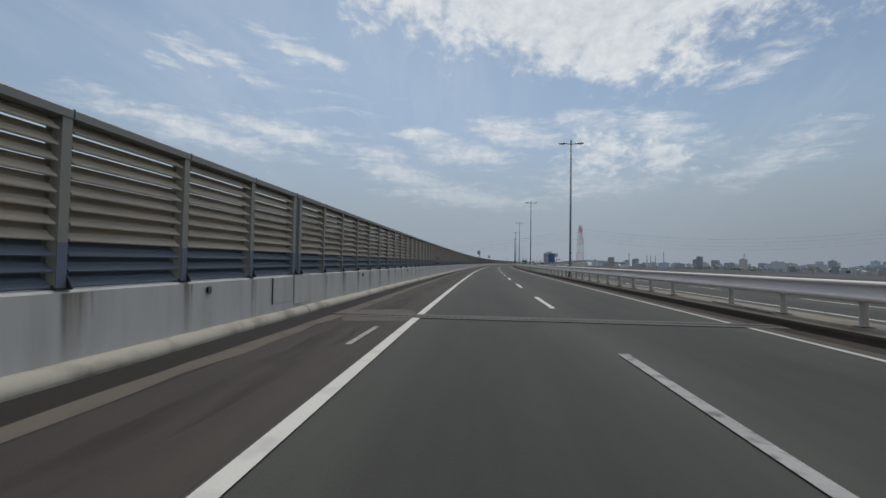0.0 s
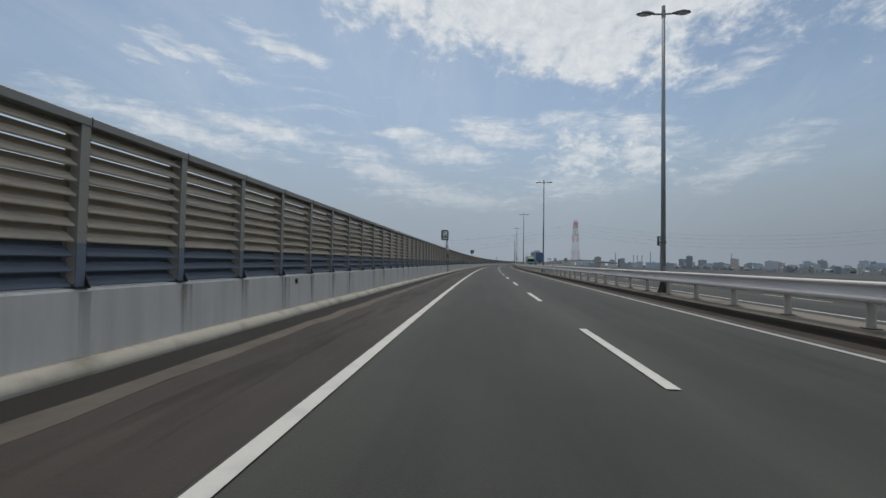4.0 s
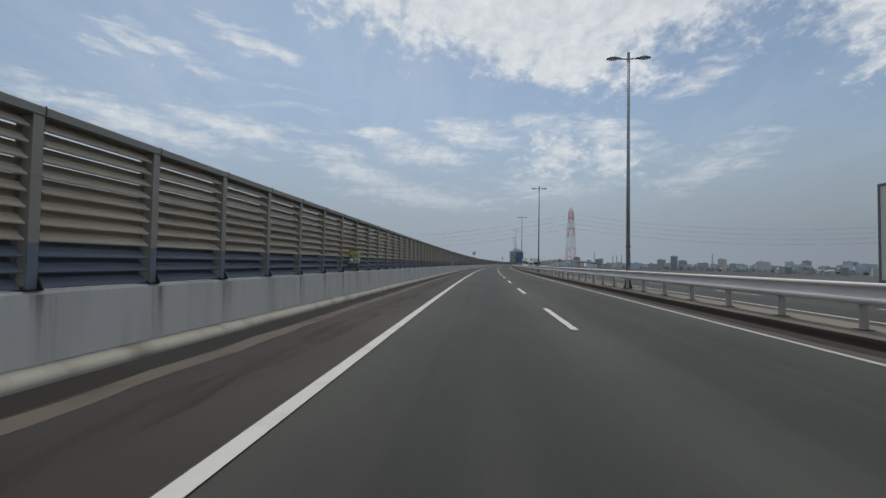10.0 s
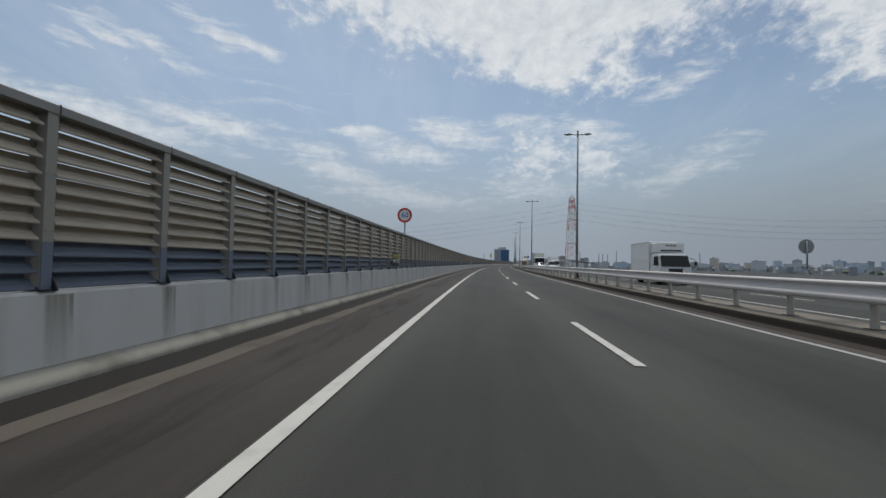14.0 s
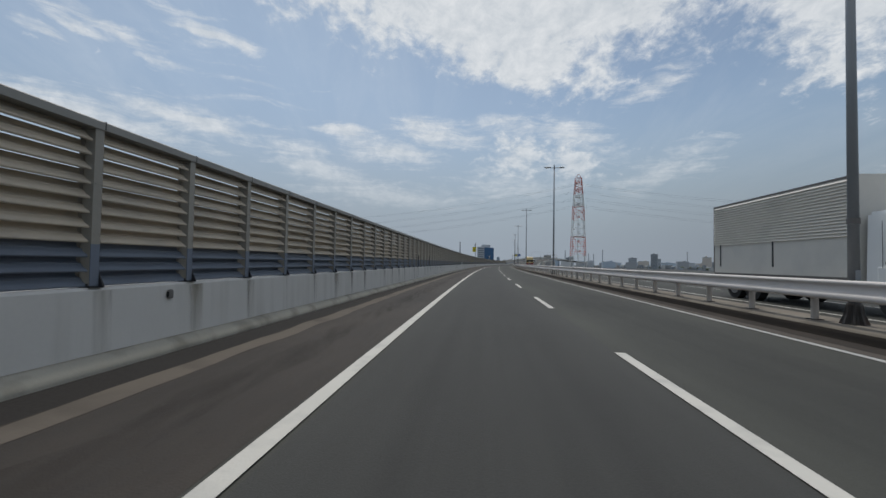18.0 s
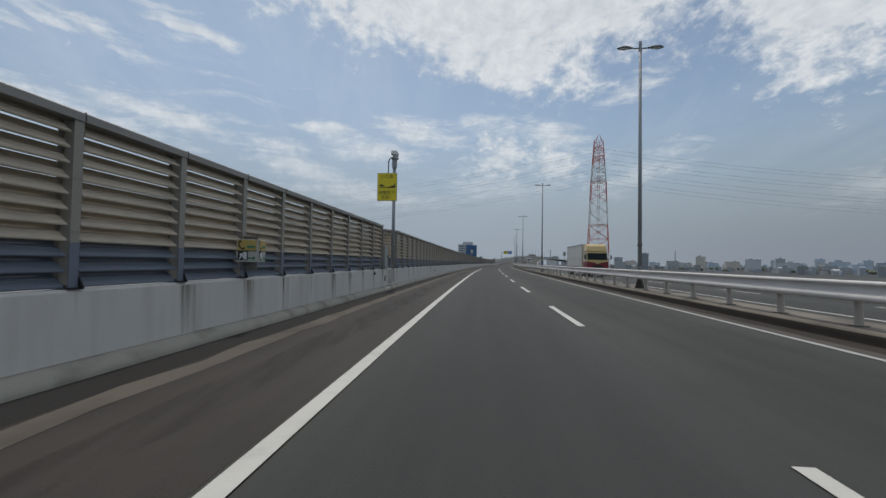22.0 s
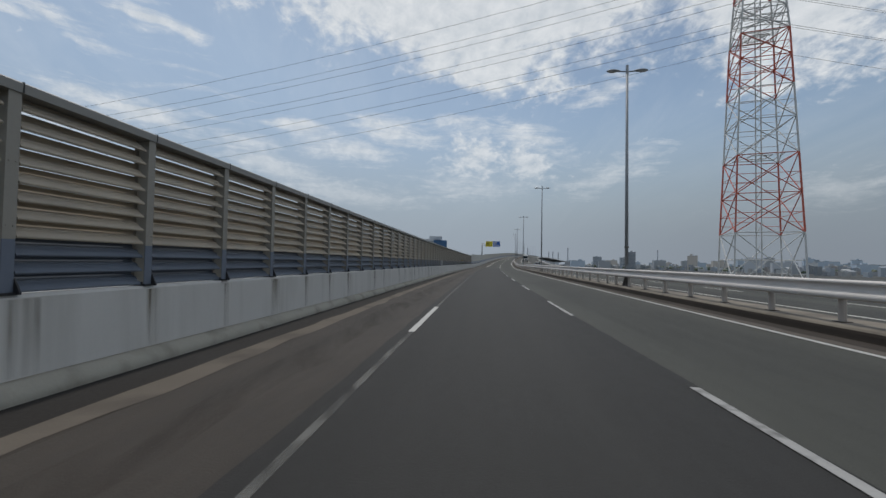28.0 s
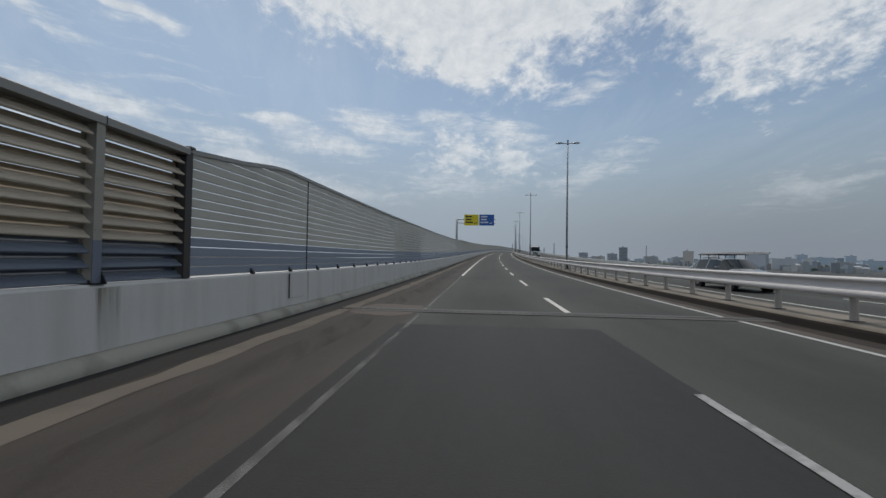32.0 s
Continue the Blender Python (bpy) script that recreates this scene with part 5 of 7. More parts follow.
for s in (522.1, 523.6):
    e = thing("wall_box", seat(s, -4.34, 0.0), "small white framed hatch on the parapet", "box")
    slab("frame", 0.0, 0.03, -0.2, 0.2, 0.4, 0.6, PIPE, e, 0.005)
    slab("door", 0.03, 0.04, -0.17, 0.17, 0.42, 0.58, CONCRETE, e)

# bare mast behind the barrier
e = thing("steel_mast", seat(489.15, -5.25, 0.0), "plain dark grey steel mast behind the noise barrier", "pole")
bm = bmesh.new()
tube(bm, (0, 0, 0), (0, 0, 5.08), 0.085, 0.082, 14)
part("shaft", bm, MAST, e, smooth=True)
bm = bmesh.new()
tube(bm, (0, 0, 5.08), (0, 0, 5.12), 0.092, 0.08, 14)
part("cap", bm, MAST, e)
# slim camera post in the median
e = thing("camera_post", seat(483.8, 7.1, Z_MEDIAN), "slim dark post with a small camera in the median", "post")
bm = bmesh.new()
tube(bm, (0, 0, 0), (0, 0, 1.6), 0.04, 0.035, 10)
part("shaft", bm, POLE, e)
slab("camera_head", 0.0, 0.28, -0.05, 0.05, 1.3, 1.4, PIPE, e, 0.02)

# overhead direction sign on a bracket arm
e = thing("gantry_sign", seat(815, 0, 0.0), "yellow and blue overhead direction boards on a grey bracket arm", "sign")
bm = bmesh.new()
tube(bm, (-6.4, 0.3, 0.5), (-6.4, 0.3, 7.9), 0.22, 0.2, 14)
part("column", bm, SIGN_BACK, e, smooth=True)
for z in (7.1, 7.8):
    bm = bmesh.new()
    tube(bm, (-6.4, 0.3, z), (1.2, 0.3, z), 0.1, 0.09, 12)
    part("arm", bm, SIGN_BACK, e)
for x0, x1, ma, n in ((-4.9, -2.1, SIGN_YELLOW, "yellow_board"), (-1.95, 0.9, SIGN_BLUE, "blue_board")):
    b = slab(n, x0, x1, -0.02, 0.05, 6.6, 8.75, ma, e, 0.01)
    ink = SIGN_BLACK if ma is SIGN_YELLOW else SIGN_WHITE
    for i, (a, c) in enumerate(((0.25, 1.3), (0.3, 1.1), (0.2, 1.5))):
        slab("text_bar", x0 + a, x0 + a + c, -0.03, -0.02, 8.2 - 0.55 * i, 8.45 - 0.55 * i, ink, b)
    bm = bmesh.new()
    prism(bm, [(x0 + 1.7, 6.9), (x0 + 2.4, 7.05), (x0 + 2.55, 7.4), (x0 + 2.3, 7.2)], -0.03, -0.02)
    part("arrow_symbol", bm, ink, b)

# small fixtures along the wall
for s in (6.46, 15.25, 24.4, 97.5, 125.6, 196.5, 249.3, 306.3, 354, 380.1, 415.55, 451.9, 484.07, 520.2, 537.9, 554.05, 588.7, 611, 702.4, 707.0, 717.1):
    e = thing("reflector", seat(s, -4.352, 0.7), "small grey reflector box fixed to the parapet", "reflector", "parapet reflectors")
    slab("case", -0.004, 0.045, -0.045, 0.045, 0.0, 0.13, PIPE, e, 0.028)
    slab("lens", 0.004, 0.036, -0.05, -0.044, 0.03, 0.10, GREEN if s in (125.6, 249.3, 588.7) else GLASS, e)
for s, z0, z1 in ((81.6, 0.96, 1.40), (181.5, 0.97, 1.40), (282.1, 0.98, 1.42), (387.7, 0.98, 1.4), (482.8, 0.96, 1.36), (583.1, 0.94, 1.40), (682.7, 0.98, 1.42)):
    e = thing("marker_plate", seat(s, -4.37, 0.0), "white kilometre plate with dark figures", "marker", "marker plates")
    h = (z1 - z0) / 2
    for q in range(2):
        p_ = slab("plate", -0.1, 0.1, -0.012, 0.0, z0 + q * h, z0 + (q + 1) * h - 0.02, SIGN_WHITE, e, 0.004)
        slab("text_bar", -0.06, 0.06, -0.016, -0.012, z0 + q * h + 0.05, z0 + q * h + 0.08, SIGN_BLACK, p_)
        slab("text_bar", -0.05, 0.05, -0.016, -0.012, z0 + q * h + 0.12, z0 + q * h + 0.16, SIGN_BLACK, p_)
    slab("bracket", -0.03, 0.03, 0.0, 0.03, z0 - 0.1, z1, PIPE, e)


for z in (0.655, 0.32):
    e = thing("wall_socket", seat(488.87, -4.353, 0.0), "small dark framed socket on the parapet", "socket", "parapet sockets")
    slab("frame", -0.006, 0.014, -0.14, 0.14, z, z + 0.09, PIPE, e, 0.006)
    for y in (-0.075, 0.065):
        slab("cover", 0.014, 0.02, y - 0.045, y + 0.045, z + 0.015, z + 0.075, BLACK, e, 0.003)


def arrow(x0, x1, z, k, material, parent):
    """A flat arrow from x0 to x1."""
    bm = bmesh.new()
    d = math.copysign(k, x1 - x0)
    prism(bm, [(x0, z - 0.18 * k), (x1 - 0.5 * d, z - 0.18 * k), (x1 - 0.75 * d, z - 0.6 * k), (x1 - 0.45 * d, z - 0.6 * k), (x1, z), (x1 - 0.45 * d, z + 0.6 * k), (x1 - 0.75 * d, z + 0.6 * k), (x1 - 0.5 * d, z + 0.18 * k), (x0, z + 0.18 * k)], -0.019, -0.0155)
    return part("arrow", bm, material, parent)


def exit_field(x0, z0, k, parent):
    """Black square with a white doorway symbol."""
    f = slab("pictogram_field", x0, x0 + k, -0.0155, -0.012, z0, z0 + k, SIGN_BLACK, parent)
    slab("door_symbol", x0 + 0.55 * k, x0 + 0.88 * k, -0.018, -0.0155, z0 + 0.1 * k, z0 + 0.88 * k, SIGN_WHITE, parent)
    bm = bmesh.new()
    prism(bm, [(x0 + 0.10 * k, z0 + 0.1 * k), (x0 + 0.2 * k, z0 + 0.1 * k), (x0 + 0.4 * k, z0 + 0.4 * k), (x0 + 0.6 * k, z0 + 0.25 * k), (x0 + 0.66 * k, z0 + 0.32 * k), (x0 + 0.52 * k, z0 + 0.5 * k), (x0 + 0.5 * k, z0 + 0.75 * k), (x0 + 0.3 * k, z0 + 0.75 * k), (x0 + 0.15 * k, z0 + 0.55 * k), (x0 + 0.28 * k, z0 + 0.45 * k)], -0.021, -0.0182)
    part("symbol_shape", bm, SIGN_WHITE, parent)
    return f


def wedge_sign(s, z0, h, w, style, label, back=False):
    """Two plates that meet in a V in front of a barrier post."""
    e = thing("guide_sign", seat(s, -4.36, z0), label, "sign", "emergency guide signs")
    slab("bracket", -0.06, 0.25, -0.02, 0.02, -0.16, 0.05, PIPE, e)
    slab("upper_bracket", -0.06, 0.25, -0.02, 0.02, h - 0.05, h + 0.06, PIPE, e)
    for theta, flip in ((18, False), (98, True)):
        t = radians(theta)
        d = Vector((math.cos(t), math.sin(t), 0))
        mid = Vector((w - 0.06, -0.05, 0)) + d * (w / 2 + 0.01) * (1 if flip else -1)
        p_ = slab("plate", -w / 2, w / 2, -0.012, 0.012, 0.0, h, SIGN_DULL, e, 0.008)
        p_.matrix_basis = Matrix.Translation(mid) @ Matrix.Rotation(t, 4, "Z")
        if style == "exit":
            exit_field(-0.09, h - 0.22, 0.18, p_)
            text_part("400m", 0.075, face(0, -0.014, 0.26), SIGN_BLACK, p_)
            arrow(-0.08, 0.08, 0.11, 0.09, SIGN_BLACK, p_)
        elif style == "both":
            slab("phone_field", -w / 2 + 0.01, w / 2 - 0.01, -0.0155, -0.012, h * 0.5, h - 0.01, PHONE_PALE, p_)
            q = handset(p_, 0.0, 0.0, 0.32)
            q.matrix_basis = Matrix.Translation((-w * 0.26, -0.017, h * 0.75))
            slab("text_bar", 0.0, w / 2 - 0.03, -0.019, -0.0155, h * 0.62, h * 0.72, ARROW_GREEN, p_)
            if back:
                exit_field(w / 2 - 0.02 - h * 0.42, 0.03, h * 0.42, p_)
                arrow(0.0, -w / 2 + 0.03, h * 0.17, 0.07, ARROW_GREEN, p_)
            else:
                exit_field(-w / 2 + 0.02, 0.03, h * 0.42, p_)
                arrow(0.02, w / 2 - 0.02, h * 0.17, 0.07, ARROW_GREEN, p_)
            slab("seam", -w / 2, w / 2, -0.0165, -0.0118, h * 0.49 - 0.006, h * 0.49 + 0.006, BLACK, p_)
        else:
            slab("phone_field", -0.15, 0.15, -0.0155, -0.012, h - 0.34, h - 0.03, PHONE_PALE, p_)
            q = handset(p_, 0.0, 0.0, 0.5)
            q.matrix_basis = Matrix.Translation((0.02, -0.017, h - 0.18))
            slab("text_bar", -0.14, 0.06, -0.0155, -0.012, h - 0.47, h - 0.40, PIPE, p_)
            arrow(-0.13, 0.14, h - 0.56, 0.1, ARROW_GREEN, p_)
            slab("seam", -w / 2, w / 2, -0.014, -0.0118, h * 0.5 - 0.008, h * 0.5 + 0.008, BLACK, p_)
            exit_field(-0.12, h * 0.5 - 0.28, 0.22, p_)
            slab("text_bar", -0.1, 0.12, -0.0155, -0.012, h * 0.5 - 0.42, h * 0.5 - 0.35, PIPE, p_)
            arrow(-0.14, 0.15, 0.09, 0.1, ARROW_GREEN, p_)
    return e


# guide sign yellow and white are dulled to hold the plates' shade
PHONE_PALE = plain("shaded_sign_yellow", (0.50, 0.37, 0.10), 0.45)
SIGN_DULL = mat("shaded_sign_white", (0.50, 0.50, 0.46), 0.5, vary=0.12, scale=3, fine=25, bump=0.03, stain=(0.3, 0.29, 0.24), stain_scale=4, stain_amount=0.5)
ARROW_GREEN = plain("arrow_green", (0.04, 0.22, 0.13), 0.45)
wedge_sign(211.25, 1.17, 0.60, 0.23, "exit", "white emergency exit distance sign on a barrier post")
wedge_sign(411.5, 1.10, 1.29, 0.40, "tall", "tall white and yellow phone and exit sign on a barrier post")
for s in (38.9, 238.2, 337.3, 510.8, 710.5):
    wedge_sign(s, 1.22, 0.41, 0.34, "both", "small yellow and white phone and exit sign on the barrier", s < 100)
e = thing("wall_box", seat(139.0, -4.352, 0.0), "upright grey framed hatch on the parapet", "box")
slab("frame", 0.0, 0.03, -0.11, 0.11, 0.44, 0.78, PIPE, e, 0.005)
slab("door", 0.03, 0.036, -0.08, 0.08, 0.47, 0.75, CABINET, e)
# dark slatted cover on the barrier, and bolts in the parapet
e = thing("cover_panel", seat(584.65, -4.37, 0.92), "dark blue-grey slatted metal cover on the barrier", "cover panel")
for q in range(7):
    bm = bmesh.new()
    prism(bm, [(0.0, 0.03 + 0.147 * q), (0.05, 0.03 + 0.147 * q), (0.062, 0.05 + 0.147 * q), (0.045, 0.174 + 0.147 * q), (0.0, 0.174 + 0.147 * q)], -0.31, 0.31)
    part("cover_slat", bm, MAST, e)
slab("top_rail", -0.01, 0.05, -0.2, 0.26, 1.065, 1.09, BLACK, e)
for y in (-0.12, 0.16):
    slab("hanger", -0.01, 0.02, y - 0.015, y + 0.015, 1.09, 1.16, BLACK, e)
for s, z in ((583.5, 0.8), (583.5, 0.52), (584.7, 0.41), (585.1, 0.39), (585.1, 0.76), (181.95, 0.78), (181.95, 0.6)):
    bm = bmesh.new()
    tube(bm, (0.0, 0, z), (0.03, 0, z), 0.026, 0.022, 8)
    o = part("anchor_bolt", bm, BLACK)
    o.matrix_world = seat(s, -4.357, 0.0)
    tagged(o, "small dark anchor bolt in the parapet face", "bolt", "anchor bolts")
for s in (159.6, 164.4, 438.45, 443.8, 717.15, 722.4):
    e = thing("hose_valve", seat(s, -4.36, 0.92), "dull standpipe with a tap in front of the barrier", "valve", "standpipes")
    bm = bmesh.new()
    tube(bm, (0, 0, 0), (0, 0, 0.82), 0.02, 0.02, 10)
    part("pipe", bm, FOOT, e)
    bm = bmesh.new()
    tube(bm, (0, 0, 0.62), (0.0, 0.16, 0.60), 0.028, 0.03, 10)
    tube(bm, (0.0, 0.16, 0.58), (0.0, 0.26, 0.68), 0.035, 0.03, 10)
    tube(bm, (-0.05, -0.04, 0.66), (0.05, 0.05, 0.66), 0.012, 0.012, 8)
    part("tap", bm, PIPE, e)
for s in (9.4, 160.0, 439.2, 445.0, 742.0):
    e = thing("drain_inlet", seat(s, -4.17, 0.0), "dark slot drain cut into the kerb", "drain", "kerb drains")
    slab("opening", -0.03, 0.004, -0.08, 0.08, 0.012, 0.03, BLACK, e)
    slab("lintel", -0.06, 0.003, -0.22, 0.22, 0.035, 0.05, KERB, e, 0.005)
for s in (9.0, 741.6):
    e = thing("parapet_hatch", seat(s, -4.338, 0.0), "grey cover plate over the parapet joint", "cover plate")
    slab("plate", -0.004, 0.012, -0.45, 0.45, 0.33, 0.88, CONCRETE, e, 0.004)
    slab("edge", 0.0, 0.014, -0.47, -0.45, 0.33, 0.88, BLACK, e)
e = thing("cable_duct", seat(11.2, 6.56, 0.243), "thin pale pipes lying on the median kerb", "pipe")
for x, l in ((0.0, 1.7), (0.16, 1.2)):
    bm = bmesh.new()
    tube(bm, (x, -1.0, 0.03), (x + 0.1, -1.0 + l * 1.6, 0.03), 0.025, 0.025, 8)
    part("pipe", bm, KERB, e)

e = thing("wall_box", seat(540.6, -4.345, 0.0), "grey framed plate fixed to the parapet", "box")
slab("frame", 0.0, 0.03, -0.26, 0.26, 0.45, 0.66, PIPE, e, 0.005)
slab("door", 0.03, 0.04, -0.22, 0.22, 0.48, 0.63, CONCRETE, e)
e = thing("camera_post", seat(738.97, 7.1, Z_MEDIAN), "slim dark post with a small camera in the median", "post")
bm = bmesh.new()
tube(bm, (0, 0, 0), (0, 0, 1.75), 0.04, 0.035, 10)
part("shaft", bm, POLE, e)
slab("camera_head", -0.26, 0.0, -0.05, 0.05, 1.5, 1.6, PIPE, e, 0.02)
slab("bracket", -0.1, 0.06, -0.03, 0.03, 1.52, 1.56, PIPE, e)
# dark drain covers let into the median top
for s in (215.0, 342.0, 422.6, 447.2, 451.0, 534.2, 732.2, 735.0):
    e = thing("drain_cover", seat(s, 7.0, 0.164), "dark slotted cover let into the median top", "drain cover", "median drain covers")
    slab("frame", -0.2, 0.2, -0.45, 0.45, 0.0, 0.014, PIPE, e)
    for q in range(5):
        slab("slot", -0.16, 0.16, -0.4 + q * 0.17, -0.29 + q * 0.17, 0.014, 0.018, BLACK, e)


# ---- vehicles ----
def wheel(parent, x, y, r, w):
    bm = bmesh.new()
    tube(bm, (x - w / 2, y, r), (x + w / 2, y, r), r, r, 22)
    t = part("wheel", bm, RUBBER, parent)
    bm = bmesh.new()
    tube(bm, (x - w / 2 - 0.01, y, r), (x + w / 2 + 0.01, y, r), r * 0.6, r * 0.6, 16)
    part("rim", bm, RIM, t, "grey wheel rim")


def hull(name, profile, w0, w1, material, parent, label="", bevel=0.05, zt=None):
    """A car-like body: a side outline (y, z) given width; narrower towards the top."""
    bm = bmesh.new()
    zs = [z for y, z in profile]
    lo, hi = min(zs), max(zs)
    rings = []
    for k in (-1, 1):
        rings.append([bm.verts.new((k * (w0 + (w1 - w0) * (z - lo) / (hi - lo)) / 2, y, z)) for y, z in profile])
    n = len(profile)
    for i in range(n):
        j = (i + 1) % n
        bm.faces.new((rings[0][i], rings[0][j], rings[1][j], rings[1][i]))
    bm.faces.new(rings[0][::-1])
    bm.faces.new(rings[1])
    bmesh.ops.bevel(bm, geom=list(bm.edges), offset=bevel, segments=2, affect="EDGES")
    return part(name, bm, material, parent, label, smooth=False)


def car(s, u, paint, label, kind="wagon", rack=False):
    """A car coming towards the eye: its nose looks back down the road (local -y)."""
    e = thing("car", seat(s, u, 0.0), label, "car", "oncoming cars")
    H, zb, cowl, header, w = {"van": (1.86, 1.08, -1.55, -0.72, 0.88), "suv": (1.66, 1.04, -1.2, -0.42, 0.90), "wagon": (1.47, 0.93, -1.15, -0.35, 0.84)}[kind]
    B = header + 0.95
    D = B + 1.05
    # stations along the car: place, crown, belt, half width, roof half width, side kind
    st = [(-2.32, 0.60, 0.52, w - 0.22, 0.45, ""), (-2.25, 0.74, 0.66, w - 0.10, 0.58, ""), (-2.0, 0.86, 0.78, w - 0.03, 0.66, ""),
          (cowl - 0.3, zb - 0.02, zb - 0.09, w, w - 0.12, ""), (cowl, zb + 0.05, zb - 0.02, w, w - 0.13, "pillar"),
          (header, H - 0.06, zb, w, w - 0.25, "glass"), (B - 0.55, H - 0.01, zb + 0.01, w, w - 0.23, "glass"), (B, H, zb + 0.015, w, w - 0.23, "pillar"),
          (B + 0.09, H, zb + 0.015, w, w - 0.23, "glass"), (D, H - 0.01, zb + 0.02, w, w - 0.23, "pillar"), (D + 0.1, H - 0.02, zb + 0.03, w, w - 0.23, "glass"),
          (2.0, H - 0.09, zb + 0.05, w - 0.01, w - 0.25, "pillar"), (2.22, zb + 0.12, zb + 0.06, w - 0.04, w - 0.16, ""), (2.32, 0.62, 0.56, w - 0.10, w - 0.2, "")]
    rings = []
    for y, zt, z3, hw, rw, q in st:
        low = 0.30 if abs(y) > 2.2 else 0.22
        half = [(hw - 0.1, low), (hw - 0.01, low + 0.14), (hw, (z3 + 0.45) / 2), (hw - 0.02, z3), (rw + 0.02, zt - 0.075), (rw - 0.12, zt - 0.015), (0.0, zt)]
        rings.append([(x, y, z) for x, z in half] + [(-x, y, z) for x, z in half[-2::-1]])
    n = len(rings[0])
    verts = [v for r in rings for v in r]
    skins = {"body": [], "windscreen": [], "side_window": []}
    panes = []
    for i in range(len(rings) - 1):
        for j in range(n - 1):
            f = (i * n + j, i * n + j + 1, (i + 1) * n + j + 1, (i + 1) * n + j)
            if i == 4 and 4 <= j <= 7:
                skins["windscreen"].append(f)
            elif (st[i][5] == "glass" or i == 4) and j in (3, 8):
                panes.append(f)
            else:
                skins["body"].append(f)
        skins["body"].append((i * n, (i + 1) * n, (i + 1) * n + n - 1, i * n + n - 1))
    skins["body"] += [tuple(range(n)), tuple((len(rings) - 1) * n + j for j in range(n))[::-1]]

    def skin(name, faces, material, parent, grow=0.0):
        used = sorted({v for f in faces for v in f})
        at_ = {v: k for k, v in enumerate(used)}
        bm = bmesh.new()
        vs = [bm.verts.new(verts[v]) for v in used]
        for f in faces:
            bm.faces.new([vs[at_[v]] for v in f])
        o = part(name, bm, material, parent)
        o.data.shade_smooth()
        o.data.set_sharp_from_angle(angle=radians(38))
        return o

    body = skin("body", skins["body"], paint, e)
    skin("windscreen", skins["windscreen"], GLASS, body)
    for f in panes:
        skin("side_window", [f], GLASS, body)
    for k in (-1, 1):
        bm = bmesh.new()
        box(bm, k * (w - 0.28) - 0.19, k * (w - 0.28) + 0.19, -2.31, -2.1, 0.66, 0.80, 0.04)
        part("headlight", bm, SIGN_WHITE, body, "clear headlight")
        bm = bmesh.new()
        box(bm, k * (w + 0.1) - 0.1, k * (w + 0.1) + 0.1, cowl + 0.45, cowl + 0.6, zb + 0.0, zb + 0.15, 0.04)
        part("door_mirror", bm, paint, body)
        for y in (B, D + 0.05):
            slab("door_seam", min(k * w, k * (w + 0.003)), max(k * w, k * (w + 0.003)), y - 0.008, y + 0.008, 0.42, zb - 0.08, BLACK, body)
        for y in (B - 0.18, D - 0.15):
            slab("door_handle", min(k * w, k * (w + 0.025)), max(k * w, k * (w + 0.025)), y - 0.1, y + 0.1, zb - 0.2, zb - 0.165, paint, body, 0.008)
        for y in (-1.42, 1.38):
            bm = bmesh.new()
            tube(bm, (k * (w - 0.2), y, 0.34), (k * (w + 0.002), y, 0.34), 0.385, 0.385, 24)
            part("wheel_arch", bm, BLACK, body)
            wheel(e, k * (w - 0.10), y, 0.325, 0.215)
    slab("grille", -0.42, 0.42, -2.34, -2.25, 0.56, 0.66, BLACK, body, 0.01)
    slab("lower_grille", -0.6, 0.6, -2.335, -2.25, 0.32, 0.44, BLACK, body, 0.01)
    slab("number_plate", -0.17, 0.17, -2.345, -2.335, 0.45, 0.54, SIGN_WHITE, body)
    if rack:
        for y in (-0.1, 0.8, 1.6):
            bm = bmesh.new()
            tube(bm, (-0.6, y, H - 0.06), (-0.6, y, H + 0.16), 0.02, 0.02, 6)
            tube(bm, (0.6, y, H - 0.06), (0.6, y, H + 0.16), 0.02, 0.02, 6)
            tube(bm, (-0.7, y, H + 0.16), (0.7, y, H + 0.16), 0.025, 0.025, 6)
            part("roof_bar", bm, BLACK, e)
        ld = thing("ladder", seat(s, u, H + 0.185), "pale aluminium ladder carried on the roof", "ladder")
        for x in (-0.3, 0.3):
            bm = bmesh.new()
            box(bm, x - 0.025, x + 0.025, -2.3, 2.2, 0.0, 0.08, 0.008)
            part("stile", bm, GALV, ld)
        for k in range(12):
            bm = bmesh.new()
            tube(bm, (-0.3, -2.1 + k * 0.38, 0.04), (0.3, -2.1 + k * 0.38, 0.04), 0.018, 0.018, 6)
            part("rung", bm, GALV, ld)
    return e


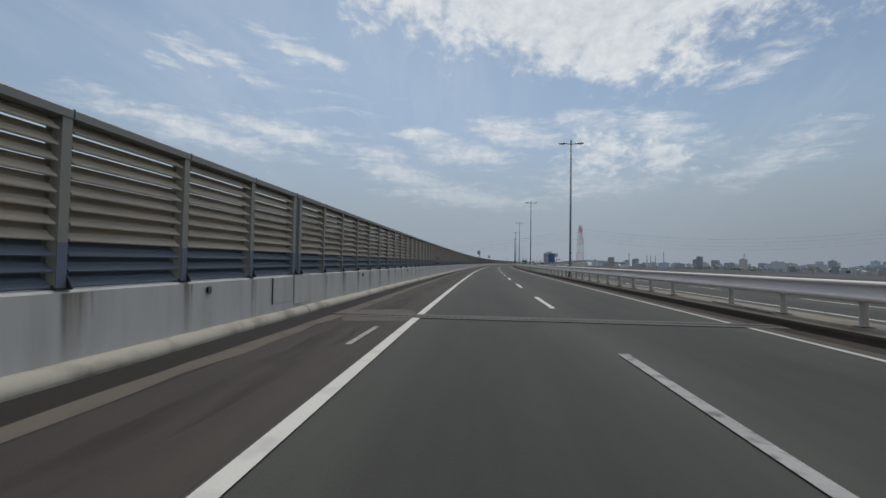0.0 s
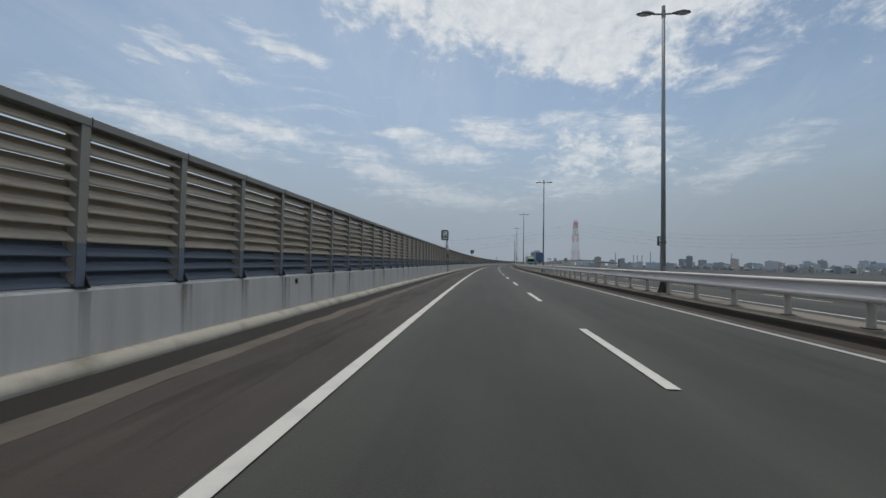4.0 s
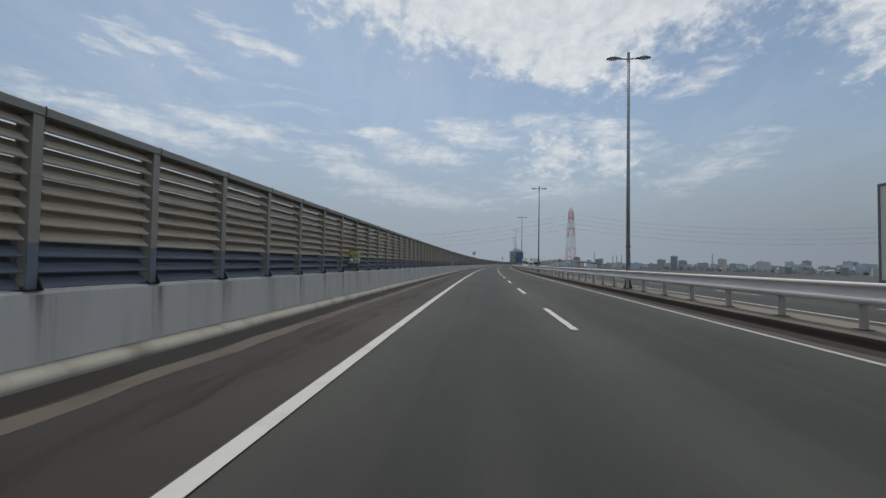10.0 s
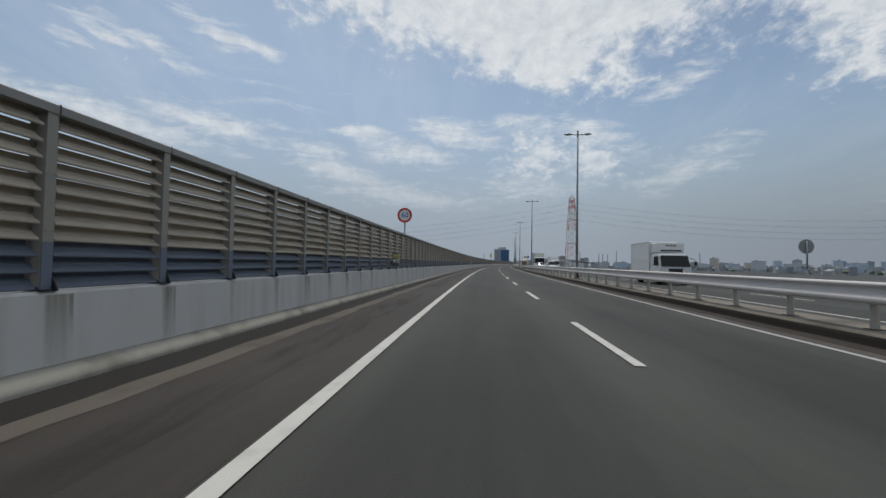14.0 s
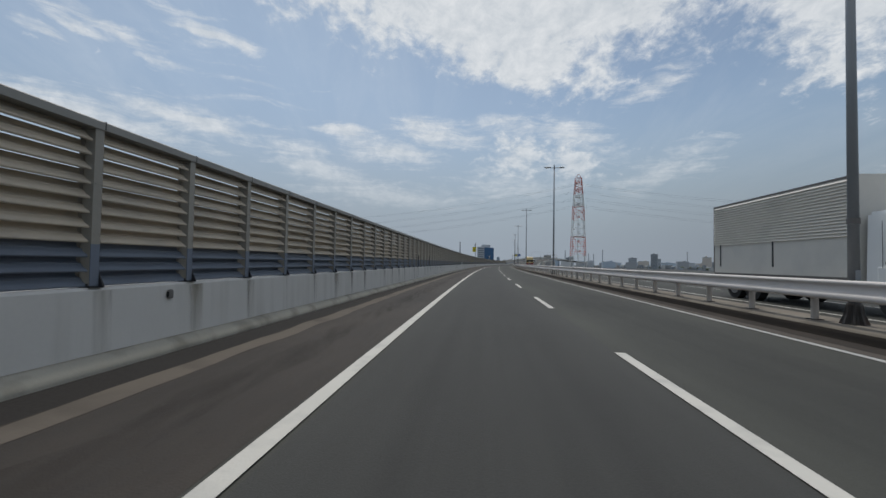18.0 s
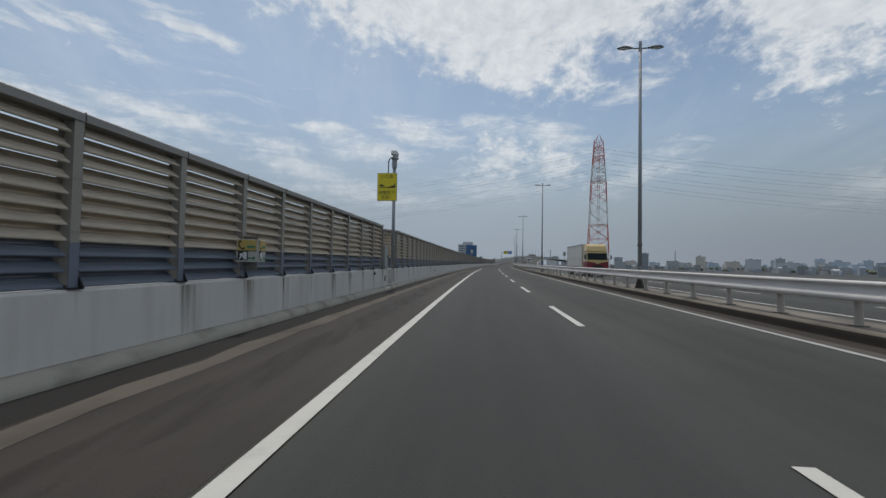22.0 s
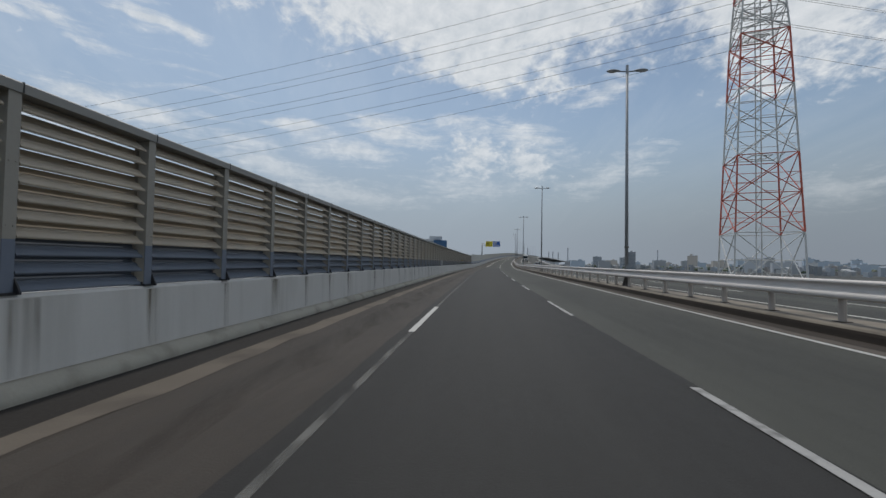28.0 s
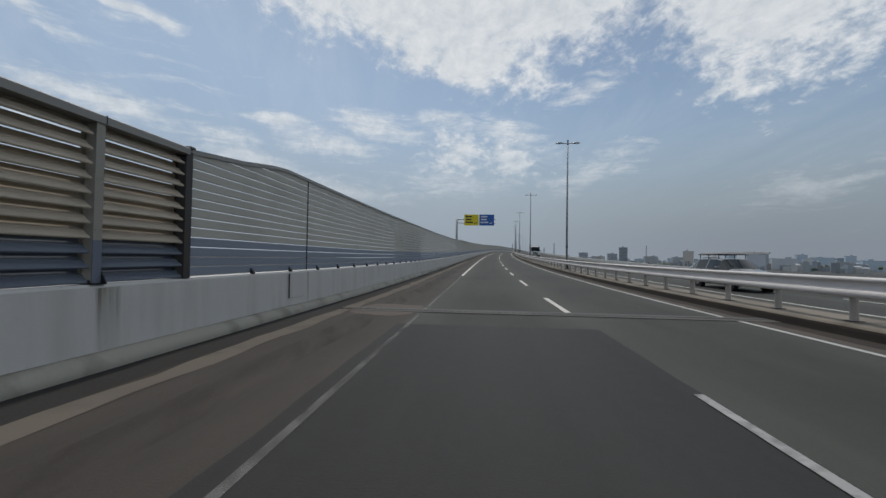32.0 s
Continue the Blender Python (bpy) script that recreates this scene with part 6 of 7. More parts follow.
def truck(s, u, cab_paint, low_paint, box_paint, length, height, label, small=False, fairing=None, flag=False, ribs=False, cooler=False, stripes=None, visor=False, screen=None, latches=True, width=2.46, head=None):
    """A box lorry coming towards the eye; s is its nose."""
    e = thing("lorry", seat(s, u, 0.0), label, "lorry", "oncoming lorries")
    w = 2.0 if small else width
    ch = 2.15 if small else 2.85
    cl = 1.7 if small else 2.1
    if screen:
        ch = head or screen[1] + 0.2
    z0 = 0.5 if small else 0.6
    cab = hull("cab", [(0.0, z0), (-0.03, z0 + 0.5), (0.0, z0 + 0.95), (0.22, ch - 0.15), (0.4, ch), (cl, ch), (cl, z0)], w, w - 0.14, cab_paint, e, "", 0.09)
    zl = z0 + (1.0 if low_paint is not cab_paint else 0.75)
    bm = bmesh.new()
    box(bm, -w / 2 - 0.006, w / 2 + 0.006, -0.045, cl * 0.8, z0 - 0.02, zl, 0.04)
    part("lower_front", bm, low_paint, cab)
    wz0, wz1 = screen or (z0 + (0.76 if small else 0.90), ch - 0.16)
    y0 = lambda z: 0.22 * (z - z0 - 0.95) / (ch - 0.15 - z0 - 0.95) - 0.02
    k = w / 2 - 0.09
    mesh_ob("windscreen", [(-k, y0(wz0), wz0), (k, y0(wz0), wz0), (k - 0.04, y0(wz1), wz1), (-k + 0.04, y0(wz1), wz1), (-k, y0(wz0) + 0.05, wz0), (k, y0(wz0) + 0.05, wz0), (k - 0.04, y0(wz1) + 0.05, wz1), (-k + 0.04, y0(wz1) + 0.05, wz1)], [(0, 1, 2, 3), (7, 6, 5, 4), (0, 4, 5, 1), (2, 6, 7, 3), (1, 5, 6, 2), (0, 3, 7, 4)], GLASS, cab)
    for sx in (-1, 1):
        x = sx * (w / 2 - 0.02)
        slab("side_window", min(x, x + sx * 0.012), max(x, x + sx * 0.012), 0.35, cl * 0.62, wz0 + 0.05, wz1 - 0.05, GLASS, cab)
        bm = bmesh.new()
        box(bm, sx * w / 2 + sx * 0.22 - 0.07, sx * w / 2 + sx * 0.22 + 0.07, -0.2, -0.1, wz0 + 0.08, wz0 + (0.36 if small else 0.46), 0.03)
        m_ = part("wing_mirror", bm, BLACK, cab)
        bm = bmesh.new()
        for z in (wz0 + 0.02, wz0 + 0.5):
            tube(bm, (sx * (w / 2 - 0.05), 0.1, z + 0.08), (sx * (w / 2 + 0.22), -0.15, z - 0.05), 0.018, 0.018, 6)
        part("mirror_arm", bm, BLACK, m_)
        bm = bmesh.new()
        box(bm, sx * (w / 2 - 0.35) - 0.2, sx * (w / 2 - 0.35) + 0.2, -0.07, 0.02, z0 + 0.12, z0 + 0.3, 0.03)
        part("headlight", bm, SIGN_WHITE, cab, "clear headlight")
    slab("grille", -w / 2 + 0.55, w / 2 - 0.55, -0.07, -0.03, z0 + 0.35, z0 + 0.62, BLACK, cab, 0.01)
    slab("grille", -w / 2 + 0.5, w / 2 - 0.5, -0.07, -0.03, z0 + 0.05, z0 + 0.25, BLACK, cab, 0.01)
    slab("number_plate", -0.2, 0.2, -0.085, -0.07, z0 - 0.02, z0 + 0.06, SIGN_WHITE, cab)
    if fairing:
        hull("roof_fairing", [(0.25, ch - 0.02), (0.5, height - 0.25), (0.9, height - 0.05), (cl, height - 0.02), (cl, ch - 0.02)], w - 0.1, w - 0.25, fairing, cab, "", 0.05)
    if cooler:
        # refrigeration unit over the cab, on the front of the box
        cu = slab("cooling_unit", -w / 2 + 0.12, w / 2 - 0.12, cl * 0.42, cl + 0.1, ch + 0.06, height - 0.12, BOX_WHITE, e, 0.05, "white refrigeration unit")
        slab("vent", -w / 2 + 0.3, w / 2 - 0.3, cl * 0.42 - 0.012, cl * 0.42, ch + 0.14, ch + 0.24, BLACK, cu)
        for q in range(3):
            slab("text_bar", -0.35 + 0.25 * q, -0.16 + 0.25 * q, cl * 0.42 - 0.012, cl * 0.42, height - 0.36, height - 0.26, PIPE, cu)
    if low_paint is not cab_paint:
        # a pale chevron between the windscreen and the dark lower half
        for sx in (-1, 1):
            bm = bmesh.new()
            prism(bm, [(0.0, z0 + 0.72), (sx * 0.3, z0 + 0.86), (sx * (w / 2 - 0.03), z0 + 0.98), (sx * (w / 2 - 0.03), z0 + 1.06), (0.0, z0 + 1.06)], -0.062, -0.02)
            part("chevron", bm, cab_paint, cab)
    if stripes:
        # a chevron band across the face of the cab
        for sx in (-1, 1):
            bm = bmesh.new()
            prism(bm, [(0.0, z0 + 0.70), (sx * 0.25, z0 + 0.80), (sx * (w / 2 - 0.02), z0 + 0.88), (sx * (w / 2 - 0.02), z0 + 0.82), (sx * 0.25, z0 + 0.73), (0.0, z0 + 0.62)], -0.075, -0.02)
            part("stripe", bm, stripes, cab)
    if visor:
        slab("sun_visor", -w / 2 + 0.1, w / 2 - 0.1, -0.02, 0.2, ch - 0.3, ch - 0.22, BLACK, cab, 0.02)
    for sx in (-1, 1):
        slab("door_seam", min(sx * w / 2, sx * (w / 2 + 0.004)), max(sx * w / 2, sx * (w / 2 + 0.004)), cl * 0.72, cl * 0.72 + 0.015, z0 + 0.2, ch - 0.3, BLACK, cab)
        slab("door_handle", min(sx * w / 2, sx * (w / 2 + 0.02)), max(sx * w / 2, sx * (w / 2 + 0.02)), cl * 0.55, cl * 0.68, z0 + 0.82, z0 + 0.87, BLACK, cab)
        slab("wiper", sx * 0.5 - 0.35, sx * 0.5 + 0.3, -0.05, -0.03, wz0 + 0.02, wz0 + 0.04, BLACK, cab)
    b0 = cl + 0.12
    bz = 0.95 if not small else 0.85
    bd = slab("cargo_box", -w / 2 - 0.02, w / 2 + 0.02, b0, length, bz, height, box_paint, e, 0.02)
    zr = bz + (height - bz) * 0.42
    frame_m = PIPE if box_paint is not BOX_WHITE else BOX_GREY
    for sx in (-1, 1):
        x = sx * (w / 2 + 0.02)
        xa, xb = min(x, x + sx * 0.015), max(x, x + sx * 0.015)
        if not small and latches:
            for y in np.arange(b0 + 0.1, length, 3.35):
                slab("latch", xa, xb, float(y), float(y) + 0.07, bz + 0.35, zr, BLACK, bd)
        slab("corner_trim", xa, xb, b0, b0 + 0.06, bz, height, frame_m, bd)
        slab("corner_trim", xa, xb, length - 0.06, length, bz, height, frame_m, bd)
        slab("bottom_trim", xa, xb, b0 + 0.06, length - 0.06, bz, bz + 0.08, frame_m, bd)
        slab("top_trim", xa, xb, b0 + 0.06, length - 0.06, height - 0.07, height, frame_m, bd)
    slab("side_rail", -w / 2 - 0.035, -w / 2 - 0.02, b0, length, bz + (height - bz) * 0.42, bz + (height - bz) * 0.42 + 0.05, box_paint, bd)
    if ribs:
        for z in np.arange(bz + (height - bz) * 0.42, height - 0.1, 0.098):
            bm = bmesh.new()
            prism(bm, [(-w / 2 - 0.015, float(z)), (-w / 2 - 0.085, float(z) + 0.008), (-w / 2 - 0.015, float(z) + 0.088)], b0 + 0.1, length - 0.1)
            part("rib", bm, box_paint, bd)
    if flag:
        slab("emblem_patch", -w / 2 - 0.03, -w / 2 - 0.021, b0 + 0.45, b0 + 1.15, height - 0.80, height - 0.38, SIGN_WHITE, bd)
        slab("emblem_bar", -w / 2 - 0.036, -w / 2 - 0.031, b0 + 0.97, b0 + 1.15, height - 0.80, height - 0.38, EMBLEM_BLUE, bd)
        bm = bmesh.new()
        prism(bm, [(b0 + 0.5, height - 0.76), (b0 + 0.92, height - 0.59), (b0 + 0.5, height - 0.42)], w / 2 + 0.031, w / 2 + 0.036, Matrix.Rotation(radians(90), 4, "Z"))
        part("emblem_wedge", bm, SIGN_RED, bd)
        for z in np.arange(height - 1.5, height - 0.25, 0.1):
            slab("louvre", -w / 2 + 0.02, -w / 2 + 0.5, b0 - 0.05, b0 - 0.005, float(z), float(z) + 0.05, BLACK, bd)
        for q in range(5):
            slab("text_bar", -w / 2 - 0.03, -w / 2 - 0.021, length - 0.55 - 0.34 * q, length - 0.3 - 0.34 * q, bz + 0.3, bz + 0.62, EMBLEM_BLUE, bd)
    slab("chassis", -0.45, 0.45, 0.4, length - 0.3, 0.5, 0.8, BLACK, e)
    slab("side_guard", -w / 2, -w / 2 + 0.04, cl + 1.0, length * 0.62, 0.45, 0.75, RAILPOST, e)
    r = 0.38 if small else 0.5
    rows = [0.75 if small else 1.2, length * 0.72] + ([] if small else [length * 0.72 + 1.2])
    for y in rows:
        for sx in (-1, 1):
            wheel(e, sx * (w / 2 - 0.16), y, r, 0.28)
    return e


EMBLEM_BLUE = plain("emblem_blue", (0.03, 0.04, 0.12), 0.4)
CAR_WHITE = plain("white_car_paint", (0.76, 0.77, 0.76), 0.38, 0, 0.15)
CAR_SILVER = plain("silver_car_paint", (0.231, 0.237, 0.242), 0.3, 0.6, 0.6)
MINT = plain("mint_green_paint", (0.26, 0.46, 0.36), 0.35, 0, 0.3)
CREAM = plain("cream_yellow_paint", (0.62, 0.47, 0.20), 0.35, 0, 0.3)
MAROON = plain("maroon_paint", (0.20, 0.012, 0.02), 0.35, 0, 0.3)
BOX_GREY = mat("grey_box_panel", (0.64, 0.62, 0.57), 0.55, 0.0, vary=0.06, scale=0.6, fine=15, bump=0.04, stain=(0.4, 0.4, 0.38), stain_scale=0.6, stain_amount=0.4)
BOX_WHITE = mat("white_box_panel", (0.82, 0.815, 0.79), 0.5, 0.0, vary=0.05, scale=0.6, fine=15, bump=0.04)
LANE = 11.7
STRIPE = plain("dark_green_stripe", (0.02, 0.07, 0.055), 0.35)
truck(221.6, LANE - 0.15, MINT, MINT, BOX_GREY, 14.0, 3.5, "mint green lorry with a grey panelled box", flag=True, stripes=STRIPE, screen=(1.80, 2.62), width=2.2, head=3.0)
truck(346.5, 12.8, CAR_WHITE, CAR_WHITE, BOX_WHITE, 5.6, 3.0, "small white refrigerated lorry", small=True, cooler=True)
car(396.7, LANE, CAR_WHITE, "white people carrier on the oncoming lane", "van")
truck(414.7, 14.6, CAR_WHITE, CAR_WHITE, BOX_WHITE, 5.8, 3.0, "small white box lorry", small=True)
car(417.8, LANE, CAR_WHITE, "white sport utility car on the oncoming lane", "suv")
truck(420.5, LANE, CAR_WHITE, CAR_WHITE, BOX_GREY, 9.6, 3.95, "white lorry with a pale ribbed box", ribs=True)
truck(548.6, LANE - 0.15, CREAM, MAROON, BOX_GREY, 11.0, 3.45, "cream and maroon lorry with a plain grey box", fairing=CREAM, screen=(1.75, 2.45), latches=False, width=2.16)
car(753.4, LANE, CAR_SILVER, "silver estate car with a ladder on its roof rack", "wagon", rack=True)
truck(850.0, LANE, CAR_WHITE, CAR_WHITE, BOX_WHITE, 8, 3.3, "white box lorry far along the oncoming lane")


# ---- transmission towers and lines ----
RED = mat("tower_red", (0.52, 0.12, 0.08), 0.6, vary=0.15, space="World")
WHITE = mat("tower_white", (0.60, 0.60, 0.58), 0.6, vary=0.12, space="World")
TOP = 72.0


def tower_half(z):
    return float(np.interp(z, [0, 18, 52, TOP], [5.2, 4.7, 3.4, 2.0]))


LEVELS = [0, 9, 18, 24.5, 31, 37, 42.5, 47.5, 52, 56, 60, 64, 67, TOP]


def tower(x, y, turn, label, far=False):
    e = thing("transmission_tower", Matrix.Translation((x, y, -11.25)) @ Matrix.Rotation(radians(turn), 4, "Z") @ Matrix.Scale(1.02, 4), label, "tower", "transmission towers")
    for i, (z0, z1) in enumerate(zip(LEVELS[:-1], LEVELS[1:])):
        zm = (z0 + z1) / 2
        ma = RED if zm > 59 or 17 < zm < 31 or 42 < zm < 51 else WHITE
        h0, h1 = tower_half(z0), tower_half(z1)
        c0 = [Vector((a * h0, b * h0, z0)) for a, b in ((-1, -1), (1, -1), (1, 1), (-1, 1))]
        c1 = [Vector((a * h1, b * h1, z1)) for a, b in ((-1, -1), (1, -1), (1, 1), (-1, 1))]
        bars = bmesh.new()
        for k in range(4):
            bm = bars if far else bmesh.new()
            tube(bm, c0[k], c1[k], 0.15, 0.14, 6, False)
            if not far:
                part("leg_section", bm, ma, e)
        for k in range(4):
            q = (k + 1) % 4
            for pa, pb, r in ((c0[k], c1[q], 0.085), (c0[q], c1[k], 0.085), (c1[k], c1[q], 0.08)):
                bm = bars if far else bmesh.new()
                tube(bm, pa, pb, r, r, 5, False)
                if not far:
                    part("brace", bm, ma, e)
        if far:
            tagged(part("lattice_stage", bars, ma, e), kind="stuff")
        else:
            bars.free()
        bm = bmesh.new()
        for k in range(4):
            q = (k + 1) % 4
            mid = (c0[k] + c0[q] + c1[k] + c1[q]) / 4
            tube(bm, (c0[k] + c1[k]) / 2, mid, 0.05, 0.05, 4, False)
            tube(bm, (c0[q] + c1[q]) / 2, mid, 0.05, 0.05, 4, False)
            tube(bm, (c0[k] * 3 + c1[k]) / 4, (c0[k] * 3 + c1[q]) / 4, 0.04, 0.04, 4, False)
            tube(bm, (c0[q] * 3 + c1[q]) / 4, (c0[q] * 3 + c1[k]) / 4, 0.04, 0.04, 4, False)
        if z0 in (31, 52):
            for d in (0.35, 0.7):
                r = [p.lerp(c1[i_], 0) * d for i_, p in enumerate(c0)]
                for k in range(4):
                    a, b = r[k].copy(), r[(k + 1) % 4].copy()
                    a.z = b.z = z0 + 0.3
                    tube(bm, a, b, 0.09, 0.09, 4, False)
            for k in range(4):
                tube(bm, c0[k], Vector((0, 0, z0 + 1.0)), 0.07, 0.07, 4, False)
        tagged(part("secondary_bracing", bm, ma, e), kind="stuff")
    bm = bmesh.new()
    for z in np.arange(0, TOP, 3.0):
        tube(bm, (-0.4, 0, z), (-0.4, 0, z + 3), 0.1, 0.1, 4, False)
        tube(bm, (0.4, 0, z), (0.4, 0, z + 3), 0.1, 0.1, 4, False)
        tube(bm, (-0.4, 0, z), (0.4, 0, z + 1.5), 0.05, 0.05, 4, False)
    part("ladder_shaft", bm, WHITE, e)
    for z in ARMS:
        bm = bmesh.new()
        h = tower_half(z)
        for sy in (-1, 1):
            for sx in (-1, 1):
                tube(bm, (sx * h, sy * h, z), (0, sy * (h + 0.7), z + 0.4), 0.09, 0.07, 5, False)
                tube(bm, (sx * h, sy * h, z + 1.8), (0, sy * (h + 0.7), z + 0.4), 0.09, 0.07, 5, False)
            for q in range(4):
                tube(bm, (-h + 0.5 * q, sy * h, z + 0.6 * q), (h - 0.4 * q, sy * (h + 0.3), z + 1.6), 0.05, 0.05, 4, False)
        tagged(part("cross_arm", bm, RED if z > 59 else WHITE, e), kind="stuff")
    bm = bmesh.new()
    for a, b in ((-1, -1), (1, -1), (1, 1), (-1, 1)):
        tube(bm, (a * 1.5, b * 1.5, TOP), (a * 0.3, b * 0.3, TOP + 3.0), 0.12, 0.08, 5, False)
    part("peak", bm, RED, e)
    return e


ARMS = [52.8, 57.8, 62.8, 67.8]
T0, TL, TR = Vector((158.5, 695.5, 0)), Vector((-260.5, 882.2, 0)), Vector((557.5, 610.9, 0))
tower(T0.x, T0.y, -31, "red and white lattice steel transmission tower")
tower(TL.x, TL.y, -31, "red and white lattice transmission tower farther off", True)
tower(TR.x, TR.y, -25, "red and white lattice transmission tower farther off", True)
WIRE = plain("power_cable", (0.05, 0.05, 0.055), 0.5, 0.4)
for a, b, sag, drop in ((TL, T0, 20.0, (-6.0, 0.0)), (T0, TR, 16.0, (0.0, -2.0))):
    d = (b - a).normalized()
    side = Vector((-d.y, d.x, 0))
    for z in ARMS:
        for k in (-1, 1):
            off = side * k * 1.02 * (tower_half(z) + 0.7)
            n = 24
            pts = []
            for i in range(n + 1):
                t = i / n
                q = a.lerp(b, t) + off
                q.z = 1.02 * z - 11.25 - sag * 4 * t * (1 - t) + drop[0] * (1 - t) + drop[1] * t
                pts.append(q)
            bm = bmesh.new()
            rings = [[bm.verts.new(q + side * math.cos(1.2566 * c) * 0.03 + Vector((0, 0, math.sin(1.2566 * c) * 0.03))) for c in range(5)] for q in pts]
            for r0, r1 in zip(rings[:-1], rings[1:]):
                for c in range(5):
                    bm.faces.new((r0[c], r0[(c + 1) % 5], r1[(c + 1) % 5], r1[c]))
            tagged(part("power_line", bm, WIRE), "thin dark overhead power cable between the towers", "cable", "overhead power cables")


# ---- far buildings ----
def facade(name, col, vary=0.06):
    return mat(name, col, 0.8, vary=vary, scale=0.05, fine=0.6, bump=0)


# distance haze is put into these pale, bluish facade colours
FACADES = [facade("facade_grey", (0.50, 0.53, 0.56)), facade("facade_pale", (0.60, 0.61, 0.61)), facade("facade_haze_blue", (0.46, 0.54, 0.62)),
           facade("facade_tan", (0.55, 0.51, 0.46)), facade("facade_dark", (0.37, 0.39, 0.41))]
BLUE_GLASS = mat("blue_curtain_wall", (0.05, 0.13, 0.26), 0.25, 0.0, vary=0.15, scale=0.08, fine=0.5, bump=0)
PANE = mat("far_window", (0.12, 0.15, 0.18), 0.3, vary=0.2, scale=0.1, fine=0.5, bump=0)


def building(x, y, w, d, h, turn, fac, label, floors=True, windows=12, base=-11.0):
    e = thing("building", Matrix.Translation((x, y, base)) @ Matrix.Rotation(radians(turn), 4, "Z"), label, "building", "far buildings")
    bm = bmesh.new()
    box(bm, -w / 2, w / 2, -d / 2, d / 2, 0, h)
    part("wall", bm, fac, e)
    bm = bmesh.new()
    box(bm, -w / 2 - 0.3, w / 2 + 0.3, -d / 2 - 0.3, d / 2 + 0.3, h, h + 0.8)
    rf = part("roof", bm, FACADES[4], e)
    bm = bmesh.new()
    px = (x * 0.37) % 1 * w * 0.4 - w * 0.2
    box(bm, px - w * 0.12, px + w * 0.12, -d * 0.2, d * 0.2, h + 0.8, h + 0.8 + 2.5 + (x * 0.13) % 2)
    part("roof_house", bm, fac, rf)
    if floors:
        nf = max(2, int(h / 3.4))
        for i in range(nf):
            z = 1.2 + i * h / nf
            bm = bmesh.new()
            box(bm, -w / 2 + 0.8, w / 2 - 0.8, -d / 2 - 0.08, -d / 2 + 0.2, z, z + h / nf * 0.45)
            part("window_band", bm, PANE, e)
    return e


# blue and grey office tower
e = thing("office_tower", Matrix.Translation((186, 1178, -11)) @ Matrix.Rotation(radians(-6), 4, "Z"), "grey and blue glass office tower with a roof block", "building")
for n, x0, x1, h, ma in (("grey_wing", -15, -3, 41, FACADES[0]), ("glass_wing", -3, 14, 40, BLUE_GLASS)):
    bm = bmesh.new()
    box(bm, x0, x1, -10, 10, 0, h)
    b = part(n, bm, ma, e)
    for i in range(11):
        bm = bmesh.new()
        box(bm, x0 + 0.6, x1 - 0.6, -10.12, -9.9, 2 + i * 3.5, 3.6 + i * 3.5)
        part("window_band", bm, PANE if ma is not BLUE_GLASS else BLUE_GLASS, b)
bm = bmesh.new()
box(bm, -8, 8, -7, 7, 40.9, 45)
part("roof_block", bm, FACADES[0], e)

rng = random.Random(7)
# skyline to the right of the road: bearing, distance, width, height, colour, name
SKY = []
for i in range(165):
    b = 11 + i * 0.46 + rng.uniform(-0.3, 0.3)
    dist = rng.uniform(1500, 3700)
    # blocks beyond 2700 m all take the blue haze tint
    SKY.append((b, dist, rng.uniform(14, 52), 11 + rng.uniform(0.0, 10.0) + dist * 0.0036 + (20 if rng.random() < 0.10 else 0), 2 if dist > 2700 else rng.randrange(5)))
SKY += [(37.4, 1500, 30, 29, 0), (50.0, 1300, 28, 28, 4), (44.0, 2100, 26, 40, 2), (45.3, 2100, 52, 32, 2), (47.2, 2150, 24, 38, 2), (55.8, 1700, 60, 34, 2), (39.6, 2200, 24, 38, 2), (41.0, 2200, 20, 35, 2), (61.0, 1500, 40, 27, 3), (54.0, 900, 22, 19, 1)]
NAMES = ["grey concrete block in the hazy distance", "pale apartment block in the hazy distance", "office block tinted blue-grey for the hazy distance", "tan apartment block in the hazy distance", "dark grey block in the hazy distance"]
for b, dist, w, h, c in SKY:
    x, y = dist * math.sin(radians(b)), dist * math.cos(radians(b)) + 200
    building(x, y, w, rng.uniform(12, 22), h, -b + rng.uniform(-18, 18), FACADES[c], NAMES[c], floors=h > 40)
# crowded low roofs and treetops on the plain, past counting
def per_island(name, stops, rough=0.85):
    m = bpy.data.materials.new(name)
    m.use_nodes = True
    t = m.node_tree
    g = t.nodes.new("ShaderNodeNewGeometry")
    r = t.nodes.new("ShaderNodeValToRGB")
    r.color_ramp.interpolation = "CONSTANT"
    for k, c in enumerate(stops):
        el_ = r.color_ramp.elements[k] if k < 2 else r.color_ramp.elements.new(k / len(stops))
        el_.position, el_.color = k / len(stops), (*c, 1)
    t.links.new(g.outputs["Random Per Island"], r.inputs[0])
    b = t.nodes["Principled BSDF"]
    b.inputs["Roughness"].default_value = rough
    t.links.new(r.outputs[0], b.inputs["Base Color"])
    return m


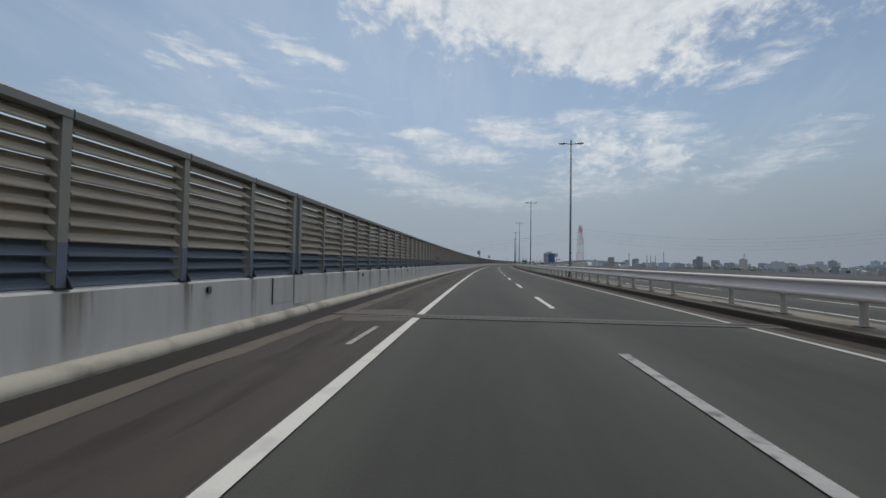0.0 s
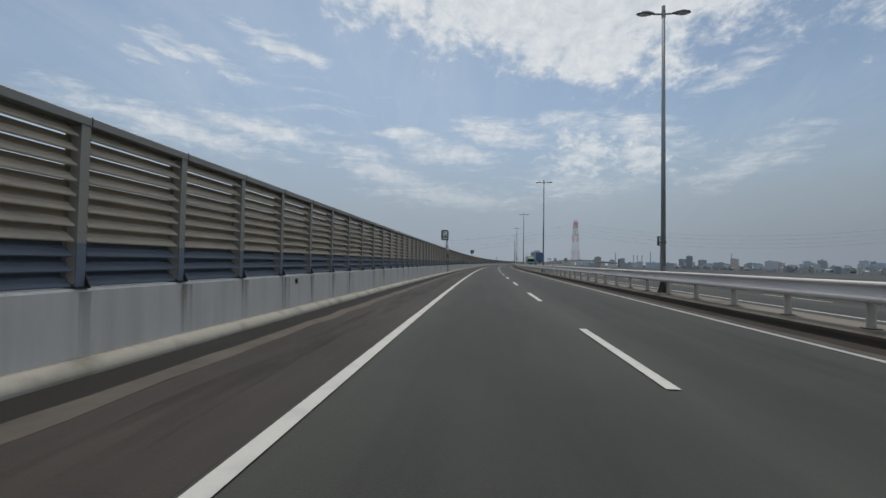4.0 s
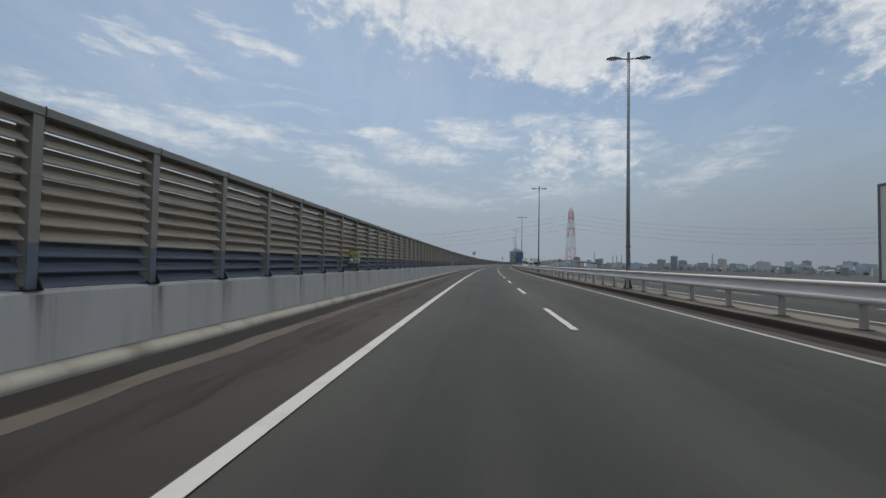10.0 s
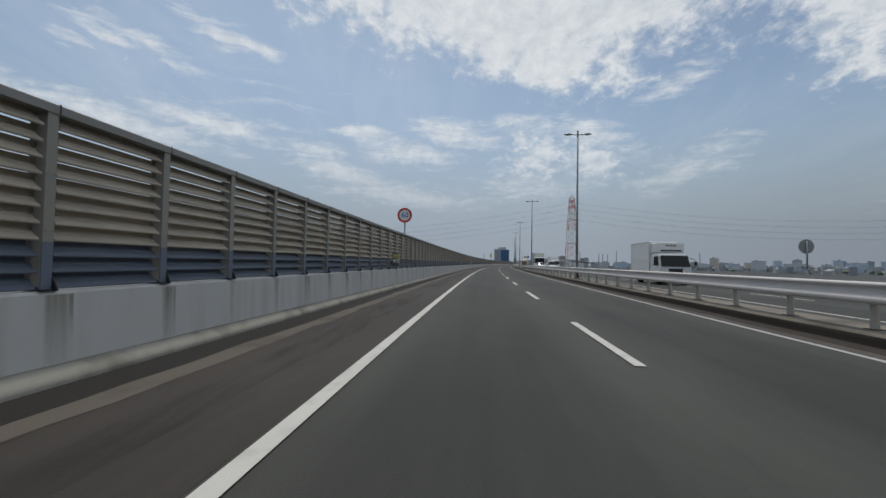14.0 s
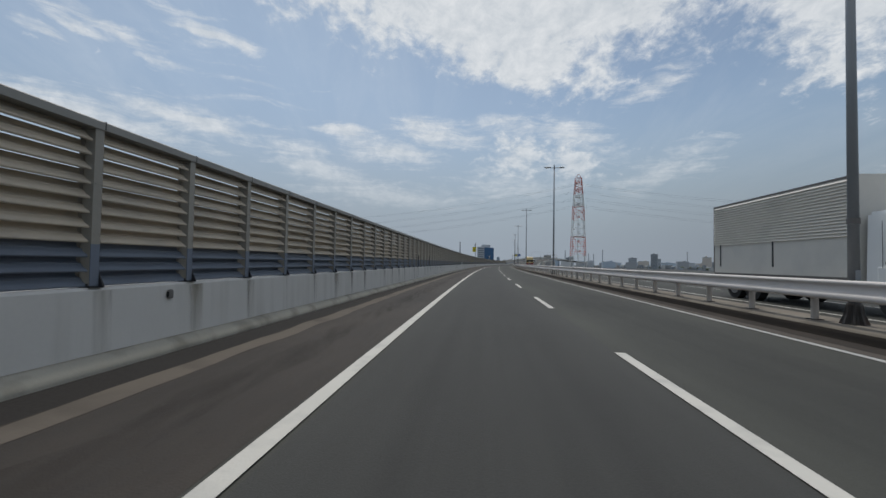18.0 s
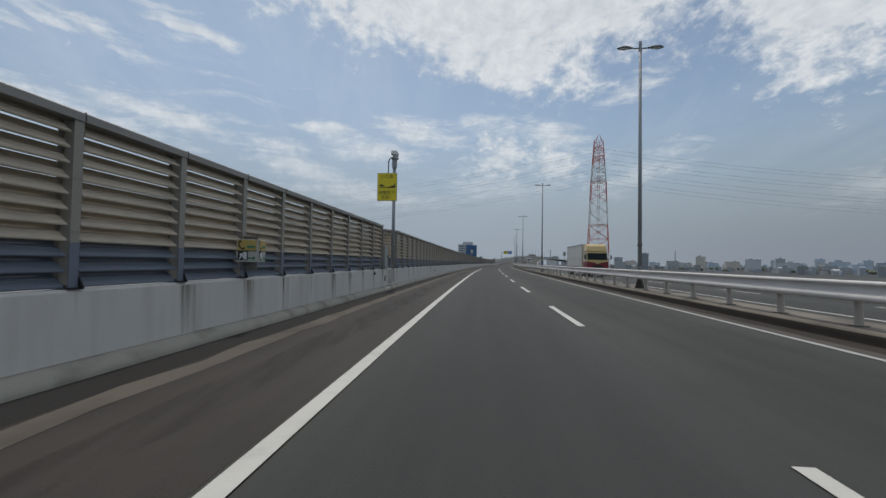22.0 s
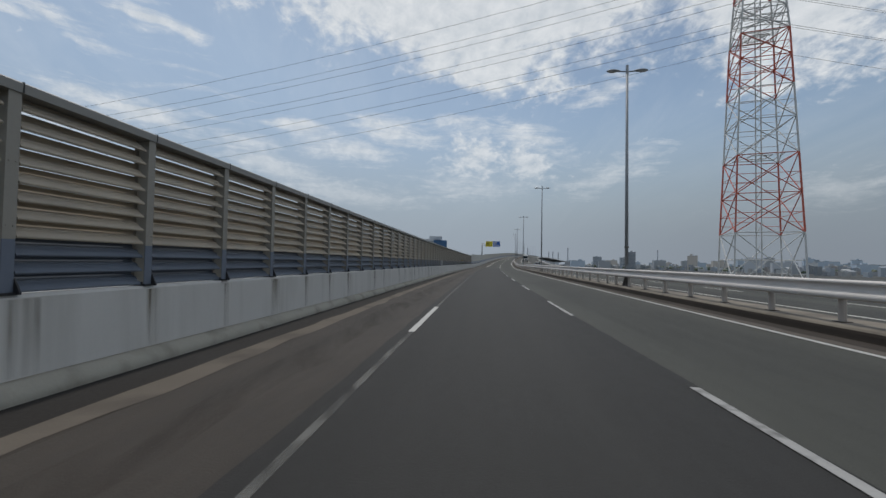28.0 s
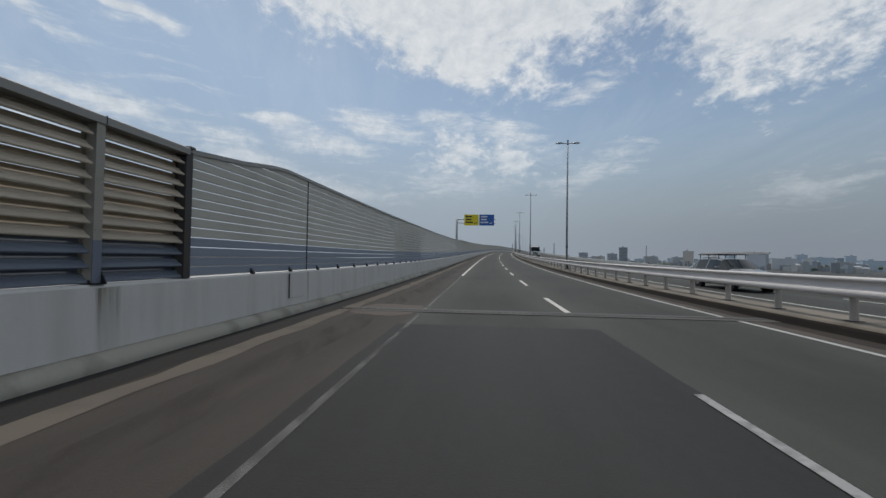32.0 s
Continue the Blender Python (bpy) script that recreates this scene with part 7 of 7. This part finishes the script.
# house colours lean blue-grey, with the haze mixed into them
ROOFTOPS = per_island("hazed_house_paint", [(0.35, 0.37, 0.39), (0.46, 0.47, 0.47), (0.27, 0.29, 0.31), (0.36, 0.34, 0.32), (0.41, 0.41, 0.40), (0.24, 0.26, 0.27), (0.34, 0.38, 0.42)])
LEAVES = per_island("hazy_treetops", [(0.10, 0.13, 0.08), (0.13, 0.15, 0.10), (0.08, 0.11, 0.075), (0.15, 0.16, 0.11)])
hv, hf, tv, tf = [], [], [], []
for k in range(2300):
    y = rng.uniform(150, 2700)
    x = rng.uniform(640, 2200) + 0.14 * y
    w, d, h = rng.uniform(5, 13), rng.uniform(5, 11), rng.uniform(4.5, 8.5) + (rng.uniform(3, 9) if rng.random() < 0.2 else 0) + x * 0.0016
    a = rng.uniform(-0.6, 0.6)
    ca, sa = math.cos(a), math.sin(a)
    n = len(hv)
    ridge = rng.random() < 0.3
    for z in (0, h):
        for px, py in ((-w, -d), (w, -d), (w, d), (-w, d)):
            hv.append((x + (px * ca - py * sa) / 2, y + (px * sa + py * ca) / 2, z - 11))
    hf += [(n + i, n + (i + 1) % 4, n + 4 + (i + 1) % 4, n + 4 + i) for i in range(4)]
    if ridge:
        for px in (-w, w):
            hv.append((x + px * ca / 2, y + px * sa / 2, h + d * 0.22 - 11))
        hf += [(n + 4, n + 5, n + 9, n + 8), (n + 6, n + 7, n + 8, n + 9), (n + 5, n + 6, n + 9), (n + 7, n + 4, n + 8)]
    else:
        hf.append((n + 4, n + 5, n + 6, n + 7))
    if k % 3 == 0:
        x, y, r = x + rng.uniform(-25, 25), y + rng.uniform(-25, 25), rng.uniform(3, 7)
        h = rng.uniform(6, 11) + x * 0.001
        n = len(tv)
        for q, (z, f) in enumerate(((0.3, 0.75), (0.65, 1.0), (0.9, 0.6))):
            for i in range(7):
                f2 = f * r * rng.uniform(0.7, 1.25)
                tv.append((x + math.cos(i * 0.8976) * f2, y + math.sin(i * 0.8976) * f2, h * z * rng.uniform(0.9, 1.1) - 11))
        tv.append((x, y, h - 11))
        for q in range(2):
            tf += [(n + 7 * q + i, n + 7 * q + (i + 1) % 7, n + 7 * q + 7 + (i + 1) % 7, n + 7 * q + 7 + i) for i in range(7)]
        tf += [(n + 14 + i, n + 14 + (i + 1) % 7, n + 21) for i in range(7)]
tagged(mesh_ob("low_houses", hv, hf, ROOFTOPS), "crowded low houses, greyed and blued for haze, on the plain", "houses", kind="stuff")
tagged(mesh_ob("treetops", tv, tf, LEAVES), "dull green treetops between the far houses", "trees", kind="stuff")
# panelled equipment shelter behind the far parapet
e = thing("equipment_shelter", seat(615.1, 20.2, -0.5), "tan panelled equipment shelter beside the oncoming lanes", "shelter")
slab("wall", -0.75, 0.75, -2.8, 2.8, 0.0, 2.45, FACADES[3], e, 0.02)
slab("roof", -0.85, 0.85, -2.9, 2.9, 2.45, 2.56, FACADES[0], e, 0.02)
for k in range(8):
    slab("panel_joint", -0.77, -0.75, -2.8 + 0.7 * k, -2.77 + 0.7 * k, 0.0, 2.45, FACADES[4], e)
# smokestacks and masts on the skyline
for b, h in ((18.6, 74), (20.6, 62), (21.0, 62), (21.5, 60), (22.4, 78), (30.3, 72)):
    d = 2400
    e = thing("smokestack", Matrix.Translation((d * math.sin(radians(b)), d * math.cos(radians(b)), -11)), "slim grey smokestack in the hazy distance", "smokestack", "smokestacks")
    bm = bmesh.new()
    tube(bm, (0, 0, 0), (0, 0, h), 2.8, 1.8, 10)
    part("shaft", bm, FACADES[0], e)
    bm = bmesh.new()
    tube(bm, (0, 0, h - 8), (0, 0, h - 4), 2.3, 2.2, 10)
    part("band", bm, FACADES[1], e)
